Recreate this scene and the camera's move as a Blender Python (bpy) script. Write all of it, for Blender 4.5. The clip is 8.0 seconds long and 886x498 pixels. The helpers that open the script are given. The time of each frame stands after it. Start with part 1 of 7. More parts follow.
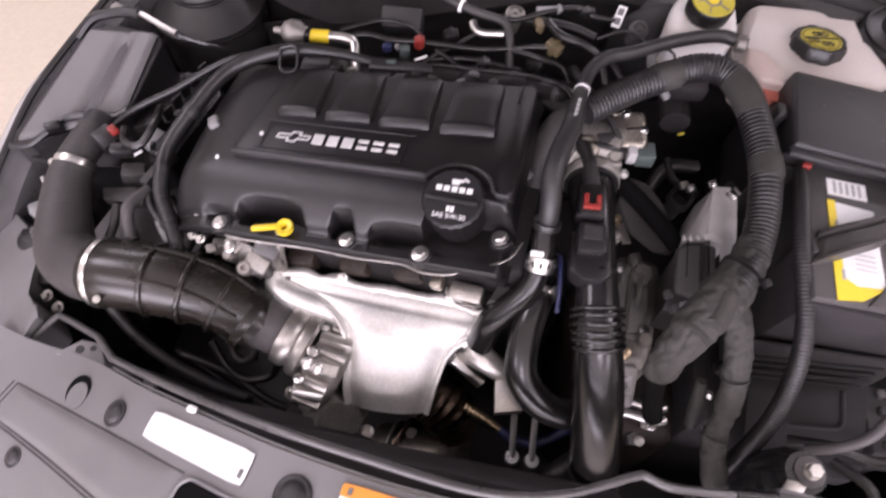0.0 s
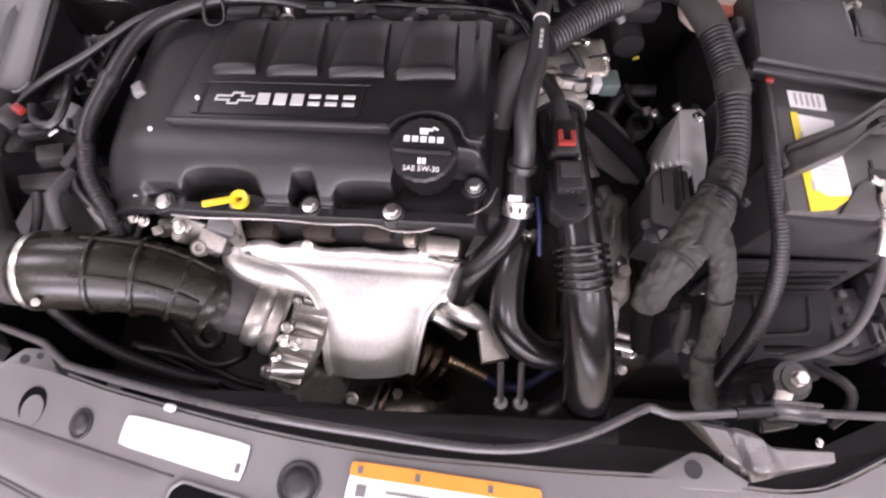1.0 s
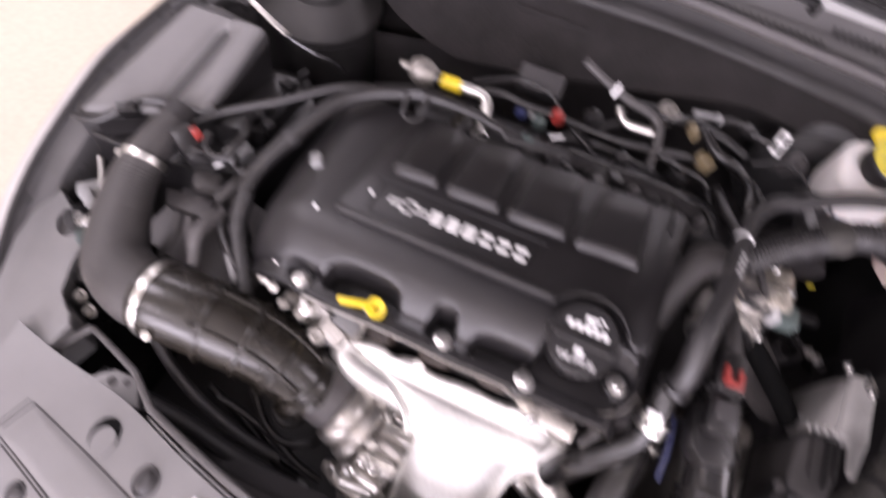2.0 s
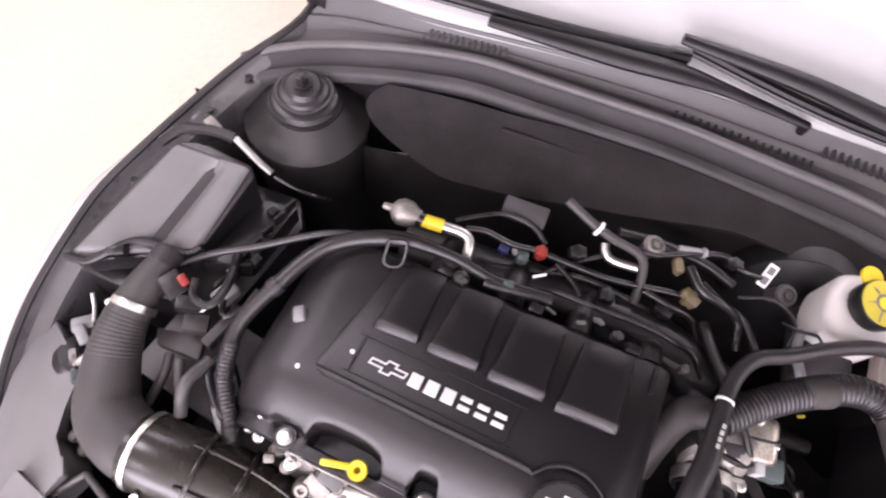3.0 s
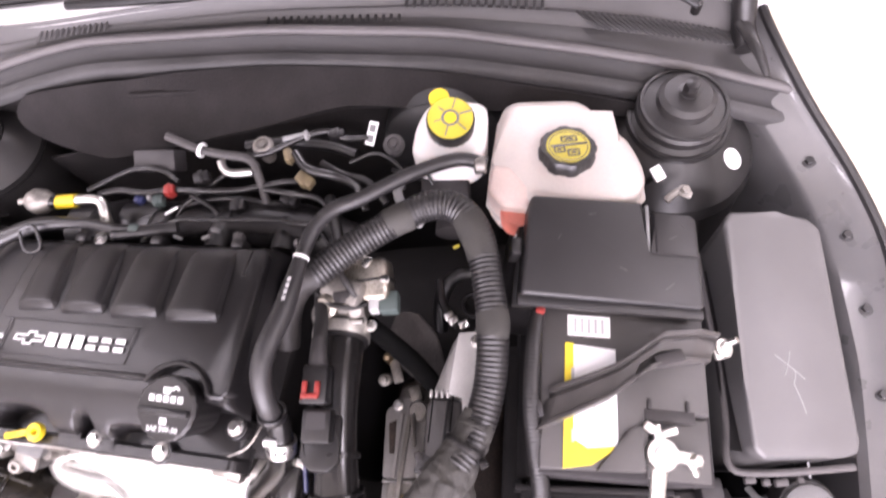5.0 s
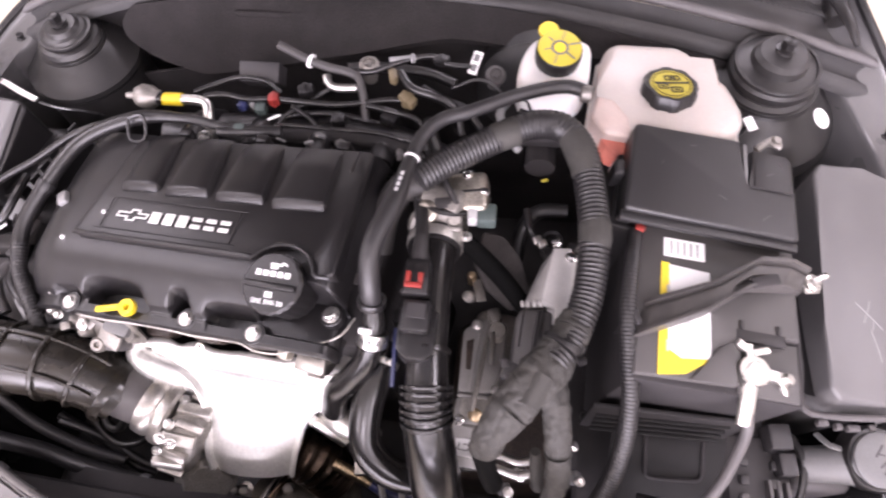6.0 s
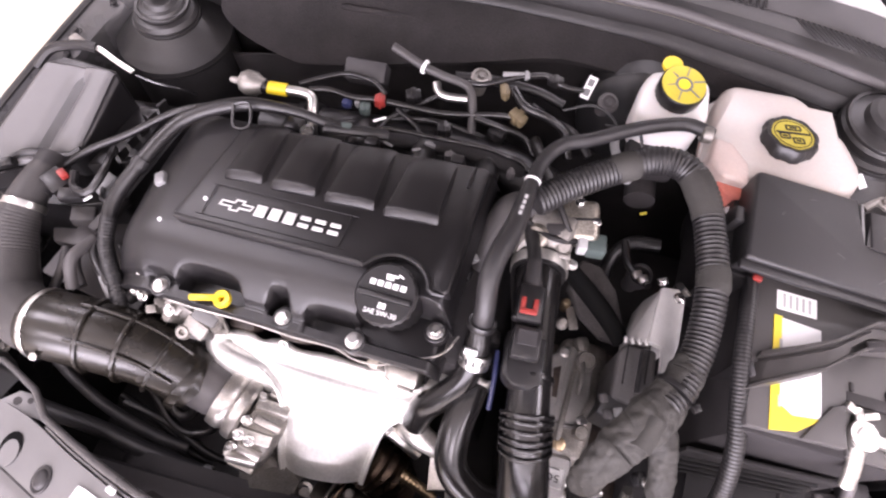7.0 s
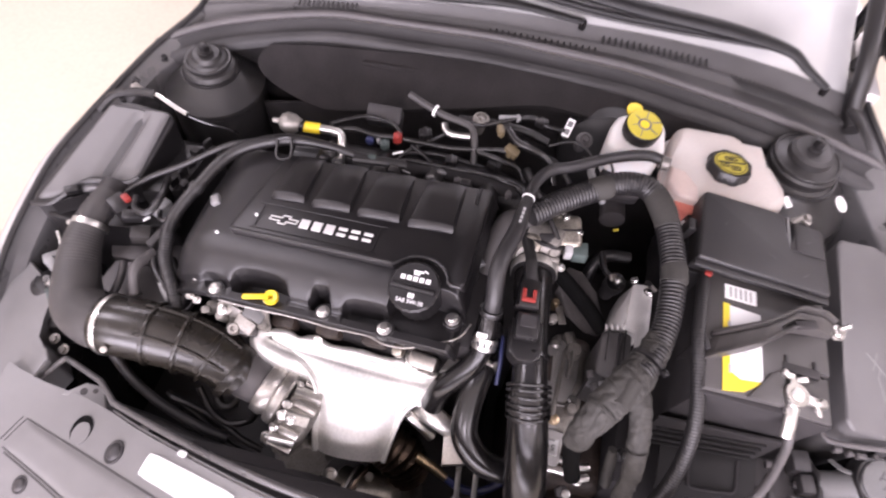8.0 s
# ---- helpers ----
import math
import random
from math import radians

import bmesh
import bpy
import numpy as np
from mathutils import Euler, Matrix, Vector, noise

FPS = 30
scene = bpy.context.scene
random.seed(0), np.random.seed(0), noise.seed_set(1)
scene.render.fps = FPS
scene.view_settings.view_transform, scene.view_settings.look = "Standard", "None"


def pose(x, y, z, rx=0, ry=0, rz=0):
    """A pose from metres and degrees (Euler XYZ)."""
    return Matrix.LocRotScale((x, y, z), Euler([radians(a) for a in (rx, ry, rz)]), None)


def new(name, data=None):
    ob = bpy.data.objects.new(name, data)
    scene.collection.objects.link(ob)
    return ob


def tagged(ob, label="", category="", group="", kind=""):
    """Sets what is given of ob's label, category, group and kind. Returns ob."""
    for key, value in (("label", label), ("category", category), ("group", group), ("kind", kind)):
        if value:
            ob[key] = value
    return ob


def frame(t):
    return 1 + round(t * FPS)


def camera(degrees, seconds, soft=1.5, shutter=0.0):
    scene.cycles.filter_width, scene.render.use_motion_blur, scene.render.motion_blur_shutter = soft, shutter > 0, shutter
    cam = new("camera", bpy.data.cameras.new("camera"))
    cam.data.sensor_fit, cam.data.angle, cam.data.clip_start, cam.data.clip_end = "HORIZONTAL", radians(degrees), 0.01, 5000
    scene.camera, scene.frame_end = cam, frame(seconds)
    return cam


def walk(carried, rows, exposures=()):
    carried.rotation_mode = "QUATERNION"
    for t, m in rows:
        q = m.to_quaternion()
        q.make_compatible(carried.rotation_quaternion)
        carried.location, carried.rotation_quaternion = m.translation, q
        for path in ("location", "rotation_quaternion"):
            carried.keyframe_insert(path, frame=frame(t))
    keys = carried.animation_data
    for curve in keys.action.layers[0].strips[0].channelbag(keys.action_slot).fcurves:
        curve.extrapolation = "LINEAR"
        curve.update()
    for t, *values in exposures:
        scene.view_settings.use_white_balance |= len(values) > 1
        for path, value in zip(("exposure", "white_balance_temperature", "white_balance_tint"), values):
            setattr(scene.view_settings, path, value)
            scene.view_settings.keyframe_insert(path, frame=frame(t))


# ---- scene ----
cam = camera(72.0, 8.0, soft=2.1, shutter=0.6)
PATH = [
    (0.0, 0.0487, -0.3281, 1.4340, 29.61, -0.26, 10.92),
    (0.5, 0.0246, -0.3612, 1.4049, 29.84, -0.38, 11.91),
    (1.0, -0.0004, -0.3086, 1.4083, 24.61, -2.97, 2.16),
    (1.5, -0.0561, -0.2970, 1.3877, 26.49, -7.90, 13.27),
    (2.0, -0.1304, -0.2034, 1.4189, 25.70, -8.13, 22.27),
    (2.2, -0.1917, -0.1482, 1.4546, 24.29, -8.59, 25.01),
    (3.3, -0.1092, -0.0393, 1.5013, 25.79, -4.27, 19.08),
    (3.5, -0.0444, -0.0277, 1.5041, 25.36, -2.62, 16.42),
    (4.0, 0.1348, -0.0110, 1.5134, 25.09, 1.01, 9.73),
    (4.5, 0.2909, -0.0025, 1.5158, 23.76, 4.30, 4.63),
    (4.7, 0.3370, -0.0109, 1.5152, 23.23, 5.45, 3.85),
    (5.8, 0.2725, -0.1741, 1.4826, 26.14, 3.55, 8.62),
    (6.0, 0.2341, -0.1878, 1.4806, 26.60, 2.55, 9.52),
    (6.5, 0.1701, -0.1830, 1.4809, 26.38, 0.68, 12.29),
    (7.0, 0.0959, -0.1857, 1.4866, 26.10, -1.21, 14.70),
    (7.5, 0.0789, -0.2100, 1.5147, 27.09, -1.77, 13.79),
    (8.0, 0.0689, -0.3254, 1.5833, 31.65, -3.52, 12.95),
]
walk(cam, [(t, pose(x, y, z, rx, ry, rz)) for t, x, y, z, rx, ry, rz in PATH], exposures=[(t, e, 6260, 31.0) for t, e in ((0.0, -0.22), (0.5, 0.02), (1.0, 0.01), (2.0, 0.14), (3.5, 0.54), (4.3, 0.90), (5.2, 0.76), (6.0, 0.60), (7.0, 0.60), (7.6, 0.53), (8.0, 0.30))])

# ---- light: a bright indoor showroom with ceiling panels ----
world = bpy.data.worlds.new("world")
scene.world = world
world.use_nodes = True
world.node_tree.nodes["Background"].inputs[0].default_value = (1.0, 0.98, 0.97, 1)
world.node_tree.nodes["Background"].inputs[1].default_value = 0.25
LAMP_POWER = 34.5
WINDOW_POWER = 580.0
CEILING = 3.0
LAMPS = [(x, y) for x in (-2.2, 0.4, 2.8) for y in (-2.4, 0.2, 2.6)]


# ---- materials ----
def mat(name, color, rough=0.5, metal=0.0, var=0.12, scale=60.0, bump=0.05, grain=900.0, coat=0.0, spec=0.5, subsurf=0.0, wear=0.0, rv=0.05):
    """A procedural surface: broad stains, fine grain, uneven gloss and relief, at real-world size."""
    m = bpy.data.materials.new(name)
    m.use_nodes = True
    t = m.node_tree
    b = t.nodes["Principled BSDF"]
    co = t.nodes.new("ShaderNodeTexCoord")
    info = t.nodes.new("ShaderNodeObjectInfo")
    add = t.nodes.new("ShaderNodeVectorMath")
    add.operation = "ADD"
    t.links.new(co.outputs["Object"], add.inputs[0])
    t.links.new(info.outputs["Random"], add.inputs[1])
    n1 = t.nodes.new("ShaderNodeTexNoise")
    n1.inputs["Scale"].default_value, n1.inputs["Detail"].default_value = scale * 0.35, 5
    n2 = t.nodes.new("ShaderNodeTexNoise")
    n2.inputs["Scale"].default_value, n2.inputs["Detail"].default_value = grain, 2
    for n in (n1, n2):
        t.links.new(add.outputs[0], n.inputs["Vector"])
    ramp = t.nodes.new("ShaderNodeMapRange")
    ramp.inputs[1].default_value, ramp.inputs[2].default_value = 0.3, 0.7
    ramp.inputs[3].default_value, ramp.inputs[4].default_value = 1 - var, 1 + var
    t.links.new(n1.outputs["Fac"], ramp.inputs[0])
    r2 = t.nodes.new("ShaderNodeMapRange")
    r2.inputs[1].default_value, r2.inputs[2].default_value = 0.3, 0.7
    r2.inputs[3].default_value, r2.inputs[4].default_value = 1 - var * 0.7, 1 + var * 0.7
    t.links.new(n2.outputs["Fac"], r2.inputs[0])
    mul = t.nodes.new("ShaderNodeMath")
    mul.operation = "MULTIPLY"
    t.links.new(ramp.outputs[0], mul.inputs[0])
    t.links.new(r2.outputs[0], mul.inputs[1])
    vm = t.nodes.new("ShaderNodeVectorMath")
    vm.operation = "SCALE"
    vm.inputs[0].default_value = color
    t.links.new(mul.outputs[0], vm.inputs["Scale"])
    t.links.new(vm.outputs[0], b.inputs["Base Color"])
    rr = t.nodes.new("ShaderNodeMapRange")
    rr.inputs[1].default_value, rr.inputs[2].default_value = 0.3, 0.7
    rr.inputs[3].default_value, rr.inputs[4].default_value = max(0.03, rough - rv - wear), min(1, rough + rv)
    t.links.new(n1.outputs["Fac"], rr.inputs[0])
    t.links.new(rr.outputs[0], b.inputs["Roughness"])
    if bump:
        bp = t.nodes.new("ShaderNodeBump")
        bp.inputs["Strength"].default_value, bp.inputs["Distance"].default_value = bump, 0.002
        t.links.new(n2.outputs["Fac"], bp.inputs["Height"])
        t.links.new(bp.outputs[0], b.inputs["Normal"])
    b.inputs["Metallic"].default_value = metal
    b.inputs["Coat Weight"].default_value = coat
    b.inputs["Coat Roughness"].default_value = 0.05
    b.inputs["Specular IOR Level"].default_value = spec
    if subsurf:
        b.inputs["Subsurface Weight"].default_value = subsurf
        b.inputs["Subsurface Radius"].default_value = (0.02, 0.015, 0.012)
    return m


PLASTIC = mat("black_plastic", (0.0100, 0.0092, 0.0095), 0.34, bump=0.12, grain=1400)
COVER = mat("cover_plastic", (0.0112, 0.0103, 0.0108), 0.32, bump=0.15, grain=1600, var=0.1, rv=0.015)
RUBBER = mat("black_rubber", (0.0112, 0.0103, 0.0104), 0.36, bump=0.08)
HOSE = mat("glossy_rubber", (0.0105, 0.0097, 0.0097), 0.20, bump=0.05)
LIDGREY = mat("lid_plastic", (0.102, 0.099, 0.099), 0.42, bump=0.15, grain=1500, var=0.08)
LOOM = mat("corrugated_plastic", (0.0150, 0.0141, 0.0143), 0.42, bump=0.05)
TAPE = mat("cloth_tape", (0.032, 0.0302, 0.0268), 0.75, bump=0.3, grain=700, var=0.2)
ROD = mat("worn_black_steel", (0.07, 0.067, 0.067), 0.3, bump=0.05, coat=0.3, var=0.25)
# grey base paints the pale reflection on glossy black steel
STAMPED = mat("stamped_steel_with_pale_reflection", (0.20, 0.195, 0.195), 0.28, 0.3, bump=0.05, coat=0.3, var=0.12)
GREYPLASTIC = mat("grey_plastic", (0.165, 0.162, 0.162), 0.33, bump=0.15, grain=1500, var=0.06)
DARKGREY = mat("dark_grey_plastic", (0.030, 0.028, 0.029), 0.5, bump=0.15, grain=1500)
BLACKBOX = mat("satin_black_plastic", (0.020, 0.019, 0.0195), 0.4, bump=0.15, grain=1600)
WIPER = mat("wiper_black", (0.007, 0.0066, 0.0068), 0.42, bump=0.05, spec=0.3)
TRAY = mat("dull_black_moulding", (0.0085, 0.0080, 0.0081), 0.6, bump=0.15, var=0.3, scale=20, spec=0.3)
# shade painted as near-black in openings; also plain matte black parts
HOLEBLACK = mat("matte_black_and_hole_shade", (0.004, 0.004, 0.004), 0.95, spec=0.1)
# black set for deep shade in the bay, lifted to imitate lens haze
DEEP = mat("deep_shade_black", (0.023, 0.021, 0.0216), 0.75, var=0.35, scale=25, spec=0.3)
CHANNEL = mat("dull_rubber_channel", (0.020, 0.019, 0.0195), 0.65, bump=0.2, var=0.3, scale=20)
# black for hidden parts; on holes, slots and pockets it paints their shade
VOID = mat("bay_black_and_slot_shade", (0.027, 0.0245, 0.025), 0.65, var=0.3)
PAINT = mat("silver_metallic_paint", (0.62, 0.61, 0.615), 0.34, 0.7, bump=0.02, grain=2500, coat=1.0, var=0.05)
PAINT2 = mat("satin_black_paint", (0.085, 0.083, 0.084), 0.30, bump=0.03, coat=0.4, var=0.08)
INNERPAINT = mat("dull_black_paint", (0.016, 0.0155, 0.016), 0.25, bump=0.05, coat=0.2)
BOOSTER = mat("booster_black", (0.014, 0.0135, 0.0138), 0.5, bump=0.05)
STRUTGREY = mat("dusty_strut_paint", (0.0205, 0.0194, 0.0192), 0.36, bump=0.15, var=0.5, scale=22)
FILLER = mat("filler_grey", (0.115, 0.115, 0.115), 0.5, bump=0.1, var=0.15)
COWL = mat("cowl_plastic", (0.062, 0.0595, 0.0598), 0.5, bump=0.2, grain=1200, var=0.08)
COWLDARK = mat("cowl_slot_plastic", (0.026, 0.025, 0.025), 0.6, bump=0.1)
FLANGE = mat("seal_flange", (0.030, 0.0287, 0.029), 0.6, bump=0.15, var=0.45, scale=25)
HOLDBAR = mat("bar_plastic", (0.058, 0.054, 0.052), 0.40, bump=0.2, grain=1200)
BATTERY = mat("battery_plastic", (0.062, 0.0585, 0.057), 0.42, bump=0.15, grain=1600)
FELT = mat("insulation_felt", (0.0198, 0.0179, 0.0179), 0.9, bump=0.7, grain=500, var=0.3, spec=0.2)
MAT = mat("grey_fibre_mat", (0.085, 0.079, 0.077), 0.9, bump=0.7, grain=500, var=0.2, spec=0.2)
ELBOW = mat("dull_grey_rubber", (0.040, 0.037, 0.036), 0.55, bump=0.2, grain=700, var=0.18)
RIBHOSE = mat("brown_black_rubber", (0.0155, 0.0133, 0.0106), 0.26, bump=0.06, var=0.25)
PLATE = mat("pale_aluminium", (0.58, 0.57, 0.555), 0.45, 0.4, bump=0.08, var=0.12)
CASTGREY = mat("grey_cast_case", (0.30, 0.29, 0.28), 0.5, 0.3, bump=0.1, var=0.15)
LEAD = mat("grey_sleeve", (0.075, 0.07, 0.07), 0.5, bump=0.1)
STEEL = mat("zinc_steel", (0.62, 0.61, 0.59), 0.28, 1.0, bump=0.05)
SHIELD = mat("heat_shield_steel", (0.84, 0.835, 0.81), 0.44, 0.76, bump=0.08, grain=260, var=0.10)
CAST = mat("cast_aluminium", (0.48, 0.46, 0.43), 0.36, 0.9, bump=0.15, grain=500, var=0.2)
ALUDULL = mat("dull_aluminium", (0.62, 0.60, 0.56), 0.42, 0.92, bump=0.08, grain=400, var=0.2)
ALUGRIME = mat("stained_aluminium", (0.34, 0.315, 0.27), 0.34, 0.9, bump=0.15, grain=500, var=0.4, scale=90)
CASTDARK = mat("grimy_cast_aluminium", (0.26, 0.245, 0.225), 0.48, 0.7, bump=0.15, grain=500, var=0.3)
IRON = mat("heat_tinted_steel", (0.085, 0.062, 0.047), 0.30, 0.95, bump=0.15, grain=400, var=0.35)
SOOT = mat("rusty_iron", (0.030, 0.020, 0.015), 0.6, bump=0.3, grain=300, var=0.6, scale=70)
BRASS = mat("brass_fitting", (0.55, 0.43, 0.28), 0.35, 1.0, var=0.2)
YELLOW = mat("yellow_plastic", (0.70, 0.52, 0.02), 0.35, bump=0.05, var=0.06)
CAPYELLOW = mat("yellow_cap_print", (0.46, 0.385, 0.035), 0.45, bump=0.05, var=0.1)
RED = mat("red_plastic", (0.24, 0.027, 0.021), 0.4)
BLUE = mat("blue_hose", (0.02, 0.025, 0.075), 0.4)
TAN = mat("tan_plastic", (0.15, 0.118, 0.068), 0.45)
CONNGREY = mat("connector_grey", (0.20, 0.20, 0.20), 0.5)
GREENISH = mat("connector_green_grey", (0.06, 0.08, 0.075), 0.5)
TANK = mat("translucent_tank", (0.47, 0.428, 0.396), 0.38, bump=0.1, grain=300, var=0.04, subsurf=0.4)
PINK = mat("tank_with_pink_coolant", (0.53, 0.435, 0.395), 0.38, bump=0.1, grain=300, var=0.06, subsurf=0.4)
REDTANK = mat("tank_base_with_red_coolant", (0.62, 0.20, 0.15), 0.4, bump=0.1, grain=300, var=0.08, subsurf=0.3)
WHITETANK = mat("white_tank", (0.72, 0.70, 0.68), 0.35, bump=0.05, var=0.03, subsurf=0.3)
PAPER = mat("white_label", (0.85, 0.85, 0.85), 0.5, bump=0.0, var=0.02)
ORANGE = mat("orange_print", (0.80, 0.30, 0.04), 0.5, bump=0.0, var=0.03)
LABELYELLOW = mat("yellow_print", (0.85, 0.66, 0.03), 0.5, bump=0.0, var=0.03)
PALEINK = mat("pale_ink", (0.42, 0.42, 0.42), 0.6, bump=0.0)
INK = mat("grey_ink", (0.15, 0.15, 0.15), 0.6, bump=0.0)
SILVERPRINT = mat("silver_print", (0.75, 0.75, 0.74), 0.35, 0.3, bump=0.0, var=0.05)
WHITEPRINT = mat("white_print", (0.80, 0.80, 0.80), 0.5, bump=0.0, var=0.05)
ALUCLAMP = mat("bright_clamp", (0.66, 0.65, 0.62), 0.30, 1.0, var=0.08)
FLOORMAT = mat("beige_floor", (0.50, 0.445, 0.36), 0.35, bump=0.1, scale=3, grain=60, var=0.06)
WALLMAT = mat("white_wall", (0.80, 0.80, 0.79), 0.7, bump=0.1, scale=3, grain=200, var=0.03)
# pale base colour paints the bright ceiling's reflection into the glass
GLASS = mat("glass_with_pale_reflection", (0.42, 0.42, 0.415), 0.04, bump=0.0, coat=1.0, spec=1.0, var=0.02)
DIFF = bpy.data.materials.new("lamp_diffuser")
DIFF.use_nodes = True
DIFF.node_tree.nodes["Principled BSDF"].inputs["Emission Color"].default_value = (1, 0.99, 0.97, 1)
DIFF.node_tree.nodes["Principled BSDF"].inputs["Emission Strength"].default_value = 6.0

# ---- building helpers ----
ORIGIN = {}


def thing(name, at, label, category, group="", kind=""):
    ob = new(name)
    ob.location = at
    ob.empty_display_size = 0.02
    ORIGIN[ob] = Vector(at)
    return tagged(ob, label, category, group, kind)


def finish(name, bm, material, angle=38):
    bmesh.ops.recalc_face_normals(bm, faces=bm.faces)
    me = bpy.data.meshes.new(name)
    bm.to_mesh(me)
    bm.free()
    me.materials.append(material)
    me.polygons.foreach_set("use_smooth", [True] * len(me.polygons))
    me.set_sharp_from_angle(angle=radians(angle))
    return me


def part(name, bm, material, parent, label="", angle=38):
    """Links a bmesh, given in world metres, as one mesh object under a thing or a part."""
    at = ORIGIN[parent]
    bmesh.ops.translate(bm, verts=bm.verts, vec=-at)
    ob = new(name, finish(name, bm, material, angle))
    ob.parent = parent
    ORIGIN[ob] = at
    return tagged(ob, label)


def part_at(name, me, m, parent, label=""):
    """A repeat of a part on shared mesh data, at the world pose m."""
    ob = new(name, me)
    ob.parent = parent
    ob.matrix_basis = Matrix.Translation(-ORIGIN[parent]) @ m
    ORIGIN[ob] = ORIGIN[parent]
    return tagged(ob, label)


def solo(name, bm, material, label, category, group="", kind="", angle=38):
    """A thing that is one mesh, with its origin at its base."""
    zs = [v.co.z for v in bm.verts]
    mid = sum((v.co for v in bm.verts), Vector()) / len(bm.verts)
    at = Vector((mid.x, mid.y, min(zs)))
    bmesh.ops.translate(bm, verts=bm.verts, vec=-at)
    ob = new(name, finish(name, bm, material, angle))
    ob.location = at
    ORIGIN[ob] = at
    return tagged(ob, label, category, group, kind)


def moved(bm, m):
    bmesh.ops.transform(bm, matrix=m, verts=bm.verts)
    return bm


def joined(*bms):
    out = bmesh.new()
    for b in bms:
        me = bpy.data.meshes.new("tmp")
        b.to_mesh(me)
        b.free()
        out.from_mesh(me)
        bpy.data.meshes.remove(me)
    return out


def rbox(size, at=(0, 0, 0), rot=(0, 0, 0), bevel=0.003, seg=2, taper=0.0):
    """A box with rounded edges; taper narrows its top."""
    bm = bmesh.new()
    bmesh.ops.create_cube(bm, size=1)
    for v in bm.verts:
        k = 1 - taper * (v.co.z + 0.5)
        v.co = Vector((v.co.x * size[0] * k, v.co.y * size[1] * k, v.co.z * size[2]))
    if bevel:
        bmesh.ops.bevel(bm, geom=list(bm.edges), offset=min(bevel, 0.45 * min(size)), segments=seg, affect="EDGES", profile=0.5)
    return moved(bm, pose(*at, *rot))


def prism(outline, z0, z1, bevel=0.003, seg=2, top=None, draft=0.0):
    """A plate over an outline in x and y, rounded along its upper rim. top(x, y) gives an uneven upper face, z0 may follow it."""
    bm = bmesh.new()
    n = len(outline)
    cx, cy = sum(p[0] for p in outline) / n, sum(p[1] for p in outline) / n
    low = [bm.verts.new((x, y, z0)) for x, y in outline]
    high = [bm.verts.new((cx + (x - cx) * (1 - draft), cy + (y - cy) * (1 - draft), z1)) for x, y in outline]
    bm.faces.new(low[::-1])
    cap = bm.faces.new(high)
    for i in range(n):
        bm.faces.new((low[i], low[(i + 1) % n], high[(i + 1) % n], high[i]))
    if top:
        for v in high:
            v.co.z = top(v.co.x, v.co.y)
    if bevel:
        bmesh.ops.bevel(bm, geom=list(cap.edges) + [e for e in bm.edges if (e.verts[0] in low) != (e.verts[1] in low)], offset=bevel, segments=seg, affect="EDGES", profile=0.5)
    return bm


def smooth_path(pts, step=0.008):
    """A Catmull-Rom curve through a few control points, resampled at even steps. Points may carry a radius as fourth value."""
    p = [np.array(q, float) for q in pts]
    if len(p) == 2:
        dense = [p[0] + (p[1] - p[0]) * k for k in np.linspace(0, 1, 20)]
    else:
        ext = [2 * p[0] - p[1], *p, 2 * p[-1] - p[-2]]
        dense = []
        for i in range(1, len(ext) - 2):
            a, b, c, d = ext[i - 1 : i + 3]
            for k in np.linspace(0, 1, 24, endpoint=False):
                dense.append(0.5 * (2 * b + (c - a) * k + (2 * a - 5 * b + 4 * c - d) * k * k + (3 * b - a - 3 * c + d) * k**3))
        dense.append(p[-1])
    dense = np.array(dense)
    s = np.r_[0, np.cumsum(np.linalg.norm(np.diff(dense[:, :3], axis=0), axis=1))]
    n = max(3, int(s[-1] / step) + 1)
    at = np.linspace(0, s[-1], n)
    return np.array([np.interp(at, s, dense[:, i]) for i in range(dense.shape[1])]).T, at


def tube(pts, radius=0.01, sides=14, step=0.008, rib=None, wall=0.0, flat=1.0, lump=0.0, crease=0.0):
    """A pipe along a path. rib(s, total) scales the radius along the length; flat squashes it; wall leaves the ends open."""
    path, s = smooth_path(pts, step)
    xyz = path[:, :3]
    rad = path[:, 3] if path.shape[1] > 3 else np.full(len(path), radius)
    tang = np.gradient(xyz, axis=0)
    tang /= np.linalg.norm(tang, axis=1)[:, None]
    up = Vector((0, 0, 1)) if abs(tang[0][2]) < 0.9 else Vector((1, 0, 0))
    bm = bmesh.new()
    rings = []
    side = Vector(tang[0]).cross(up).normalized()
    for q, d, r, l in zip(xyz, tang, rad, s):
        d = Vector(d)
        side = (side - d * side.dot(d)).normalized()
        other = d.cross(side)
        k = r * (rib(l, s[-1]) if rib else 1.0)
        rings.append([bm.verts.new(Vector(q) + side * (math.cos(a) * k) + other * (math.sin(a) * k * flat)) for a in np.linspace(0, 2 * math.pi, sides, endpoint=False)])
    if lump:
        for q, loop in zip(xyz, rings):
            for v in loop:
                k = lump * (noise.noise(v.co * 45) + 0.6 * noise.noise(v.co * 120 + Vector((7, 3, 1))))
                for f, o in ((26, 3.0), (44, 11.0)):
                    k -= crease * max(0.0, 1 - 7 * abs(noise.noise(v.co * f + Vector((o, 2, o)))))
                v.co += (v.co - Vector(q)).normalized() * k
    for a, b in zip(rings, rings[1:]):
        for i in range(sides):
            bm.faces.new((a[i], a[(i + 1) % sides], b[(i + 1) % sides], b[i]))
    for ring in (rings[0][::-1], rings[-1]):
        f = bm.faces.new(ring)
        if wall:
            r = bmesh.ops.inset_region(bm, faces=[f], thickness=wall)
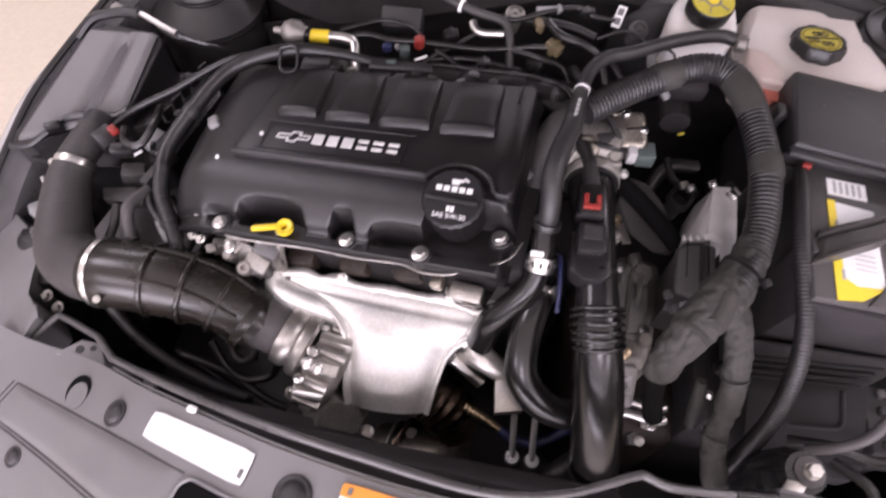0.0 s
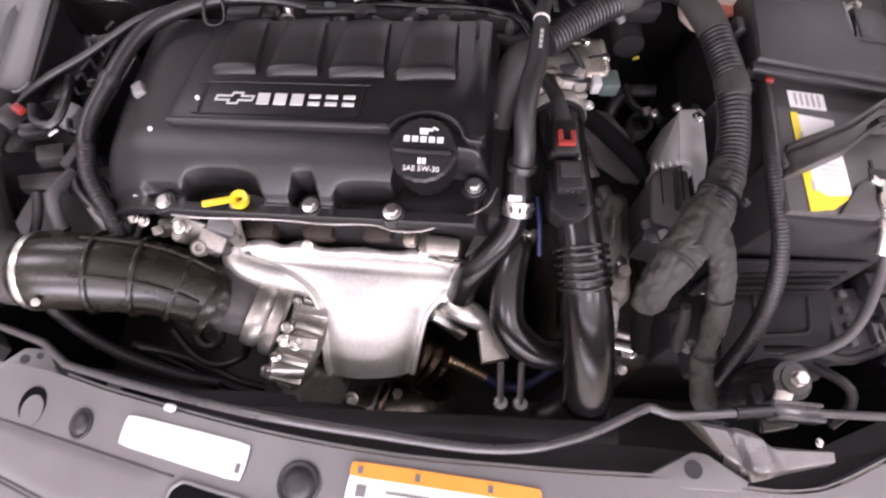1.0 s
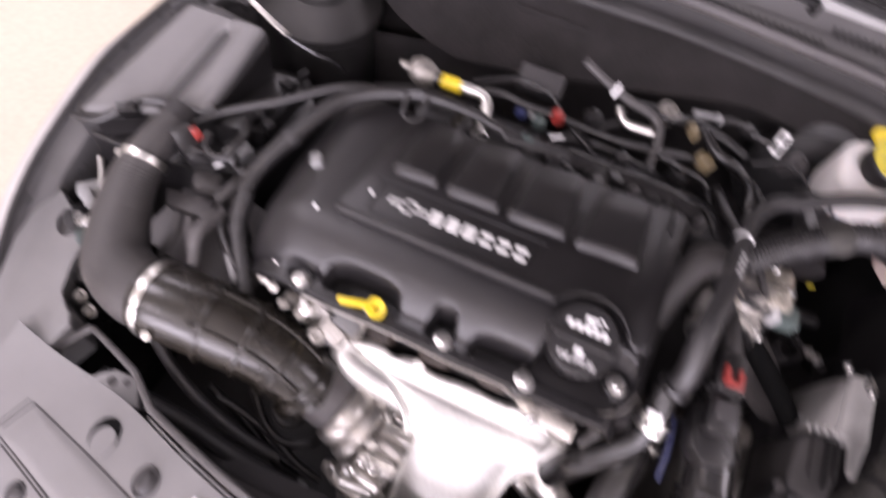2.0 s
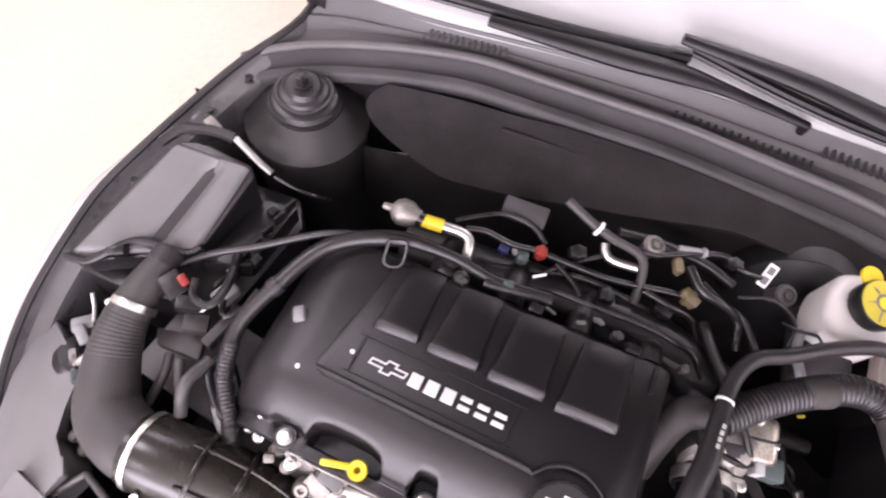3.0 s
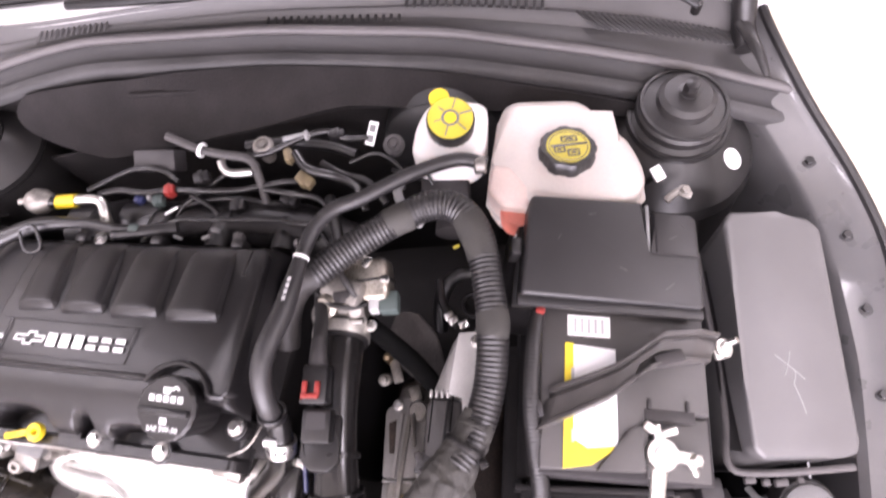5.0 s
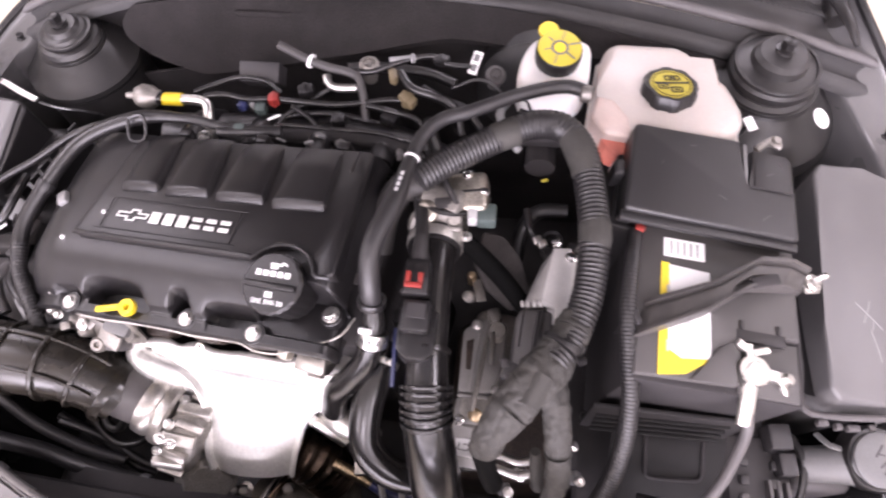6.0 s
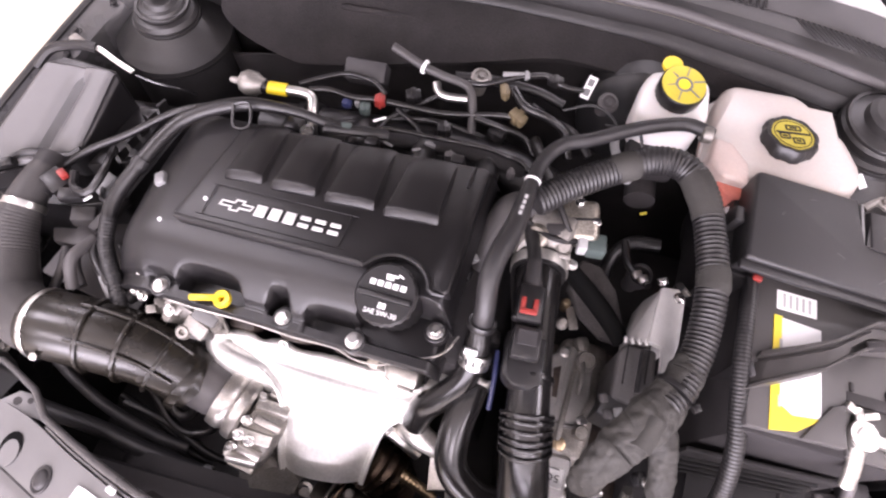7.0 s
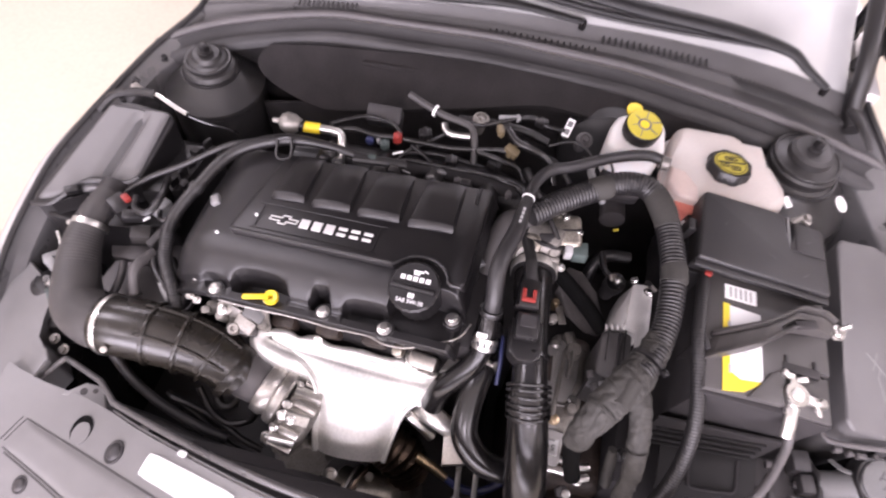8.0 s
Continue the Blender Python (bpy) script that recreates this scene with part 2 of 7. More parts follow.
            bmesh.ops.translate(bm, verts=f.verts, vec=-f.normal * 0.012 if f.normal.length else Vector())
    return bm


def bellows(pitch, depth):
    return lambda s, total: 1 - depth * (0.5 + 0.5 * math.cos(2 * math.pi * s / pitch)) ** 0.7


def lathe(profile, at=(0, 0, 0), axis=(0, 0, 1), sides=32, wave=None):
    """A turned form from (radius, height) pairs; wave(angle) scales the radius for ribs and flutes."""
    bm = bmesh.new()
    rings = []
    for r, h in profile:
        if r < 1e-6:
            rings.append([bm.verts.new((0, 0, h))])
        else:
            rings.append([bm.verts.new((r * math.cos(a) * (wave(a) if wave else 1), r * math.sin(a) * (wave(a) if wave else 1), h)) for a in np.linspace(0, 2 * math.pi, sides, endpoint=False)])
    for a, b in zip(rings, rings[1:]):
        if len(a) == 1 and len(b) == 1:
            continue
        for i in range(sides):
            j = (i + 1) % sides
            if len(a) == 1:
                bm.faces.new((a[0], b[j], b[i]))
            elif len(b) == 1:
                bm.faces.new((a[i], a[j], b[0]))
            else:
                bm.faces.new((a[i], a[j], b[j], b[i]))
    for ring, flip in ((rings[0], True), (rings[-1], False)):
        if len(ring) > 1:
            bm.faces.new(ring[::-1] if flip else ring)
    m = Matrix.Translation(at) @ Vector(axis).normalized().to_track_quat("Z", "Y").to_matrix().to_4x4()
    return moved(bm, m)


def ring(at, axis, radius, width, thick):
    """A flat band round a hose, with thickness."""
    return lathe([(radius, -width / 2), (radius + thick, -width / 2), (radius + thick * 1.15, -width / 4), (radius + thick * 1.15, width / 4), (radius + thick, width / 2), (radius, width / 2), (radius, -width / 2)], at, axis, 40)


def sheet(fn, nu=30, nv=8, thick=0.002):
    """A curved sheet fn(u, v) over the unit square, with thickness."""
    bm = bmesh.new()
    g = [[bm.verts.new(fn(i / nu, j / nv)) for j in range(nv + 1)] for i in range(nu + 1)]
    for i in range(nu):
        for j in range(nv):
            bm.faces.new((g[i][j], g[i + 1][j], g[i + 1][j + 1], g[i][j + 1]))
    bmesh.ops.recalc_face_normals(bm, faces=bm.faces)
    if thick:
        bmesh.ops.solidify(bm, geom=list(bm.faces), thickness=thick)
    return bm


def curve(pairs):
    """A smooth-ish function through (x, value...) rows."""
    a = np.array(pairs, float)

    def f(x):
        out = [float(np.interp(x, a[:, 0], a[:, i])) for i in range(1, a.shape[1])]
        h = 0.03
        lo = [float(np.interp(x - h, a[:, 0], a[:, i])) for i in range(1, a.shape[1])]
        hi = [float(np.interp(x + h, a[:, 0], a[:, i])) for i in range(1, a.shape[1])]
        out = [(l + 2 * o + u) / 4 for l, o, u in zip(lo, out, hi)]
        return out[0] if len(out) == 1 else out

    return f


def hexbolt(r=0.006, h=0.005, flange=1.5):
    """A hex head on a flange, its base at the origin."""
    head = lathe([(r, 0.0015), (r, h), (r * 0.85, h + 0.0008), (0, h + 0.0008)], sides=6)
    base = lathe([(r * flange, 0), (r * flange, 0.001), (r * 1.1, 0.002), (0, 0.002)], sides=20)
    return joined(head, base)


def lettering(text, size, thick=0.0006):
    """Raised letters in the built-in font, centred on the origin, as a bmesh."""
    cu = bpy.data.curves.new("letters", "FONT")
    cu.body, cu.size, cu.extrude, cu.align_x, cu.align_y, cu.resolution_u = text, size, thick, "CENTER", "CENTER", 2
    ob = bpy.data.objects.new("letters", cu)
    scene.collection.objects.link(ob)
    me = bpy.data.meshes.new_from_object(ob.evaluated_get(bpy.context.evaluated_depsgraph_get()))
    bm = bmesh.new()
    bm.from_mesh(me)
    bpy.data.meshes.remove(me)
    bpy.data.objects.remove(ob)
    bpy.data.curves.remove(cu)
    return bm


BOLT = finish("bolt", hexbolt(), STEEL)
SMALLBOLT = finish("bolt", hexbolt(0.0045, 0.004), STEEL)
BLACKBOLT = finish("bolt", hexbolt(0.0055, 0.006), BLACKBOX)
DARKBOLT = finish("bolt", hexbolt(0.0055, 0.006), CASTDARK)

# ---- room ----
floor = solo("floor", rbox((14, 16, 0.1), (0, 0, -0.05), bevel=0), FLOORMAT, "pale beige polished showroom floor", "floor", kind="structure")
SOUTH = -5.0
for nm, size, at in (("wall_north", (14, 0.2, CEILING), (0, 8.1, CEILING / 2)), ("wall_west", (0.2, 13.4, CEILING), (-7.1, 1.5, CEILING / 2)), ("wall_east", (0.2, 13.4, CEILING), (7.1, 1.5, CEILING / 2)), ("wall_south_sill", (14, 0.2, 0.5), (0, SOUTH, 0.25)), ("wall_south_head", (14, 0.2, 0.3), (0, SOUTH, CEILING - 0.15)), ("wall_south_west", (3.4, 0.2, CEILING - 0.8), (-5.3, SOUTH, 0.5 + (CEILING - 0.8) / 2)), ("wall_south_east", (3.4, 0.2, CEILING - 0.8), (5.3, SOUTH, 0.5 + (CEILING - 0.8) / 2))):
    solo(nm, rbox(size, at, bevel=0), WALLMAT, "plain white painted showroom wall", "wall", kind="structure")
win = thing("window_1", (0, SOUTH, 0.5), "wide daylight showroom window with slim frames", "window", kind="structure")
for x in (-3.6, -1.2, 1.2, 3.6):
    part("mullion", rbox((0.06, 0.08, CEILING - 0.8), (x, SOUTH, 0.5 + (CEILING - 0.8) / 2), bevel=0.004), WALLMAT, win)
daylight = bpy.data.lights.new("window_light", "AREA")
daylight.shape, daylight.size, daylight.size_y, daylight.energy, daylight.color = "RECTANGLE", 7.0, CEILING - 0.9, WINDOW_POWER, (1.0, 0.985, 0.98)
wl_ = new("window_light", daylight)
wl_.matrix_world = pose(0, SOUTH - 0.08, 0.5 + (CEILING - 0.8) / 2, 90, 0, 0)
solo("ceiling", rbox((14.4, 16.4, 0.15), (0, 0, CEILING + 0.08), bevel=0), WALLMAT, "plain white ceiling with flush light panels", "ceiling", kind="structure")
for x, y in LAMPS:
    lamp = thing("ceiling_light", (x, y, CEILING - 0.03), "white flush rectangular ceiling light panel", "ceiling light", "ceiling lights")
    part("frame", rbox((1.26, 0.66, 0.03), (x, y, CEILING - 0.02), bevel=0.005), WALLMAT, lamp)
    data = bpy.data.lights.new("panel_light", "AREA")
    data.shape, data.size, data.size_y, data.energy, data.color = "RECTANGLE", 1.2, 0.6, LAMP_POWER, (1.0, 0.985, 0.965)
    light = new("panel_light", data)
    light.matrix_world = pose(x, y, CEILING - 0.045)

# ---- car body round the engine bay ----
car = thing("car", (0, 0.1, 0), "silver car with its engine bay open", "car")

REAR = curve([(-0.70, -0.10, 0.70), (-0.60, -0.13, 0.712), (-0.50, -0.155, 0.722), (-0.42, -0.165, 0.742), (-0.364, -0.178, 0.763), (-0.312, -0.196, 0.787), (-0.268, -0.206, 0.803), (-0.227, -0.217, 0.822), (-0.18, -0.228, 0.836), (-0.12, -0.241, 0.853), (-0.055, -0.251, 0.866), (0.0, -0.257, 0.871), (0.14, -0.262, 0.868), (0.24, -0.262, 0.86), (0.32, -0.27, 0.845), (0.38, -0.266, 0.83), (0.44, -0.24, 0.815), (0.52, -0.21, 0.795), (0.62, -0.16, 0.76), (0.72, -0.10, 0.72)])


def panel_z(x, y):
    """Height of the front cover panel."""
    yr, zr = REAR(x)
    d = max(0.0, yr - y)
    return zr - 0.9 * d * d


def panel_sheet(u, v):
    x0 = float(np.interp(v, (0.0, 0.3, 0.52, 0.69, 0.9, 1.0), (-0.56, -0.56, -0.505, -0.437, -0.39, -0.36)))
    x = x0 + (0.56 - x0) * u
    yr, zr = REAR(x)
    y = yr - 0.26 * v
    return (x, y, panel_z(x, y))


def on_panel(x, y, lift=0.0):
    e = 0.004
    n = Vector((panel_z(x - e, y) - panel_z(x + e, y), panel_z(x, y - e) - panel_z(x, y + e), 2 * e)).normalized()
    return Matrix.Translation((x, y, panel_z(x, y) + lift)) @ n.to_track_quat("Z", "Y").to_matrix().to_4x4()


front = part("front_panel", sheet(panel_sheet, 60, 16, 0.003), GREYPLASTIC, car, "satin grey plastic panel over the radiator")
def panel_flank(u, v):
    x, y, z = panel_sheet(0.0, u)
    w = 0.006 + 0.050 * max(0.0, (u - 0.35) / 0.65)
    return (x - w * v, y - 0.02 * v * u, z - 0.002 - 0.045 * v)


part("panel_flank", sheet(panel_flank, 16, 3, 0.002), GREYPLASTIC, front)
part("panel_lip", sheet(lambda u, v: (-0.36 + 0.90 * u, REAR(-0.36 + 0.90 * u)[0] + 0.002, REAR(-0.36 + 0.90 * u)[1] - 0.002 - 0.014 * v), 50, 2, 0.002), GREYPLASTIC, front)
part("crossmember", sheet(lambda u, v: (-0.22 + 0.75 * u, REAR(-0.22 + 0.75 * u)[0] + 0.002 + (0.008 + 0.022 * min(1.0, 3 * u)) * v, REAR(-0.22 + 0.75 * u)[1] - 0.026 - 0.02 * v - 0.03 * (1 - min(1.0, 3 * u))), 40, 3, 0.003), DEEP, car, "dull black radiator crossmember")
part("panel_tab", prism([(-0.452, -0.168), (-0.428, -0.146), (-0.402, -0.146), (-0.385, -0.172)], 0.732, 0.737, 0.0015), GREYPLASTIC, front)
# dark discs on the tab stand in for the shade in its holes
part("tab_hole", lathe([(0.005, 0), (0.005, 0.001), (0, 0.001)], (-0.424, -0.158, 0.7368)), VOID, front)
part("tab_hole", lathe([(0.0035, 0), (0.0035, 0.001), (0, 0.001)], (-0.409, -0.154, 0.7368)), VOID, front)
# raised lower field with its edge groove
for a, b in (((-0.485, -0.2077), (-0.209, -0.275)), ((-0.50, -0.248), (-0.235, -0.335)), ((-0.494, -0.254), (-0.232, -0.341)), ((-0.485, -0.2077), (-0.502, -0.24)), ((-0.492, -0.2057), (-0.509, -0.24)), ((0.345, -0.28), (0.35, -0.36))):
    pts = [(a[0] + (b[0] - a[0]) * k, a[1] + (b[1] - a[1]) * k) for k in np.linspace(0, 1, 9)]
    part("seam", tube([(x, y, panel_z(x, y) - 0.0008) for x, y in pts], 0.0016, 6, 0.02), DARKGREY, front)
def field(u, v):
    x = -0.485 + 0.276 * u - 0.017 * v - 0.006 * u * v
    y = -0.2085 - 0.067 * u - (0.040 + 0.018 * u) * v
    rise = 0.0035 * min(1.0, 12 * u, 12 * (1 - u), 6 * v, 6 * (1 - v))
    return (x, y, panel_z(x, y) + rise - 0.0005)
part("raised_field", sheet(field, 30, 14, 0.0), GREYPLASTIC, front)
PLUG = finish("push_pin", lathe([(0.015, -0.002), (0.0158, 0.0014), (0.0145, 0.0024), (0.0125, 0.0012), (0.0115, 0.0012), (0.010, 0.004), (0.006, 0.0058), (0, 0.006)]), DARKGREY)
for x, y, k in ((-0.3236, -0.2279, 0.95), (-0.0937, -0.2783, 1.2), (-0.4475, -0.2861, 0.75)):
    part_at("push_pin", PLUG, on_panel(x, y) @ Matrix.Scale(k, 4), front)
# thumb hole: flat black disc paints its shade, offset grey disc leaves a crescent
hole_at = on_panel(-0.392, -0.2076)
part("clip_hole", moved(lathe([(0.0182, 0.0005), (0.0182, 0.0012), (0.0, 0.0012)], sides=36), hole_at), HOLEBLACK, front)
part("hole_dish", moved(lathe([(0.0150, 0.001), (0.0150, 0.0019), (0.0, 0.0019)], sides=36), hole_at @ pose(0.0058, 0.0012, 0)), GREYPLASTIC, front)
def recess(u, v):
    x = -0.211 + 0.108 * u - 0.010 * v + 0.012 * max(0.0, 1 - 5 * v) ** 2 * (1 - u)
    y = -0.278 - 0.022 * u - 0.068 * v - 0.006 * max(0.0, 3 * u - 2)
    return (x, y, panel_z(x, y) + 0.0012)
# flat black sheet on the panel paints the shade inside the latch opening
part("latch_recess", sheet(recess, 20, 16, 0.0), HOLEBLACK, front)
part("recess_lip", tube([recess(0.0, v) for v in (0.9, 0.6, 0.3, 0.12, 0.04)] + [recess(u, 0.0) for u in (0.03, 0.2, 0.4, 0.6, 0.8, 0.97)], 0.0022, 8, 0.004), GREYPLASTIC, front)
part("latch_hook", tube([recess(0.70, 0.30), tuple(Vector(recess(0.74, 0.20)) + Vector((0, 0, 0.006))), tuple(Vector(recess(0.84, 0.18)) + Vector((0, 0, 0.007))), recess(0.88, 0.34)], 0.0035, 8, 0.003), CASTDARK, front, "dull plated bonnet latch hook")
part("latch_plate", moved(rbox((0.016, 0.012, 0.004), bevel=0.001, seg=1), Matrix.Translation(recess(0.55, 0.5)) @ pose(0, 0, 0.002, 0, 0, -20)), DARKGREY, front)
part_at("bolt", SMALLBOLT, Matrix.Translation(recess(0.80, 0.55)) @ Matrix.Scale(0.8, 4), front)
part("clip_tab", rbox((0.02, 0.016, 0.006), (-0.30, -0.192, 0.782), (0, -20, -12)), DARKGREY, front)
part("clip_tab", rbox((0.012, 0.007, 0.005), (-0.224, -0.2165, 0.828), (0, -20, -12)), PAPER, front)
# corner of the front panel behind the headlamp
part("corner_panel", prism([(-0.53, -0.20), (-0.505, -0.125), (-0.52, -0.108), (-0.548, -0.095), (-0.558, -0.06), (-0.562, -0.03), (-0.60, 0.0), (-0.646, 0.030), (-0.656, 0.0), (-0.652, -0.05), (-0.632, -0.11), (-0.592, -0.19), (-0.54, -0.275)], 0.64, 0.699, 0.003, top=lambda x, y: 0.698 + 0.10 * min(0.0, y + 0.02) + 0.15 * (x + 0.60) + 0.28 * max(0.0, x + 0.585)), GREYPLASTIC, car, "grey plastic corner panel with a cut-out")
part("corner_panel", prism([(0.545, -0.20), (0.55, -0.165), (0.60, -0.12), (0.66, -0.10), (0.72, -0.095), (0.76, -0.11), (0.76, -0.2), (0.60, -0.30)], 0.725, 0.74, 0.004), GREYPLASTIC, car, "grey plastic corner panel")
part("bumper", sheet(lambda u, v: (-0.80 + 1.6 * u, -0.40 - 0.09 * v + 0.30 * (2 * u - 1) ** 4 + 0.05 * (1 - v) ** 2, 0.64 - 0.52 * v), 30, 10, 0.003), PAINT, car, "silver metallic painted bumper")

# wings
WING_L = curve([(-0.37, -0.40, 0.655), (-0.355, -0.427, 0.656), (-0.33, -0.463, 0.658), (-0.285, -0.534, 0.66), (-0.184, -0.599, 0.662), (-0.15, -0.619, 0.669), (-0.10, -0.643, 0.678), (-0.035, -0.666, 0.695), (0.035, -0.676, 0.716), (0.12, -0.670, 0.744), (0.19, -0.660, 0.768), (0.287, -0.622, 0.799), (0.41, -0.566, 0.839), (0.46, -0.535, 0.852), (0.49, -0.512, 0.862), (0.55, -0.516, 0.868), (0.62, -0.522, 0.874), (1.2, -0.56, 0.90)])
WING_R = curve([(-0.30, 0.80, 0.66), (0.0, 0.815, 0.712), (0.15, 0.812, 0.746), (0.306, 0.788, 0.78), (0.389, 0.752, 0.802), (0.46, 0.694, 0.842), (0.51, 0.666, 0.866), (0.558, 0.643, 0.880), (0.62, 0.637, 0.884), (0.72, 0.642, 0.888), (1.2, 0.68, 0.90)])


def wing(nm, edge, s):
    body = part(nm, sheet(lambda u, v: (edge(-0.36 + 1.51 * u)[0] - s * float(np.interp(-0.36 + 1.51 * u, (-0.36, 0.18, 0.33), (0.085, 0.07, 0.012))) * (1 - (1 - v) ** 3), -0.36 + 1.51 * u, edge(-0.36 + 1.51 * u)[1] + 0.004 - 0.60 * v**1.9), 60, 24, 0.002), PAINT, car, "glossy silver metallic front wing")
    part("wing_edge", tube([(edge(y)[0], y, edge(y)[1]) for y in np.linspace(-0.35, 0.76, 40)], 0.0062, 8, 0.02), LOOM, body)
    def rail(u, v):
        y = -0.22 + 0.94 * u
        x, z = edge(y)
        w = ((0.004, 0.010, 0.027, 0.031, 0.033) if s > 0 else (0.004, 0.014, 0.052, 0.060, 0.064))[int(round(v * 4))]
        d = (0.0, 0.012, 0.020, 0.030, 0.25)[int(round(v * 4))]
        return (x + s * w, y, z - d)
    fl = part("wing_flange", sheet(rail, 40, 4, 0.002), PAINT2, body, "satin black inner wing flange")
    for y in (0.31, 0.22, 0.40, 0.12):
        x, z = edge(y)
        part_at("bolt", BLACKBOLT, pose(x + s * (0.018 if s > 0 else 0.032), y, z - 0.017, 0, s * 8, 0), fl)
    return body


wing("wing", WING_L, 1)
wing("wing", WING_R, -1)

# cowl, seal, insulation and windscreen
SEAL = curve([(-0.66, 0.355, 0.79), (-0.575, 0.417, 0.831), (-0.538, 0.443, 0.842), (-0.497, 0.460, 0.853), (-0.455, 0.474, 0.863), (-0.36, 0.497, 0.881), (-0.27, 0.513, 0.893), (0.0, 0.521, 0.905), (0.24, 0.513, 0.906), (0.41, 0.497, 0.892), (0.55, 0.488, 0.87), (0.70, 0.478, 0.832), (0.76, 0.46, 0.81)])
LOW = curve([(-0.50, 0.385, 0.74), (-0.39, 0.392, 0.755), (-0.20, 0.40, 0.80), (-0.03, 0.408, 0.832), (0.11, 0.432, 0.858), (0.266, 0.445, 0.838), (0.40, 0.452, 0.835), (0.55, 0.45, 0.82)])
BACK = curve([(-0.66, 0.48, 0.87), (-0.56, 0.515, 0.885), (-0.47, 0.534, 0.896), (-0.385, 0.530, 0.904), (-0.32, 0.531, 0.910), (-0.235, 0.540, 0.916), (-0.16, 0.549, 0.920), (-0.03, 0.560, 0.926), (0.157, 0.571, 0.928), (0.27, 0.577, 0.926), (0.39, 0.583, 0.918), (0.50, 0.579, 0.908), (0.61, 0.572, 0.89), (0.72, 0.55, 0.86)])


def cowl_fn(u, v):
    x0, x1 = -0.57 + 0.085 * v, 0.66 - 0.05 * v
    x = x0 + (x1 - x0) * u
    (y0, z0), (y1, z1) = SEAL(x), BACK(x)
    return (x, y0 + 0.008 + (y1 - y0) * v, z0 - 0.004 + (z1 - z0) * v - 0.012 * math.sin(math.pi * v) + (0.006 if 0.45 < v < 0.62 else 0))


cowl = part("cowl_panel", sheet(cowl_fn, 60, 12, 0.003), COWL, car, "dark grey plastic windscreen cowl")
# grey instead of black: the seal's bright highlight is put into its colour
part("weather_seal", tube([(x, SEAL(x)[0], SEAL(x)[1] + 0.002) for x in np.linspace(-0.57, 0.70, 40)], 0.0066, 12, 0.012), LEAD, car, "black rubber bonnet seal, its highlight put into a grey colour")
def below_seal(x, out, down):
    y, z = SEAL(x)
    return (x, y - out, z - down)
part("seal_channel", sheet(lambda u, v: below_seal(-0.565 + 1.265 * u, 0.004 + 0.020 * v, 0.004 + 0.012 * v + 0.004 * math.sin(math.pi * v)), 60, 6, 0.003), CHANNEL, car, "dark rubber channel below the bonnet seal")
part("seal_flange", sheet(lambda u, v: below_seal(-0.545 + 1.225 * u, 0.024 + 0.014 * v, 0.015 + 0.006 * v + 0.012 * v**6), 60, 8, 0.003), FLANGE, car, "grey flange below the bonnet seal")
SLATS = [
    (finish("slat", rbox((0.0045, 0.026, 0.003), bevel=0.0008, seg=1), COWLDARK), 0.185, 0.362, 18, 0.74, 0.74, 0),
    (finish("slat", rbox((0.004, 0.011, 0.003), bevel=0.0008, seg=1), COWLDARK), -0.005, 0.175, 18, 0.36, 0.38, 0),
    (finish("slat", rbox((0.0035, 0.020, 0.0024), bevel=0.0008, seg=1), COWL), -0.35, -0.24, 14, 0.62, 0.58, 0),
    (finish("slat", rbox((0.0028, 0.040, 0.003), bevel=0.0006, seg=1), COWLDARK), 0.42, 0.60, 24, 0.46, 0.52, 48),
]
for me, x0, x1, n, v0, v1, turn in SLATS:
    for i in range(n):
        k = i / (n - 1)
        x, v = x0 + (x1 - x0) * k, v0 + (v1 - v0) * k
        y0, z0 = SEAL(x)
        y1, z1 = BACK(x)
        z = z0 - 0.004 + (z1 - z0) * v - 0.012 * math.sin(math.pi * v) + (0.006 if 0.45 < v < 0.62 else 0)
        part_at("slat", me, pose(x, y0 + 0.008 + (y1 - y0) * v, z + 0.0026, 5, 0, turn), cowl)
def felt_fn(u, v):
    x0 = -0.398 + 0.14 * v**2.4 + 0.03 * (1 - v) ** 8
    x = x0 + (0.545 - x0) * u
    (ys, zs), (yl, zl) = SEAL(x), LOW(x)
    bulge = 0.008 * math.sin(math.pi * min(1.0, 4 * u)) if u < 0.25 else 0.0
    return (x, ys - 0.034 + (yl - ys + 0.034) * v - bulge, zs - 0.034 + (zl - zs + 0.034) * v)


insul = part("insulation", sheet(felt_fn, 50, 12, 0.012), FELT, car, "dark grey felt firewall insulation")
# added dark sheet fills the gap behind the felt with painted shade
part("upper_firewall", sheet(lambda u, v: (-0.62 + 1.30 * u, SEAL(-0.62 + 1.30 * u)[0] - 0.012, SEAL(-0.62 + 1.30 * u)[1] - 0.020 - 0.20 * v), 24, 4, 0.002), DEEP, car)
for x, k in ((-0.335, 0.45), (0.004, 0.22), (0.33, 0.35)):
    (y0, z0), (y1, z1) = SEAL(x), LOW(x)
    y0, z0 = y0 - 0.030, z0 - 0.030
    d = Vector((0, y1 - y0, z1 - z0))
    nrm = Vector((0, d.z, -d.y)).normalized() * (1 if d.z < 0 else -1)
    part("grommet", lathe([(0.009, 0), (0.010, 0.002), (0.008, 0.004), (0.005, 0.005), (0.003, 0.003), (0, 0.003)], Vector((x, y0, z0)) + d * k - nrm * -0.001, (0, -0.75, 0.65)), HOLEBLACK, insul)
part("insulation_rib", rbox((0.17, 0.008, 0.010), (-0.12, 0.455, 0.858), (50, 0, 4), 0.004), FELT, insul)
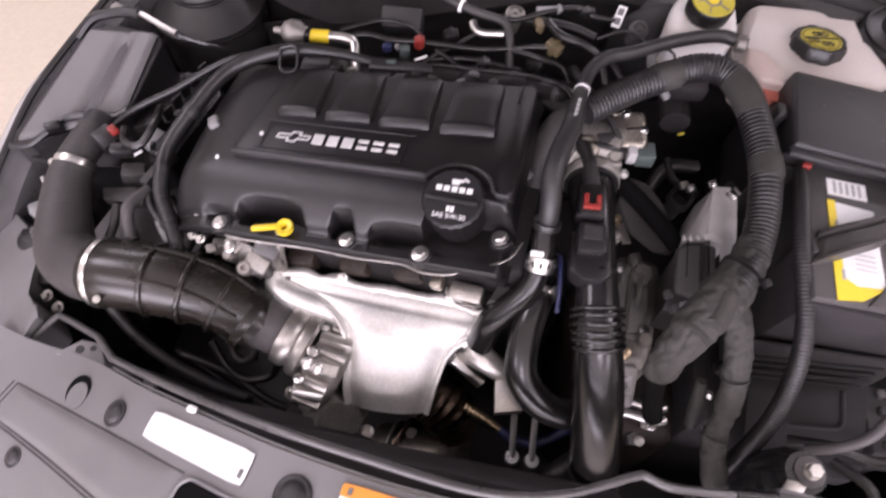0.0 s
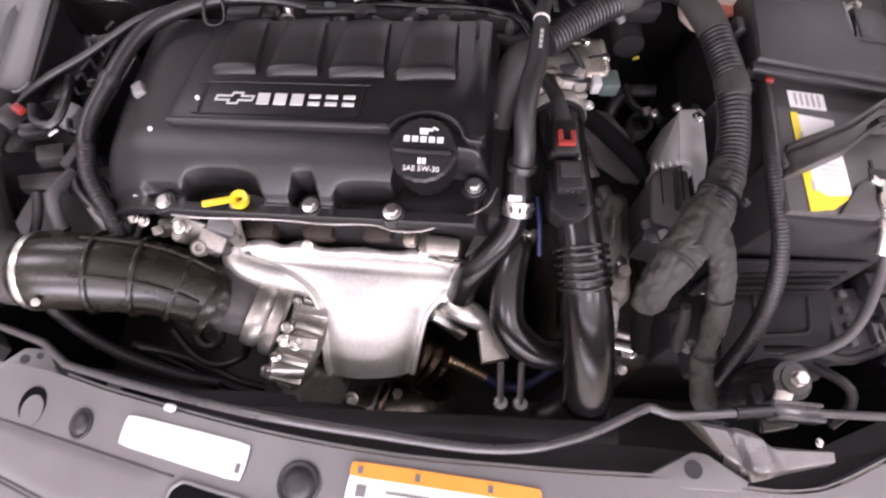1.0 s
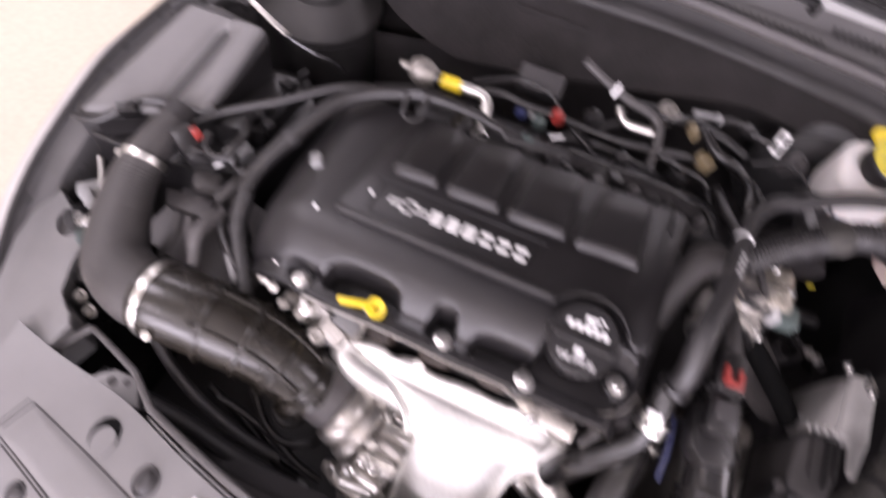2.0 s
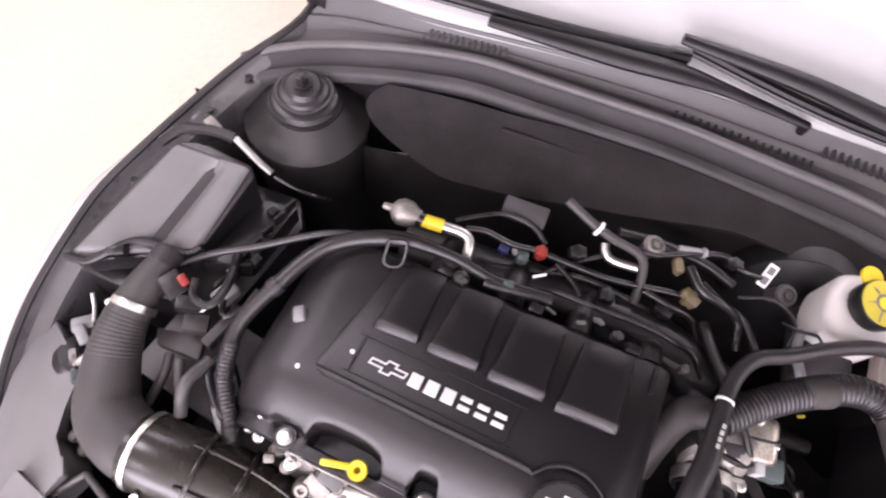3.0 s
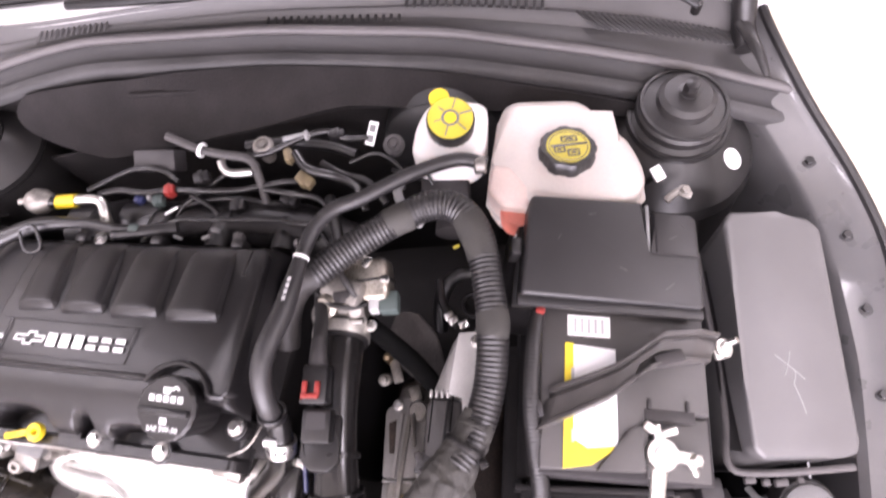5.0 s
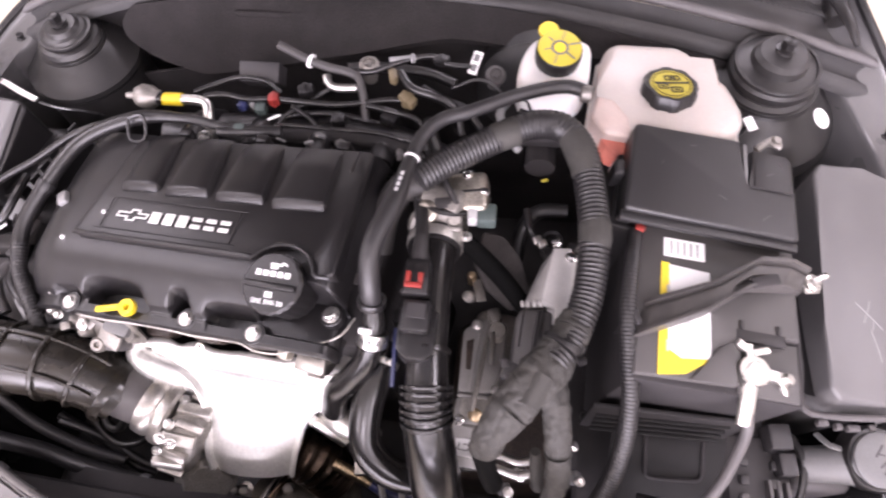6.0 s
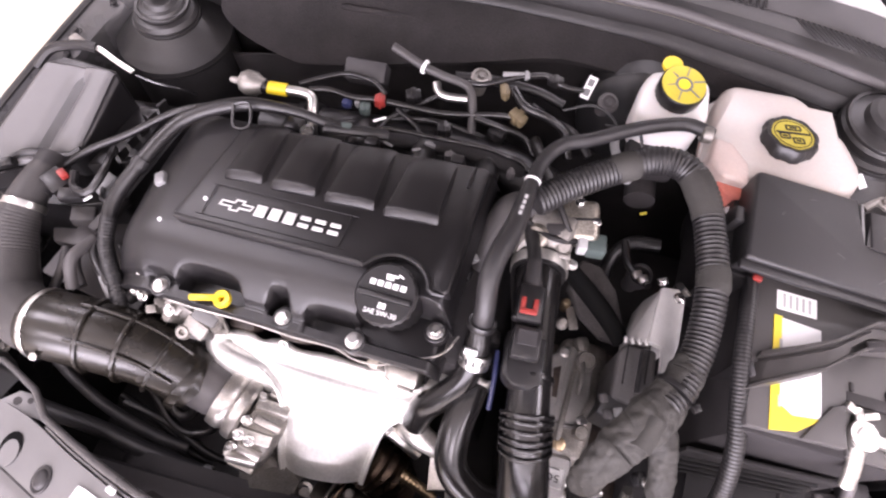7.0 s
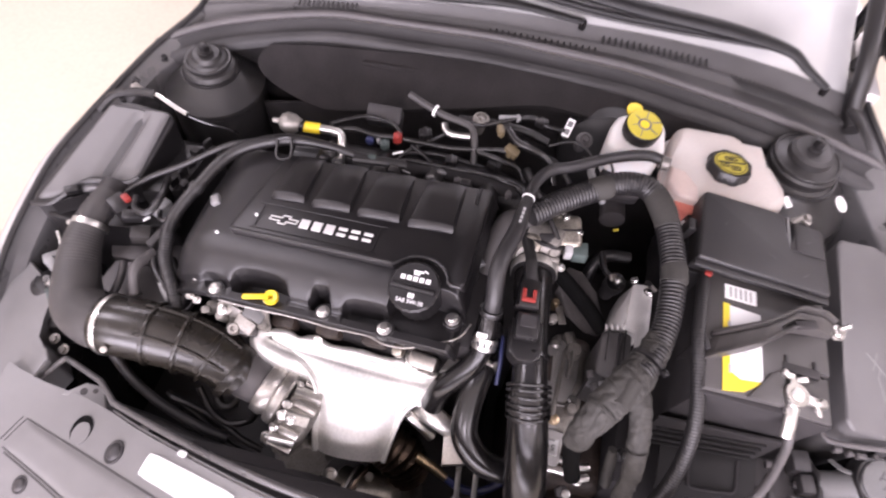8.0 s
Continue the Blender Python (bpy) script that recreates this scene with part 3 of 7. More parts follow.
part("firewall", sheet(lambda u, v: (-0.66 + 1.36 * u, LOW(-0.66 + 1.36 * u)[0] + 0.02 + 0.02 * v, LOW(-0.66 + 1.36 * u)[1] - 0.003 - 0.55 * v), 20, 4, 0.003), FELT, car)


def screen(u, v):
    x = -0.485 + 1.09 * u
    y, z = BACK(x)
    return (x * (1 - 0.12 * v), y + 0.005 + 0.635 * v, z - 0.009 + 0.425 * v - 0.03 * v * v)


part("windscreen", sheet(screen, 30, 10, 0.005), GLASS, car, "glossy windscreen with the ceiling's reflection painted in as pale grey")
for s, sgn in ((-1, -0.492), (1, 0.605)):
    part("pillar", tube([(sgn + s * 0.016, 0.520, 0.868), (sgn + s * 0.012, 0.555, 0.878), (sgn, 0.62, 0.96), (sgn * 0.97, 0.85, 1.10), (sgn * 0.88, 1.24, 1.31)], 0.015, 10, 0.03), RUBBER, car)
    mx, my, mz = (-0.585, 0.625, 0.885) if s < 0 else (0.705, 0.665, 0.955)
    mirror = part("wing_mirror", rbox((0.13, 0.085, 0.080), (mx, my, mz), (0, 0, 12 * s), 0.030, 5), LOOM, car, "black door mirror housing")
    part("mirror_stem", tube([(mx - s * 0.03, my + 0.01, mz - 0.015, 0.014), (mx - s * 0.065, my - 0.01, mz - 0.03, 0.012), (mx - s * 0.09, my - 0.03, mz - 0.06, 0.014)], 0.013, 10), LOOM, mirror)
part("gap_seal", tube([(0.612, 0.548, 0.884, 0.010), (0.621, 0.522, 0.884, 0.009), (0.630, 0.497, 0.880, 0.007), (0.638, 0.472, 0.872, 0.004)], 0.008, 10, 0.006, flat=0.6), RUBBER, car, "black rubber seal between cowl and wing")
part("roof", sheet(lambda u, v: (-0.56 + 1.12 * u, 1.24 + 1.1 * v, 1.30 + 0.05 * math.sin(math.pi * u) + 0.03 * v), 12, 6, 0.004), PAINT, car)
part("bulkhead", rbox((1.1, 0.04, 1.2), (0, 2.3, 0.7), bevel=0.005), PAINT, car)
for x in (-0.54, 0.64):
    part("body_side", rbox((0.03, 1.75, 0.9), (x, 1.45, 0.45), bevel=0.005), PAINT, car)


def strut(x, y, z, prof, skin):
    t = part("strut_tower", lathe(prof, (x, y, z), sides=48), skin, car, "satin suspension strut tower with stepped rubber rings", 16)
    part("strut_nut", moved(hexbolt(0.009, 0.012, 1.5), pose(x, y, z - 0.001)), RUBBER, t)
    for r, h in prof[6:11:4]:
        part("strut_ring", ring((x, y, z + h), (0, 0, 1), r - 0.001, 0.005, 0.004), skin, t)
    return t


strut(-0.469, 0.404, 0.856, [(0, 0), (0.010, 0), (0.010, -0.005), (0.022, -0.006), (0.026, -0.012), (0.032, -0.014), (0.036, -0.020), (0.035, -0.025), (0.044, -0.028), (0.048, -0.034), (0.047, -0.040), (0.053, -0.044), (0.078, -0.066), (0.087, -0.072), (0.088, -0.080), (0.084, -0.086), (0.085, -0.25), (0.09, -0.40)], STRUTGREY)
tr = strut(0.537, 0.432, 0.899, [(0, 0), (0.011, 0), (0.011, -0.006), (0.028, -0.008), (0.034, -0.013), (0.035, -0.024), (0.050, -0.029), (0.056, -0.036), (0.056, -0.046), (0.052, -0.052), (0.060, -0.058), (0.064, -0.066), (0.090, -0.090), (0.108, -0.112), (0.114, -0.130), (0.114, -0.16), (0.122, -0.25), (0.13, -0.40)], STRUTGREY)
part("sticker", lathe([(0.013, 0), (0.013, 0.001), (0, 0.001)], (0.592, 0.366, 0.852), (0.45, -0.15, 0.85)), PAPER, tr, "round white sticker")
for s in (-1, 1):
    part("inner_wing", sheet(lambda u, v: (s * (0.60 - 0.08 * v + (0.09 if s > 0 else 0)), -0.20 + 0.56 * u, (0.70 if s > 0 else 0.60) - 0.4 * v + 0.03 * u), 12, 6, 0.003), INNERPAINT, car)
# added tray closes the bay; its grey imitates haze in the dark gaps
part("undertray", rbox((1.5, 0.9, 0.02), (0, 0.05, 0.30), bevel=0.004), ELBOW, car)

# unseen open bonnet, set above its hinge line, added to shade the bay
bonnet = part("bonnet", sheet(lambda u, v: (-0.66 + 1.32 * u + 0.10 * (0.5 - u) * v, 0.66 - 0.96 * v, 1.20 + 0.86 * v - 0.05 * math.sin(math.pi * v) + 0.03 * math.sin(math.pi * u)), 16, 12, 0.012), INNERPAINT, car, "unseen open black bonnet added to shade the engine bay")
for x in (-0.50, 0.62):
    part("hinge", tube([(x, 0.72, 0.90), (x, 0.72, 1.08), (x * 0.97, 0.66, 1.20)], 0.012, 8, 0.02), INNERPAINT, bonnet)

# ---- windscreen wipers ----
def wiper(arm, blade):
    w = thing("windscreen_wiper", arm[0][:3], "black windscreen wiper arm parked on the cowl", "wiper", "windscreen wipers")
    part("pivot_cap", lathe([(0.006, -0.014), (0.0065, -0.004), (0.006, 0.001), (0.004, 0.003), (0, 0.0035)], arm[0][:3]), HOSE, w)
    part("arm", tube(arm, 0.006, 12, 0.012, flat=0.75), WIPER, w)
    bl = part("blade", tube(blade, 0.0075, 8, 0.02, flat=0.7), WIPER, w)
    part("rubber", tube([(x, y - 0.005, z - 0.007) for x, y, z in blade], 0.003, 6, 0.03), RUBBER, bl)
    part("hinge", rbox((0.03, 0.014, 0.012), tuple(Vector(arm[2][:3]) + Vector((0, 0, 0.001))), (0, 8, -8), 0.004), WIPER, w)


wiper([(0.145, 0.573, 0.931, 0.006), (0.04, 0.566, 0.943, 0.009), (-0.026, 0.559, 0.948, 0.014), (-0.10, 0.549, 0.947, 0.015), (-0.18, 0.542, 0.944, 0.012), (-0.27, 0.535, 0.940, 0.008)], [(-0.02, 0.590, 0.950), (-0.20, 0.563, 0.944), (-0.42, 0.548, 0.932)])
wiper([(0.549, 0.545, 0.919, 0.007), (0.51, 0.557, 0.937, 0.009), (0.474, 0.573, 0.952, 0.011), (0.38, 0.578, 0.963, 0.015), (0.234, 0.586, 0.966, 0.016), (0.117, 0.597, 0.967, 0.014), (-0.04, 0.592, 0.970, 0.008)], [(0.47, 0.602, 0.940), (0.25, 0.590, 0.943), (0.13, 0.592, 0.946), (-0.02, 0.600, 0.958)])


# ---- engine ----
E = pose(-0.107, 0.091, 0.892, 0, -7.5, -3.5)


def e(x, y, z):
    return E @ Vector((x, y, z))


block = thing("engine_block", (-0.1, 0.1, 0.31), "dark cast engine block under its cam cover", "engine")
part("block", moved(rbox((0.41, 0.22, 0.42), (-0.02, 0.02, -0.285), bevel=0.01), E), DEEP, block)
head = part("cylinder_head", moved(rbox((0.385, 0.215, 0.06), (-0.035, 0.022, -0.108), bevel=0.005), E), SOOT, block, "sooty brown cast cylinder head")
part("head_gasket_rim", moved(tube([(-0.225, -0.105, -0.061), (-0.15, -0.112, -0.062), (-0.06, -0.110, -0.062), (0.0, -0.112, -0.062), (0.05, -0.110, -0.062), (0.075, -0.116, -0.062), (0.105, -0.114, -0.062), (0.125, -0.104, -0.062), (0.165, -0.085, -0.061), (0.178, -0.06, -0.061)], 0.0012, 6), E), CAST, head, "thin bright gasket rim")

cover = thing("cam_cover", tuple(e(0, 0, -0.06)), "matte black moulded cam cover with four raised pads", "engine cover")
NOTCH = [(-0.112, 0.043, 0.020), (-0.022, 0.014, 0.020), (0.050, 0.040, 0.014), (0.125, 0.055, 0.045), (-0.18, 0.02, 0.006)]


def front_y(x):
    y = -0.089
    for c, w, d in NOTCH:
        k = max(0.0, min(1.0, (w - abs(x - c)) / 0.008 + 0.5))
        round_ = math.sqrt(max(0.0, 1 - min(1.0, abs(x - c) / (w + 0.004)) ** 3))
        y = max(y, -0.089 + d * k * k * (3 - 2 * k) * round_)
    return y


def arch(y):
    """The rounded front face: height over depth, from the ridge down to the front."""
    k = max(0.0, min(1.0, (-0.024 - y) / 0.068))
    return -0.010 - 0.034 * k**2.4


def cover_fn(u, v):
    x = -0.260 + 0.430 * u
    left, right = max(0.0, (-0.192 - x) / 0.068), max(0.0, (x - 0.155) / 0.015)
    drop = 0.052 * (1 - math.sqrt(max(0.0, 1 - left**2))) + 0.035 * right**2
    fy = front_y(x)
    dip_ = (0.020 if x < 0.065 else 0.010) * min(1.0, max(0.0, (fy + 0.085) / 0.01))
    rows = [(0.135, -0.070), (0.134, -0.030), (0.122, -0.012), (0.06, -0.008), (0.0, -0.008)]
    rows += [(y, arch(y)) for y in np.linspace(-0.024, fy, 8)]
    rows += [(fy - 0.002, arch(fy) - 0.003), (fy - 0.003, -0.048 - 0.5 * dip_), (fy - 0.006, -0.052 - dip_), (min(fy - 0.008, -0.094), -0.052 - dip_), (min(fy - 0.009, -0.098), -0.053), (-0.108, -0.053), (-0.110, -0.056), (-0.110, -0.064)]
    y, z = rows[int(round(v * (len(rows) - 1)))]
    return e(x, y, max(-0.076, z - drop))


shell = part("shell", sheet(cover_fn, 160, 20, 0.0), COVER, cover)
CAPC = (0.105, -0.055)
arc = [(CAPC[0] + 0.043 * math.cos(a), CAPC[1] + 0.043 * math.sin(a)) for a in np.radians(np.linspace(148, 18, 14))]
outline = [(-0.172, -0.030), (-0.175, -0.024), (-0.153, 0.110), (-0.146, 0.117), (0.156, 0.126), (0.163, 0.121), (0.165, -0.036), (0.160, -0.041)] + arc[::-1] + [(0.060, -0.032), (-0.166, -0.033)]
raised = part("raised_panel", moved(prism(outline, -0.024, 0.0, 0.003, 3, top=lambda x, y: -0.0015 - 0.009 * max(0, (y - 0.10) / 0.025) - 0.12 * max(0.0, -0.034 - y)), E), COVER, cover)
part("panel_ridge", moved(tube([(-0.170, -0.0295, -0.0008), (-0.06, -0.0300, 0.0), (0.055, -0.0300, 0.0), *[(x, y, 0.0 - 0.2 * max(0.0, -0.034 - y)) for x, y in arc], (0.160, -0.040, -0.006)], 0.0030, 8, 0.006), E), COVER, raised)
PADS = [(-0.138, -0.090), (-0.076, -0.021), (-0.007, 0.052), (0.066, 0.128)]
for x0, x1 in PADS:
    pad = bmesh.new()
    mid, half = (x0 + x1) / 2, (x1 - x0) / 2
    rows = [(0.0335, -0.003, 0.95), (0.0345, -0.0008, 1.0), (0.0418, 0.0048, 1.0), (0.0440, 0.0052, 0.97), (0.050, 0.0042, 0.93), (0.085, 0.0020, 0.88), (0.108, -0.0012, 0.86), (0.122, -0.008, 0.86)]
    g = [[pad.verts.new((mid + half * w * s, y + 0.0015 * s, z - 0.0030 * abs(s) ** 4)) for s in np.linspace(-1, 1, 11)] for y, z, w in rows]
    for a, b in zip(g, g[1:]):
        for j in range(10):
            pad.faces.new((a[j], a[j + 1], b[j + 1], b[j]))
    bmesh.ops.recalc_face_normals(pad, faces=pad.faces)
    ext = bmesh.ops.extrude_edge_only(pad, edges=[ed for ed in pad.edges if ed.is_boundary])
    for v in ext["geom"]:
        if isinstance(v, bmesh.types.BMVert):
            v.co.z -= 0.008
            v.co.x += 0.004 * (1 if v.co.x > mid else -1)
    part("raised_pad", moved(pad, E), COVER, raised)
part("pad_lip", moved(tube([(0.146, 0.120, -0.006), (0.147, 0.10, 0.0), (0.147, 0.088, 0.0)], 0.002, 6), E), COVER, raised)
# recessed nameplate with a plain cross-shaped emblem and plain letter blocks
NP = []
for cx0, cy0, a0 in ((0.029, 0.017, 0), (-0.135, 0.017, 90), (-0.135, -0.015, 180), (0.029, -0.015, 270)):
    NP += [(cx0 + 0.005 * math.cos(math.radians(a0 + k)), cy0 + 0.005 * math.sin(math.radians(a0 + k)), -0.0008) for k in (0, 15, 30, 45, 60, 75, 90)]
part("nameplate_frame", moved(tube(NP + [NP[0]], 0.0007, 6, 0.002), E), COVER, raised)
CROSS = [(-0.128, 0.0036), (-0.1115, 0.0036), (-0.110, 0.0078), (-0.0975, 0.0078), (-0.0985, 0.0036), (-0.0845, 0.0036), (-0.0865, -0.0036), (-0.1015, -0.0036), (-0.1025, -0.0078), (-0.115, -0.0078), (-0.114, -0.0036), (-0.1295, -0.0036)]
emb = bmesh.new()
inner = []
for (x0, y0), (x1, y1), (x2, y2) in zip(CROSS[-1:] + CROSS[:-1], CROSS, CROSS[1:] + CROSS[:1]):
    a, b = Vector((x1 - x0, y1 - y0)).normalized(), Vector((x2 - x1, y2 - y1)).normalized()
    na, nb = Vector((a.y, -a.x)), Vector((b.y, -b.x))
    inner.append(Vector((x1, y1)) + (na + nb) * (0.0017 / (1 + na.dot(nb))))
levels = [[emb.verts.new((p[0], p[1], h)) for p in loop] for loop, h in ((CROSS, -0.0006), (CROSS, 0.0006), (inner, 0.0006), (inner, -0.0006))]
for lo, hi in zip(levels, levels[1:] + levels[:1]):
    for i in range(len(CROSS)):
        j = (i + 1) % len(CROSS)
        emb.faces.new((lo[i], lo[j], hi[j], hi[i]))
bmesh.ops.recalc_face_normals(emb, faces=emb.faces)
NARROW = E @ Matrix.Translation((0.028, 0, 0)) @ Matrix.Diagonal((0.968, 1, 1, 1)) @ Matrix.Translation((-0.028, 0, 0))
part("emblem", moved(emb, NARROW), SILVERPRINT, raised, "silver outlined cross-shaped emblem")
for i in range(6):
    x, w, h = -0.0745 + 0.0190 * i, 0.0155, 0.0150
    blk = rbox((w * 0.90, h, 0.0013), (x, 0, 0), bevel=0.0005, seg=1) if i < 3 else joined(rbox((w * 0.86, h * 0.34, 0.0012), (x, h * 0.31, 0), bevel=0.0005, seg=1), rbox((w * 0.86, h * 0.34, 0.0012), (x, -h * 0.31, 0), bevel=0.0005, seg=1))
    part("letter_block", moved(blk, NARROW), SILVERPRINT, raised)
for x, y in ((-0.145, 0.0), (-0.192, -0.036)):
    part("stud", moved(lathe([(0.0024, -0.006), (0.0024, 0.001), (0, 0.0014)]), E @ pose(x, y, -0.001 if x > -0.18 else -0.0095)), PAPER, raised)
for x, y, z, k in ((-0.016, -0.096, -0.052, 1.02), (0.072, -0.099, -0.052, 1.08), (0.154, -0.064, -0.052, 1.08), (-0.178, -0.100, -0.052, 1.02), (-0.214, -0.090, -0.058, 0.9)):
    part_at("bolt", BOLT, E @ pose(x, y, z) @ Matrix.Scale(k, 4), cover, "bright zinc-plated flange bolt")
    part("bolt_boss", moved(lathe([(0.013, -0.012), (0.013, -0.001), (0.012, 0.0), (0, 0.0)], sides=20), E @ pose(x, y, z)), COVER, cover)
for i in range(3):
    part("rear_clip", moved(rbox((0.016, 0.012, 0.02), (-0.10 + 0.11 * i, 0.132, -0.02), bevel=0.003), E), PLASTIC, cover)
part("side_clip", moved(rbox((0.014, 0.018, 0.010), (-0.221, 0.015, -0.010), (0, -12, 30), 0.003), E), CONNGREY, cover, "pale grey clip")

cap = thing("oil_filler_cap", tuple(e(*CAPC, -0.03)), "round black oil filler cap with white printing", "oil cap")
CM = E @ pose(CAPC[0], CAPC[1], -0.012, 14, 2, 0)
body = part("cap_body", moved(lathe([(0.031, -0.035), (0.031, 0.006), (0.0335, 0.010), (0.0335, 0.016), (0.031, 0.019), (0.0, 0.019)], sides=60, wave=lambda a: 1 - 0.03 * (math.cos(a * 20) > 0.3)), CM), PLASTIC, cap)
part("grip_bar", moved(rbox((0.058, 0.007, 0.006), (0, -0.003, 0.021), bevel=0.0025), CM), PLASTIC, body)
for j in range(5):
    part("printed_bar", moved(rbox((0.0062, 0.0062, 0.0006), (-0.0165 + 0.0082 * j, 0.0095, 0.0194), bevel=0.0002, seg=1), CM), WHITEPRINT, body)
part("printed_symbol", moved(joined(rbox((0.013, 0.0025, 0.0006), (0.002, 0.0195, 0.0194), bevel=0), rbox((0.008, 0.0045, 0.0006), (0.0, 0.017, 0.0194), bevel=0), rbox((0.006, 0.0018, 0.0006), (0.011, 0.021, 0.0194), (0, 0, -25), bevel=0)), CM), WHITEPRINT, body)
part("printed_symbol", moved(joined(rbox((0.0035, 0.006, 0.0006), (-0.0022, -0.0125, 0.0194), bevel=0), rbox((0.0035, 0.006, 0.0006), (0.0022, -0.0125, 0.0194), bevel=0)), CM), WHITEPRINT, body)
part("printed_grade", moved(lettering("SAE 5W-30", 0.0075, 0.0003), CM @ pose(0, -0.0205, 0.0194)), WHITEPRINT, body, "white printed oil grade")

dip = thing("dipstick", (-0.205, -0.004, 0.72), "yellow plastic dipstick handle in its tube", "dipstick")
D = pose(-0.197, -0.001, 0.836, 8, -6, 12)
part("handle", moved(rbox((0.036, 0.0075, 0.006), (-0.022, 0.002, 0), bevel=0.0025), D), YELLOW, dip)
part("finger_ring", moved(lathe([(0.003, -0.004), (0.0095, -0.004), (0.0108, 0), (0.0095, 0.004), (0.004, 0.003), (0.003, 0), (0.003, -0.004)], sides=28), D), YELLOW, dip)
part("tube", tube([(-0.205, 0.0, 0.83), (-0.207, -0.012, 0.80), (-0.212, -0.02, 0.72)], 0.005, 10), CASTDARK, dip)
part("guide", rbox((0.03, 0.022, 0.02), (-0.222, -0.014, 0.80), (10, 20, -10), 0.004), FILLER, dip, "pale grey plastic guide")

# coil wiring strip and brackets at the front left of the cover
br = thing("sensor_bracket", (-0.24, -0.03, 0.74), "small bright metal sensor bracket with a grey plug", "bracket")
part("plate", rbox((0.036, 0.004, 0.045), (-0.246, -0.022, 0.778), (-25, 10, -12), 0.0015), CASTDARK, br)
part("web", rbox((0.030, 0.020, 0.006), (-0.232, -0.030, 0.792), (35, 10, -20), 0.002), CASTDARK, br)
part("boss", lathe([(0.010, -0.02), (0.010, 0.0), (0.007, 0.004), (0.004, 0.004), (0.003, 0.0), (0, 0.0)], (-0.246, -0.038, 0.788), (0.1, -0.45, 0.9), 18), CASTDARK, br)
part("boss", lathe([(0.008, -0.02), (0.008, 0.0), (0.006, 0.003), (0, 0.003)], (-0.272, -0.024, 0.788), (-0.2, -0.3, 0.9), 16), CASTDARK, br)
part("clip", rbox((0.012, 0.010, 0.012), (-0.292, -0.022, 0.792), (20, 0, 25), 0.002), CASTDARK, br)
part("foot", rbox((0.022, 0.030, 0.004), (-0.262, -0.006, 0.798), (20, 20, -30), 0.0015), CASTDARK, br)
part("upright", rbox((0.010, 0.022, 0.034), (-0.226, -0.018, 0.780), (0, 10, -12), 0.003), CASTDARK, br)
part("stud", lathe([(0.008, -0.02), (0.008, 0.0), (0.006, 0.003), (0, 0.003)], (-0.212, -0.022, 0.785), (0.1, -0.3, 1), 16), CASTDARK, br)
part("plug", rbox((0.022, 0.018, 0.03), (-0.232, -0.03, 0.775), (20, -10, 0), 0.004), LEAD, br)
part("plug", rbox((0.016, 0.014, 0.022), (-0.29, -0.012, 0.78), (0, 20, 30), 0.003), CASTDARK, br)
for x, y, z in ((-0.315, -0.008, 0.785), (-0.33, -0.002, 0.78), (-0.268, -0.02, 0.80)):
    part_at("bolt", SMALLBOLT, pose(x, y, z, 25, 0, 0), br)

# ---- exhaust side ----
SHL = [(-0.208, -0.016, 0.754), (-0.194, -0.030, 0.748), (-0.153, -0.043, 0.742), (-0.122, -0.067, 0.732), (-0.112, -0.101, 0.712), (-0.108, -0.125, 0.697), (-0.104, -0.143, 0.672)]
SHR = [(0.050, -0.018, 0.742), (0.044, -0.036, 0.736), (0.026, -0.054, 0.727), (0.010, -0.066, 0.716), (0.002, -0.090, 0.700), (-0.002, -0.114, 0.686), (-0.006, -0.134, 0.664)]


SHIELD_L, _ = smooth_path(SHL, 0.0004)
SHIELD_R, _ = smooth_path(SHR, 0.0004)
def shield_fn(u, v):
    a = SHIELD_L[int(v * (len(SHIELD_L) - 1))]
    b = SHIELD_R[int(v * (len(SHIELD_R) - 1))]
    k = 2 * u - 1
    bulge = 0.016 * (1 - abs(k) ** 2.6) * min(1.0, 0.25 + v * 1.6)
    rim = 0.004 * (abs(k) > 0.94) * (v > 0.2)
    crease = 0.0018 * math.exp(-((v - 0.10) / 0.035) ** 2)
    return (float(a[0] + (b[0] - a[0]) * u), float(a[1] + (b[1] - a[1]) * u - 0.62 * bulge - rim), float(a[2] + (b[2] - a[2]) * u + 0.78 * bulge + rim - crease))


shield = thing("heat_shield", (-0.09, -0.08, 0.60), "bright pressed steel exhaust heat shield", "heat shield")
part("shield", sheet(shield_fn, 48, 40, 0.0015), SHIELD, shield)
part("horn", tube([(-0.222, -0.018, 0.750, 0.013), (-0.216, -0.034, 0.742, 0.016), (-0.190, -0.044, 0.737, 0.018), (-0.155, -0.048, 0.728, 0.019), (-0.12, -0.052, 0.708, 0.019)], 0.018, 22, 0.004), SHIELD, shield, "bright pressed runner at the end of the shield")
EDGE = [(-0.212, -0.020, 0.754, 0.0054), (-0.185, -0.016, 0.757, 0.0076), (-0.165, -0.018, 0.754, 0.0054), (-0.140, -0.015, 0.755, 0.0081), (-0.115, -0.018, 0.751, 0.0054), (-0.070, -0.016, 0.749, 0.0063), (-0.030, -0.016, 0.747, 0.0059), (-0.005, -0.014, 0.747, 0.0081), (0.015, -0.018, 0.743, 0.0054), (0.050, -0.021, 0.741, 0.0059)]
part("rolled_edge", tube(EDGE, 0.007, 14, 0.003, flat=0.75, lump=0.0016), SHIELD, shield, "bright rippled top edge")
part("side_lip", tube([tuple(Vector(shield_fn(1.0, v)) + Vector((0.001, -0.002, 0.0))) for v in np.linspace(0.15, 0.98, 8)], 0.0028, 8, 0.004), SHIELD, shield)
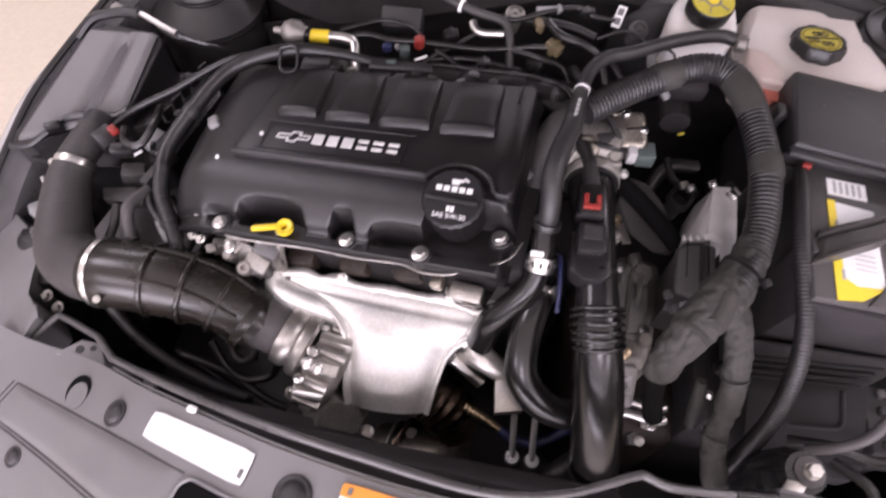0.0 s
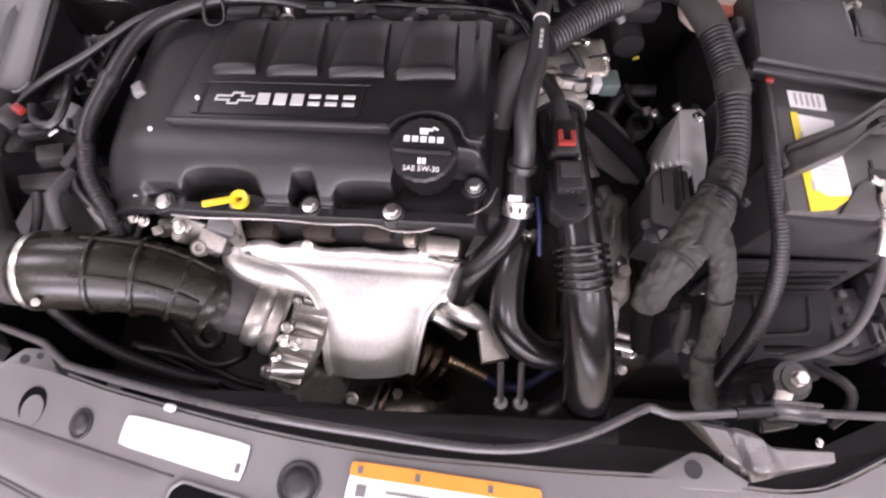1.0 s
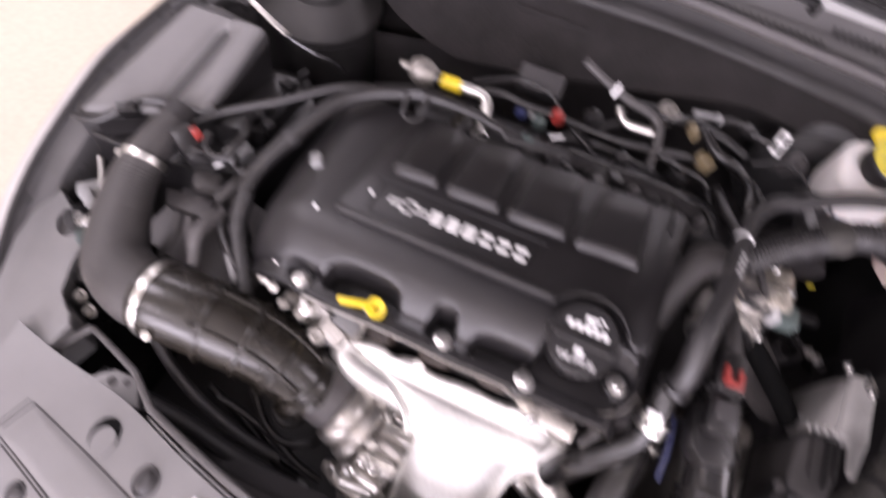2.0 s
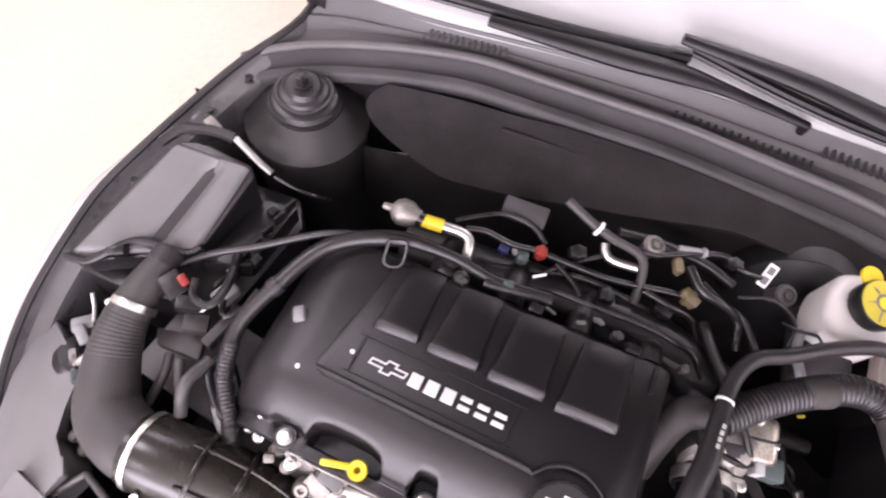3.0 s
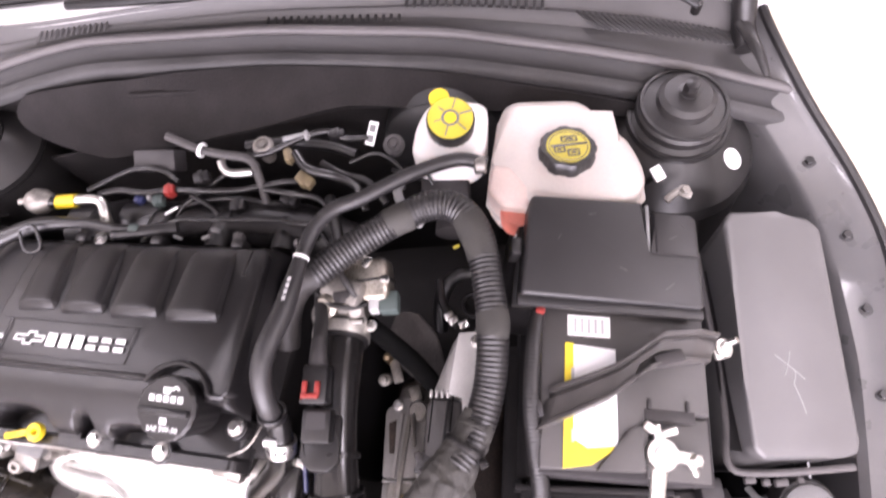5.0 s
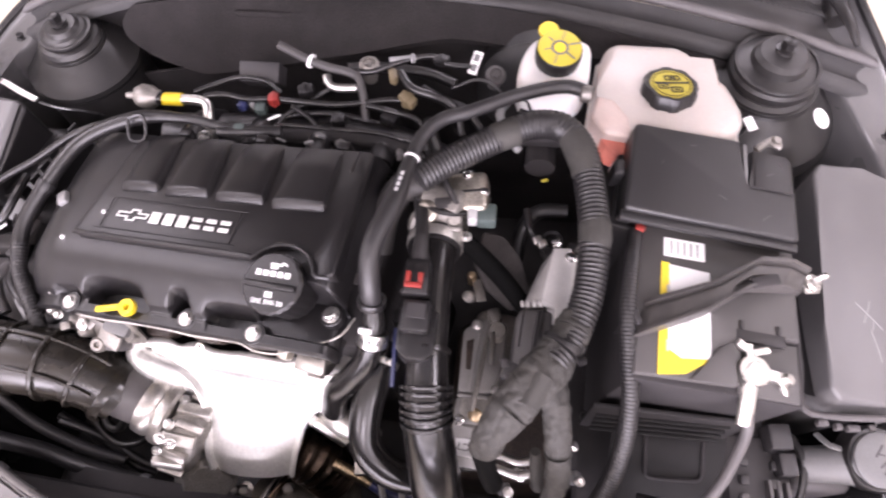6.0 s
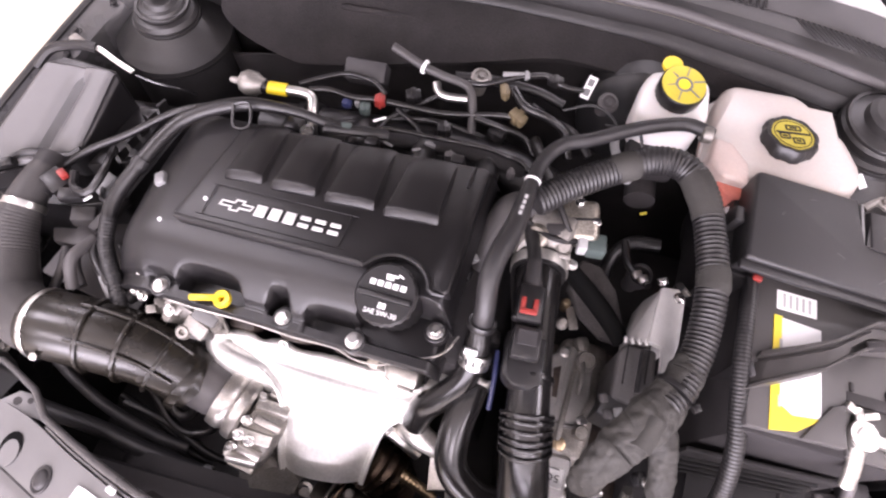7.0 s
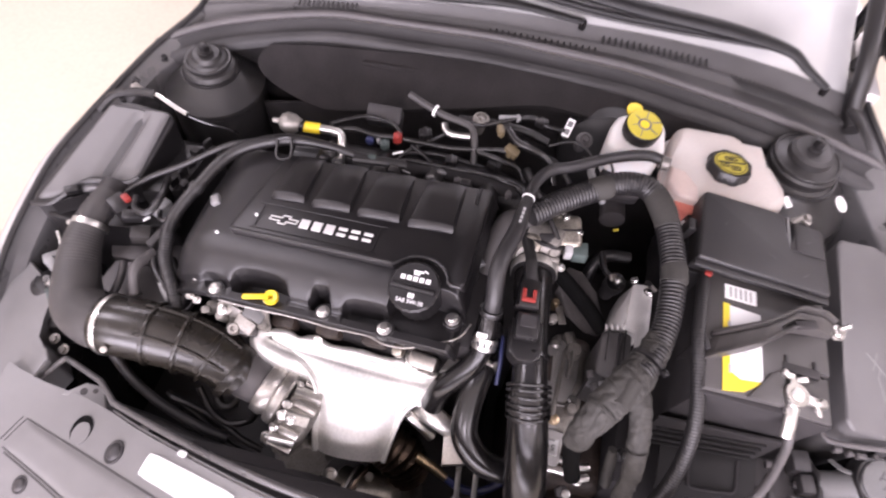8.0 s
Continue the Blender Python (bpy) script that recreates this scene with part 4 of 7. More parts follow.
part("side_lip", tube([tuple(Vector(shield_fn(0.0, v)) + Vector((-0.001, -0.002, 0.0))) for v in np.linspace(0.25, 0.98, 8)], 0.0024, 8, 0.004), SHIELD, shield)
part("gusset_fold", tube([(0.048, -0.022, 0.742, 0.009), (0.040, -0.042, 0.735, 0.010), (0.022, -0.058, 0.724, 0.008)], 0.01, 14, 0.004, flat=0.6), SHIELD, shield)
for x in (-0.135, 0.0):
    part_at("bolt", SMALLBOLT, pose(x, -0.016, 0.758 - 0.06 * (x + 0.08), 40, 0, 0), shield)
man = thing("exhaust_manifold", (-0.09, 0.0, 0.69), "cast exhaust manifold flange with studs below the cam cover", "manifold")
for i in range(4):
    part("port", rbox((0.038, 0.030, 0.034), (-0.190 + 0.068 * i, 0.006, 0.756 + 0.007 * i), (15, -7, 0), 0.008), SOOT, man)
part("bracket", rbox((0.040, 0.022, 0.030), (0.022, -0.020, 0.786), (20, -8, -8), 0.005), CAST, man, "bright cast lifting bracket")
# darker box on the bracket's face paints the shade of its square hole
part("bracket_hole", rbox((0.018, 0.004, 0.014), (0.026, -0.0335, 0.783), (20, -8, -8), 0.002), CASTDARK, man)
part("bracket", rbox((0.016, 0.018, 0.020), (-0.016, -0.012, 0.786), (15, -8, -8), 0.005), ALUGRIME, man)
part("bracket", rbox((0.05, 0.016, 0.012), (0.018, -0.010, 0.766), (10, -6, -8), 0.004), CASTDARK, man)
part("gusset", prism([(0.045, -0.035), (0.085, -0.012), (0.075, 0.02), (0.055, -0.01)], 0.795, 0.80, 0.001), STEEL, man)

turbo = thing("turbocharger", (-0.15, -0.1, 0.62), "turbocharger with a cast aluminium compressor housing and steel band clamp", "turbocharger")
ax = Vector((0.93, -0.22, -0.28)).normalized()
tc = Vector((-0.178, -0.088, 0.712))
part("inlet", lathe([(0.034, -0.075), (0.034, -0.05), (0.033, -0.028), (0.031, -0.02)], tc, ax, 40), LEAD, turbo)
part("band_clamp", lathe([(0.033, -0.022), (0.038, -0.021), (0.0395, -0.014), (0.0395, -0.006), (0.037, -0.002), (0.036, 0.0), (0.041, 0.002), (0.043, 0.006), (0.0435, 0.014), (0.040, 0.018), (0.030, 0.019)], tc, ax, 48), CAST, turbo, "satin steel clamp ring")
hc = tc + Vector((0, -0.012, -0.012))
part("compressor", lathe([(0.036, 0.014), (0.046, 0.018), (0.049, 0.030), (0.049, 0.050), (0.042, 0.060), (0.03, 0.064)], hc, ax, 44), CASTDARK, turbo)
face = Vector((0.1, -0.5, 0.86))
face = (face - ax * face.dot(ax)).normalized()
FINS = ((-100, 0.030, 0.012), (-78, 0.036, 0.011), (-56, 0.040, 0.015), (-33, 0.034, 0.010), (-12, 0.040, 0.014), (10, 0.030, 0.010), (31, 0.038, 0.013), (54, 0.032, 0.011), (76, 0.028, 0.012))
for i, (a, ln, w) in enumerate(FINS):
    d = face * math.cos(math.radians(a)) + ax.cross(face) * math.sin(math.radians(a))
    m = Matrix((ax, d.cross(ax), d)).transposed().to_4x4()
    fin = rbox((ln, w, 0.016), (0, 0, 0), (0, 10 - 7 * (i % 3), 12 - 8 * (i % 2)), 0.002)
    part("housing_fin", moved(fin, Matrix.Translation(hc + ax * (0.036 + 0.004 * (i % 2)) + d * 0.047) @ m), ALUDULL if i % 2 == 0 else CAST, turbo)
for a in (-60, -20, 25, 60):
    d = face * math.cos(math.radians(a)) + ax.cross(face) * math.sin(math.radians(a))
    part_at("bolt", SMALLBOLT, Matrix.Translation(tc + ax * 0.020 + d * 0.048 + Vector((0, -0.008, -0.008))) @ d.to_track_quat("Z", "Y").to_matrix().to_4x4(), turbo)
for k in (-0.008, 0.006):
    part_at("bolt", SMALLBOLT, Matrix.Translation(tc + ax * (0.03 + k) + Vector((0.01, -0.035, 0.05))) @ pose(0, 0, 0, 30, 20, 0), turbo)
for a, b in (((-0.182, -0.142, 0.66), (-0.165, -0.150, 0.68)), ((-0.170, -0.150, 0.64), (-0.130, -0.156, 0.645)), ((-0.116, -0.152, 0.64), (-0.10, -0.150, 0.665))):
    part("oil_pipe", tube([a, tuple((Vector(a) + Vector(b)) / 2 + Vector((0, -0.006, 0.004))), b], 0.005, 10), CAST, turbo)
part("actuator_rod", tube([(-0.15, -0.11, 0.73), (-0.13, -0.125, 0.71), (-0.118, -0.135, 0.69)], 0.003, 8), STEEL, turbo)
part("lower_housing", lathe([(0.0, -0.03), (0.03, -0.028), (0.042, -0.01), (0.042, 0.012), (0.03, 0.03), (0, 0.032)], (-0.125, -0.145, 0.645), (0.4, -0.6, 0.5), 24, wave=lambda a: 1 - 0.1 * (math.cos(a * 7) > 0.5)), CASTDARK, turbo)

pipe = thing("exhaust_downpipe", (0.0, -0.12, 0.40), "heat-browned exhaust downpipe with bellows rings", "exhaust pipe")
part("bellows", tube([(-0.030, -0.098, 0.645, 0.036), (-0.004, -0.104, 0.636, 0.039), (0.014, -0.112, 0.62, 0.038), (0.03, -0.125, 0.58, 0.034)], 0.04, 32, 0.0015, rib=bellows(0.009, 0.07)), IRON, pipe)
part("elbow", tube([(-0.07, -0.165, 0.57, 0.03), (-0.03, -0.172, 0.578, 0.032), (0.01, -0.16, 0.565, 0.032), (0.03, -0.14, 0.50, 0.03)], 0.03, 20, 0.006), ALUGRIME, pipe)
part("flange", ring((-0.05, -0.168, 0.575), (1, -0.2, 0.1), 0.028, 0.006, 0.010), CASTDARK, pipe)
for x, y, z, rx in ((-0.057, -0.162, 0.565, 20), (-0.026, -0.152, 0.60, -10), (-0.008, -0.168, 0.55, 30), (-0.085, -0.160, 0.60, 15)):
    part("clamp_bolt", moved(hexbolt(0.007, 0.012, 1.5), pose(x, y, z, rx, 10, 0)), CAST, pipe)
part("gasket_ring", ring((-0.03, -0.165, 0.58), (0.9, -0.3, 0.3), 0.033, 0.006, 0.008), IRON, pipe)
part("strap", tube([(-0.116, -0.156, 0.63), (-0.09, -0.166, 0.60), (-0.06, -0.17, 0.60), (-0.04, -0.162, 0.615)], 0.005, 8, flat=0.5), CAST, pipe)
sensor = thing("oxygen_sensor", (0.05, -0.09, 0.64), "oxygen sensor with a plated body", "sensor")
part("body", tube([(0.006, -0.068, 0.706), (0.030, -0.077, 0.692), (0.054, -0.086, 0.674)], 0.0085, 14), ALUCLAMP, sensor)
part("nut", lathe([(0.012, 0), (0.012, 0.012), (0, 0.012)], (0.004, -0.067, 0.707), (0.75, -0.4, -0.53), 6), STEEL, sensor)
bs = thing("brass_sensor", (0.07, -0.13, 0.60), "brass-coloured sensor with a blue lead", "sensor")
part("body", tube([(0.038, -0.112, 0.645, 0.0085), (0.062, -0.119, 0.636, 0.008), (0.090, -0.129, 0.625, 0.006)], 0.008, 12, 0.0015, rib=bellows(0.006, 0.10)), BRASS, bs)
part("lead", tube([(0.088, -0.128, 0.626), (0.104, -0.134, 0.62), (0.125, -0.137, 0.618), (0.148, -0.131, 0.62), (0.18, -0.11, 0.63)], 0.0062, 10), BLUE, bs, "blue rubber lead")
cast = thing("coolant_elbow", (0.06, -0.06, 0.66), "cast aluminium coolant elbow beside the exhaust", "pipe elbow")
part("elbow", tube([(0.03, -0.055, 0.70, 0.016), (0.05, -0.068, 0.715, 0.016), (0.075, -0.075, 0.70, 0.014), (0.085, -0.07, 0.67, 0.013)], 0.015, 16), ALUDULL, cast)
part("plate", prism([(0.071, -0.084), (0.086, -0.080), (0.110, -0.117), (0.077, -0.126)], 0.68, 0.69, 0.001, top=lambda x, y: 0.70 + 0.25 * (y + 0.085)), CAST, cast)
for x in (0.103, 0.129):
    st = thing("stud_bolt", (x + 0.006, -0.155, 0.595), "thin plated stud with a round nut", "stud", "studs by the blue lead")
    part("rod", tube([(x, -0.118, 0.665), (x + 0.008, -0.154, 0.603)], 0.0042, 8), PLATE, st)
    part("nut", lathe([(0.004, 0.006), (0.009, 0.006), (0.0105, 0.001), (0.009, -0.004), (0, -0.004)], (x + 0.008, -0.155, 0.60), (0, 0, 1), 20), ALUCLAMP, st)

# ---- intake side: hoses ----
hose = thing("intake_hose", (-0.4, -0.05, 0.66), "black ribbed rubber air intake hose with bright clamps", "hose")
part("elbow", tube([(-0.514, 0.125, 0.795, 0.0195), (-0.520, 0.085, 0.790, 0.0225), (-0.521, 0.04, 0.777, 0.0275), (-0.509, -0.008, 0.762, 0.0325), (-0.488, -0.046, 0.754, 0.037), (-0.45, -0.064, 0.759, 0.0385), (-0.418, -0.066, 0.765, 0.039)], 0.035, 28, 0.0012, rib=lambda s, t: 1 - 0.022 * (0.5 + 0.5 * math.cos(s * 2 * math.pi / 0.005)) * (0.065 < s < 0.125)), ELBOW, hose)
corr = part("ribbed_section", tube([(-0.43, -0.066, 0.764, 0.0415), (-0.40, -0.066, 0.768, 0.0425), (-0.345, -0.064, 0.765, 0.043), (-0.29, -0.066, 0.756, 0.0408), (-0.25, -0.074, 0.740, 0.0380), (-0.228, -0.082, 0.725, 0.035)], 0.04, 32, 0.003), RIBHOSE, hose)
path, _ = smooth_path([(-0.40, -0.066, 0.768), (-0.345, -0.064, 0.765), (-0.29, -0.066, 0.756), (-0.25, -0.074, 0.740), (-0.228, -0.082, 0.725)], 0.004)
for k, r in ((0.25, 0.0425), (0.50, 0.0420), (0.74, 0.0396)):
    i = int(k * (len(path) - 2))
    part("rib", ring(tuple(path[i]), tuple(path[i + 1] - path[i]), r - 0.0006, 0.005, 0.0042), RIBHOSE, corr)
part("cuff", ring((-0.240, -0.079, 0.730), (0.85, -0.3, -0.42), 0.0385, 0.012, 0.0035), RIBHOSE, corr)
for a in (62, 122):
    pts = []
    for i in range(8, len(path) - 6, 5):
        d = Vector(path[i + 1] - path[i]).normalized()
        s = d.cross(Vector((0, 0, 1))).normalized()
        o = s.cross(d)
        pts.append(tuple(Vector(path[i]) + (s * math.cos(math.radians(a)) + o * math.sin(math.radians(a))) * (0.0442 - 0.0035 * max(0.0, (i / len(path) - 0.45) / 0.4))))
    part("rib", tube(pts, 0.0024, 8, 0.006), RIBHOSE, corr)
def hose_clamp(at, axis, r, tail, parent, width=0.010):
    c = part("clamp", ring(at, axis, r, width, 0.0016), ALUCLAMP, parent, "bright worm-drive clamp")
    part("clamp_screw", lathe([(0.0035, -0.010), (0.0035, 0.004), (0.0045, 0.005), (0.0045, 0.008), (0, 0.0085)], tail, (0.3, -0.3, 0.9), 10), ALUCLAMP, c)
hose_clamp((-0.421, -0.066, 0.765), (1, 0.02, 0.08), 0.0425, (-0.402, -0.108, 0.782), hose, 0.007)
hose_clamp((-0.520, 0.068, 0.785), (-0.02, 1, 0.25), 0.0245, (-0.543, 0.060, 0.792), hose, 0.009)

box = thing("air_filter_box", (-0.53, 0.2, 0.5), "black air filter housing with a satin grey lid", "air filter box")
def lid_z(x, y):
    return 0.772 + (y - 0.10) * 0.42
lid = part("lid", prism([(-0.640, 0.094), (-0.643, 0.11), (-0.575, 0.258), (-0.562, 0.268), (-0.545, 0.266), (-0.535, 0.274), (-0.472, 0.270), (-0.461, 0.260), (-0.485, 0.160), (-0.497, 0.150), (-0.555, 0.146), (-0.575, 0.135), (-0.60, 0.108), (-0.612, 0.100)], 0.72, 0.78, 0.004, 3, top=lambda x, y: lid_z(x, y) - 0.004), PLASTIC, box, "black lid rim")
def lid_top(u, v):
    fx, fy, bx, by = -0.636 + 0.147 * v, 0.098 + 0.054 * v, -0.568 + 0.10 * v, 0.262 + 0.004 * v
    x, y = fx + (bx - fx) * u, fy + (by - fy) * u
    dip_ = 0.011 * math.exp(-(((v - 0.62) / 0.10) ** 2)) * min(1, 6 * u, 6 * (1 - u))
    rim = 0.006 * (max(0, abs(2 * v - 1) - 0.9) / 0.1) ** 2 + 0.006 * (max(0, abs(2 * u - 1) - 0.92) / 0.08) ** 2
    return (x, y, lid_z(x, y) + 0.002 - dip_ - rim + (0.003 if v > 0.62 else 0) * min(1, 5 * u))
part("lid_top", sheet(lid_top, 30, 40, 0.003), LIDGREY, lid, "satin grey top with a sunken channel")
part("base", prism([(-0.630, 0.09), (-0.625, 0.25), (-0.58, 0.29), (-0.43, 0.30), (-0.405, 0.26), (-0.43, 0.12), (-0.50, 0.10), (-0.56, 0.09)], 0.50, 0.742, 0.006), PLASTIC, box)
for i in range(7):
    part("side_rib", rbox((0.004, 0.016, 0.10), (-0.452 + 0.004 * i, 0.135 + 0.022 * i, 0.745), (0, 10, -20), 0.001), PLASTIC, box)
part("side_step", prism([(-0.485, 0.15), (-0.462, 0.262), (-0.415, 0.272), (-0.428, 0.17)], 0.70, 0.775, 0.004), PLASTIC, box)
part("neck", lathe([(0.0205, 0), (0.0205, 0.05), (0.018, 0.055)], (-0.517, 0.09, 0.789), (0.05, 1, 0.1), 28), DARKGREY, box)
part("lid_clip", rbox((0.022, 0.012, 0.018), (-0.575, 0.118, 0.79), (20, 0, 30), 0.003), PLASTIC, box)
for x, y in ((-0.44, 0.25), (-0.425, 0.18)):
    part("clip", rbox((0.012, 0.014, 0.02), (x, y, 0.775), (0, 10, -15), 0.003), PLASTIC, box)
part("front_lip", tube([(-0.640, 0.092, 0.766), (-0.612, 0.096, 0.770), (-0.598, 0.106, 0.776), (-0.575, 0.130, 0.786), (-0.552, 0.142, 0.792), (-0.498, 0.148, 0.795), (-0.482, 0.160, 0.800)], 0.005, 8), PLASTIC, lid)
part("lip_skirt", sheet(lambda u, v: (-0.610 + 0.10 * u, 0.098 + 0.048 * u, 0.772 + 0.02 * u - 0.03 * v), 10, 3, 0.003), PLASTIC, lid)
maf = thing("air_flow_sensor", (-0.475, 0.11, 0.79), "black air flow sensor plug with a red lock", "sensor")
part("plug", rbox((0.032, 0.026, 0.022), (-0.484, 0.104, 0.801), (0, 10, -30), 0.003), PLASTIC, maf)
part("lock", rbox((0.014, 0.010, 0.010), (-0.474, 0.112, 0.813), (0, 10, -30), 0.002), RED, maf, "red plastic lock")
part("boot", rbox((0.03, 0.018, 0.016), (-0.458, 0.092, 0.80), (0, 10, 20), 0.004), PLASTIC, maf)
part("lead", tube([(-0.462, 0.12, 0.812), (-0.455, 0.100, 0.808), (-0.432, 0.098, 0.81), (-0.425, 0.13, 0.815), (-0.44, 0.172, 0.80)], 0.0055, 8), RUBBER, maf)
brk = thing("air_box_bracket", (-0.52, 0.29, 0.80), "bright metal strap behind the air filter box", "bracket")
part("strap", tube([(-0.506, 0.291, 0.851), (-0.493, 0.287, 0.851), (-0.462, 0.275, 0.848), (-0.440, 0.268, 0.846)], 0.0040, 8, 0.006, flat=0.5), STEEL, brk)
part("clip_block", rbox((0.022, 0.014, 0.012), (-0.541, 0.300, 0.842), (0, 15, -20), 0.003), CASTDARK, brk, "dull zinc clip")
part_at("bolt", BLACKBOLT, pose(-0.556, 0.318, 0.838, 0, -10, 0), brk)
part("stay_wire", tube([(-0.436, 0.266, 0.844), (-0.41, 0.265, 0.838), (-0.385, 0.270, 0.829), (-0.374, 0.288, 0.80)], 0.0018, 6, 0.008), INNERPAINT, brk)
part("foot", tube([(-0.60, 0.265, 0.815), (-0.575, 0.280, 0.838), (-0.55, 0.287, 0.845), (-0.524, 0.290, 0.850), (-0.503, 0.290, 0.850)], 0.007, 8), PLASTIC, brk)

def cable(name, pts, r, material, label, category="cable", group="", sides=10, step=0.008, rib=None):
    return solo(name, tube(pts, r, sides, step, rib), material, label, category, group)

A = [(-0.335, -0.035, 0.77), (-0.352, -0.005, 0.785), (-0.378, 0.035, 0.802), (-0.387, 0.086, 0.82), (-0.366, 0.140, 0.842), (-0.330, 0.202, 0.862), (-0.265, 0.238, 0.872), (-0.198, 0.245, 0.873), (-0.136, 0.238, 0.872), (-0.074, 0.246, 0.868)]
main = thing("engine_harness", (-0.3, 0.15, 0.77), "thick black taped wiring harness over the cam cover", "wiring harness")
part("harness", tube([(*p, 0.0094) if i < 7 else (*p, 0.0065) for i, p in enumerate(A)], 0.008, 12, 0.006), RUBBER, main)
part("convoluted_sleeve", tube(A[:3] + [(-0.386, 0.07, 0.815)], 0.0102, 12, 0.0012, rib=bellows(0.0045, 0.07)), LOOM, main)
part("collar", ring((-0.366, 0.140, 0.842), (0.4, 0.8, 0.3), 0.0090, 0.012, 0.002), LOOM, main)
part("clip", tube([(-0.266, 0.2275, 0.886), (-0.248, 0.2325, 0.886), (-0.245, 0.2125, 0.868), (-0.263, 0.2075, 0.868), (-0.266, 0.2275, 0.886)], 0.0022, 6, 0.003), PLASTIC, main)
part("clip", rbox((0.014, 0.012, 0.014), (-0.125, 0.238, 0.872), (0, 0, 10), 0.003), GREENISH, main)
cable("branch_cable", [(-0.50, 0.13, 0.79), (-0.46, 0.157, 0.812), (-0.409, 0.181, 0.832), (-0.341, 0.214, 0.862), (-0.275, 0.236, 0.872)], 0.0048, RUBBER, "thin black cable joining the engine harness")
cable("branch_cable", [(-0.34, -0.01, 0.78), (-0.366, 0.0, 0.79), (-0.398, 0.03, 0.79), (-0.40, 0.055, 0.78), (-0.42, 0.09, 0.76)], 0.006, RUBBER, "black cable beside the intake hose")
cable("branch_cable", [(-0.405, -0.02, 0.78), (-0.412, 0.01, 0.80), (-0.405, 0.045, 0.79)], 0.0075, LEAD, "grey convoluted lead beside the intake hose")
cable("vent_hose", [(-0.35, -0.02, 0.775), (-0.372, 0.005, 0.79), (-0.378, 0.02, 0.78)], 0.007, CONNGREY, "short pale grey vent hose")

# ---- air conditioning line and the wiring behind the engine ----
ac = thing("air_conditioning_line", (-0.214, 0.273, 0.804), "aluminium refrigerant line with a yellow band", "pipe")
part("valve_ball", lathe([(0.004, -0.022), (0.005, -0.012), (0.012, -0.008), (0.0165, 0.0), (0.0155, 0.012), (0.010, 0.02), (0.009, 0.024)], (-0.272, 0.275, 0.87), (1, 0.08, -0.05), 24), CASTDARK, ac)
part("hose", tube([(-0.252, 0.276, 0.869), (-0.244, 0.276, 0.868)], 0.0095, 14), HOSE, ac)
part("band", tube([(-0.245, 0.276, 0.868), (-0.22, 0.279, 0.867)], 0.0085, 16), YELLOW, ac, "yellow band")
part("elbow", tube([(-0.22, 0.279, 0.867), (-0.199, 0.281, 0.866), (-0.186, 0.277, 0.864), (-0.181, 0.261, 0.856), (-0.179, 0.243, 0.834)], 0.0068, 14, 0.003), ALUCLAMP, ac, "bright aluminium elbow")
part("lower_fitting", lathe([(0.007, 0), (0.009, 0.003), (0.009, 0.010), (0, 0.011)], (-0.177, 0.231, 0.849), (0, 0, 1), 16), STEEL, ac)
REARHOSES = [
    ([(-0.210, 0.294, 0.866), (-0.184, 0.314, 0.864), (-0.157, 0.330, 0.862), (-0.121, 0.329, 0.860), (-0.10, 0.318, 0.852)], 0.0033, HOSE),
    ([(-0.195, 0.290, 0.864), (-0.171, 0.298, 0.862), (-0.138, 0.296, 0.860), (-0.106, 0.302, 0.858), (-0.067, 0.301, 0.860), (-0.014, 0.303, 0.860), (0.048, 0.313, 0.866), (0.068, 0.315, 0.866)], 0.0042, HOSE),
    ([(-0.097, 0.353, 0.905), (-0.057, 0.340, 0.897), (-0.030, 0.337, 0.890), (0.005, 0.335, 0.882), (0.016, 0.318, 0.872), (0.022, 0.294, 0.845)], 0.0055, ELBOW),
    ([(-0.031, 0.340, 0.886), (-0.004, 0.341, 0.882), (0.022, 0.345, 0.880), (0.042, 0.354, 0.882), (0.073, 0.368, 0.886), (0.102, 0.376, 0.886), (0.123, 0.368, 0.882), (0.150, 0.374, 0.875)], 0.0040, HOSE),
    ([(0.063, 0.345, 0.884), (0.082, 0.323, 0.882), (0.113, 0.318, 0.876), (0.139, 0.313, 0.860), (0.15, 0.29, 0.84)], 0.0060, HOSE),
    ([(0.024, 0.303, 0.864), (0.057, 0.299, 0.862), (0.091, 0.299, 0.850), (0.11, 0.28, 0.83)], 0.0042, HOSE),
    ([(-0.090, 0.254, 0.862), (-0.069, 0.257, 0.866), (-0.018, 0.258, 0.866), (0.041, 0.260, 0.866), (0.072, 0.256, 0.866), (0.098, 0.253, 0.860), (0.12, 0.23, 0.845)], 0.0030, HOSE),
    ([(-0.151, 0.230, 0.874), (-0.139, 0.231, 0.874), (-0.111, 0.236, 0.872), (-0.073, 0.243, 0.868)], 0.0058, LOOM),
    ([(-0.08, 0.30, 0.85), (-0.05, 0.285, 0.845), (-0.03, 0.262, 0.84)], 0.0035, RUBBER),
    ([(-0.03, 0.33, 0.860), (-0.06, 0.31, 0.85), (-0.085, 0.29, 0.845), (-0.10, 0.27, 0.835)], 0.0031, RUBBER),
    ([(0.13, 0.34, 0.87), (0.165, 0.345, 0.885), (0.195, 0.33, 0.88), (0.20, 0.31, 0.86)], 0.0022, RUBBER),
    ([(0.185, 0.33, 0.872), (0.20, 0.322, 0.882), (0.225, 0.325, 0.880), (0.235, 0.315, 0.865)], 0.0020, RUBBER),
    ([(-0.16, 0.27, 0.830), (-0.10, 0.285, 0.840), (-0.04, 0.30, 0.842), (0.03, 0.295, 0.84), (0.07, 0.28, 0.835)], 0.0040, RUBBER),
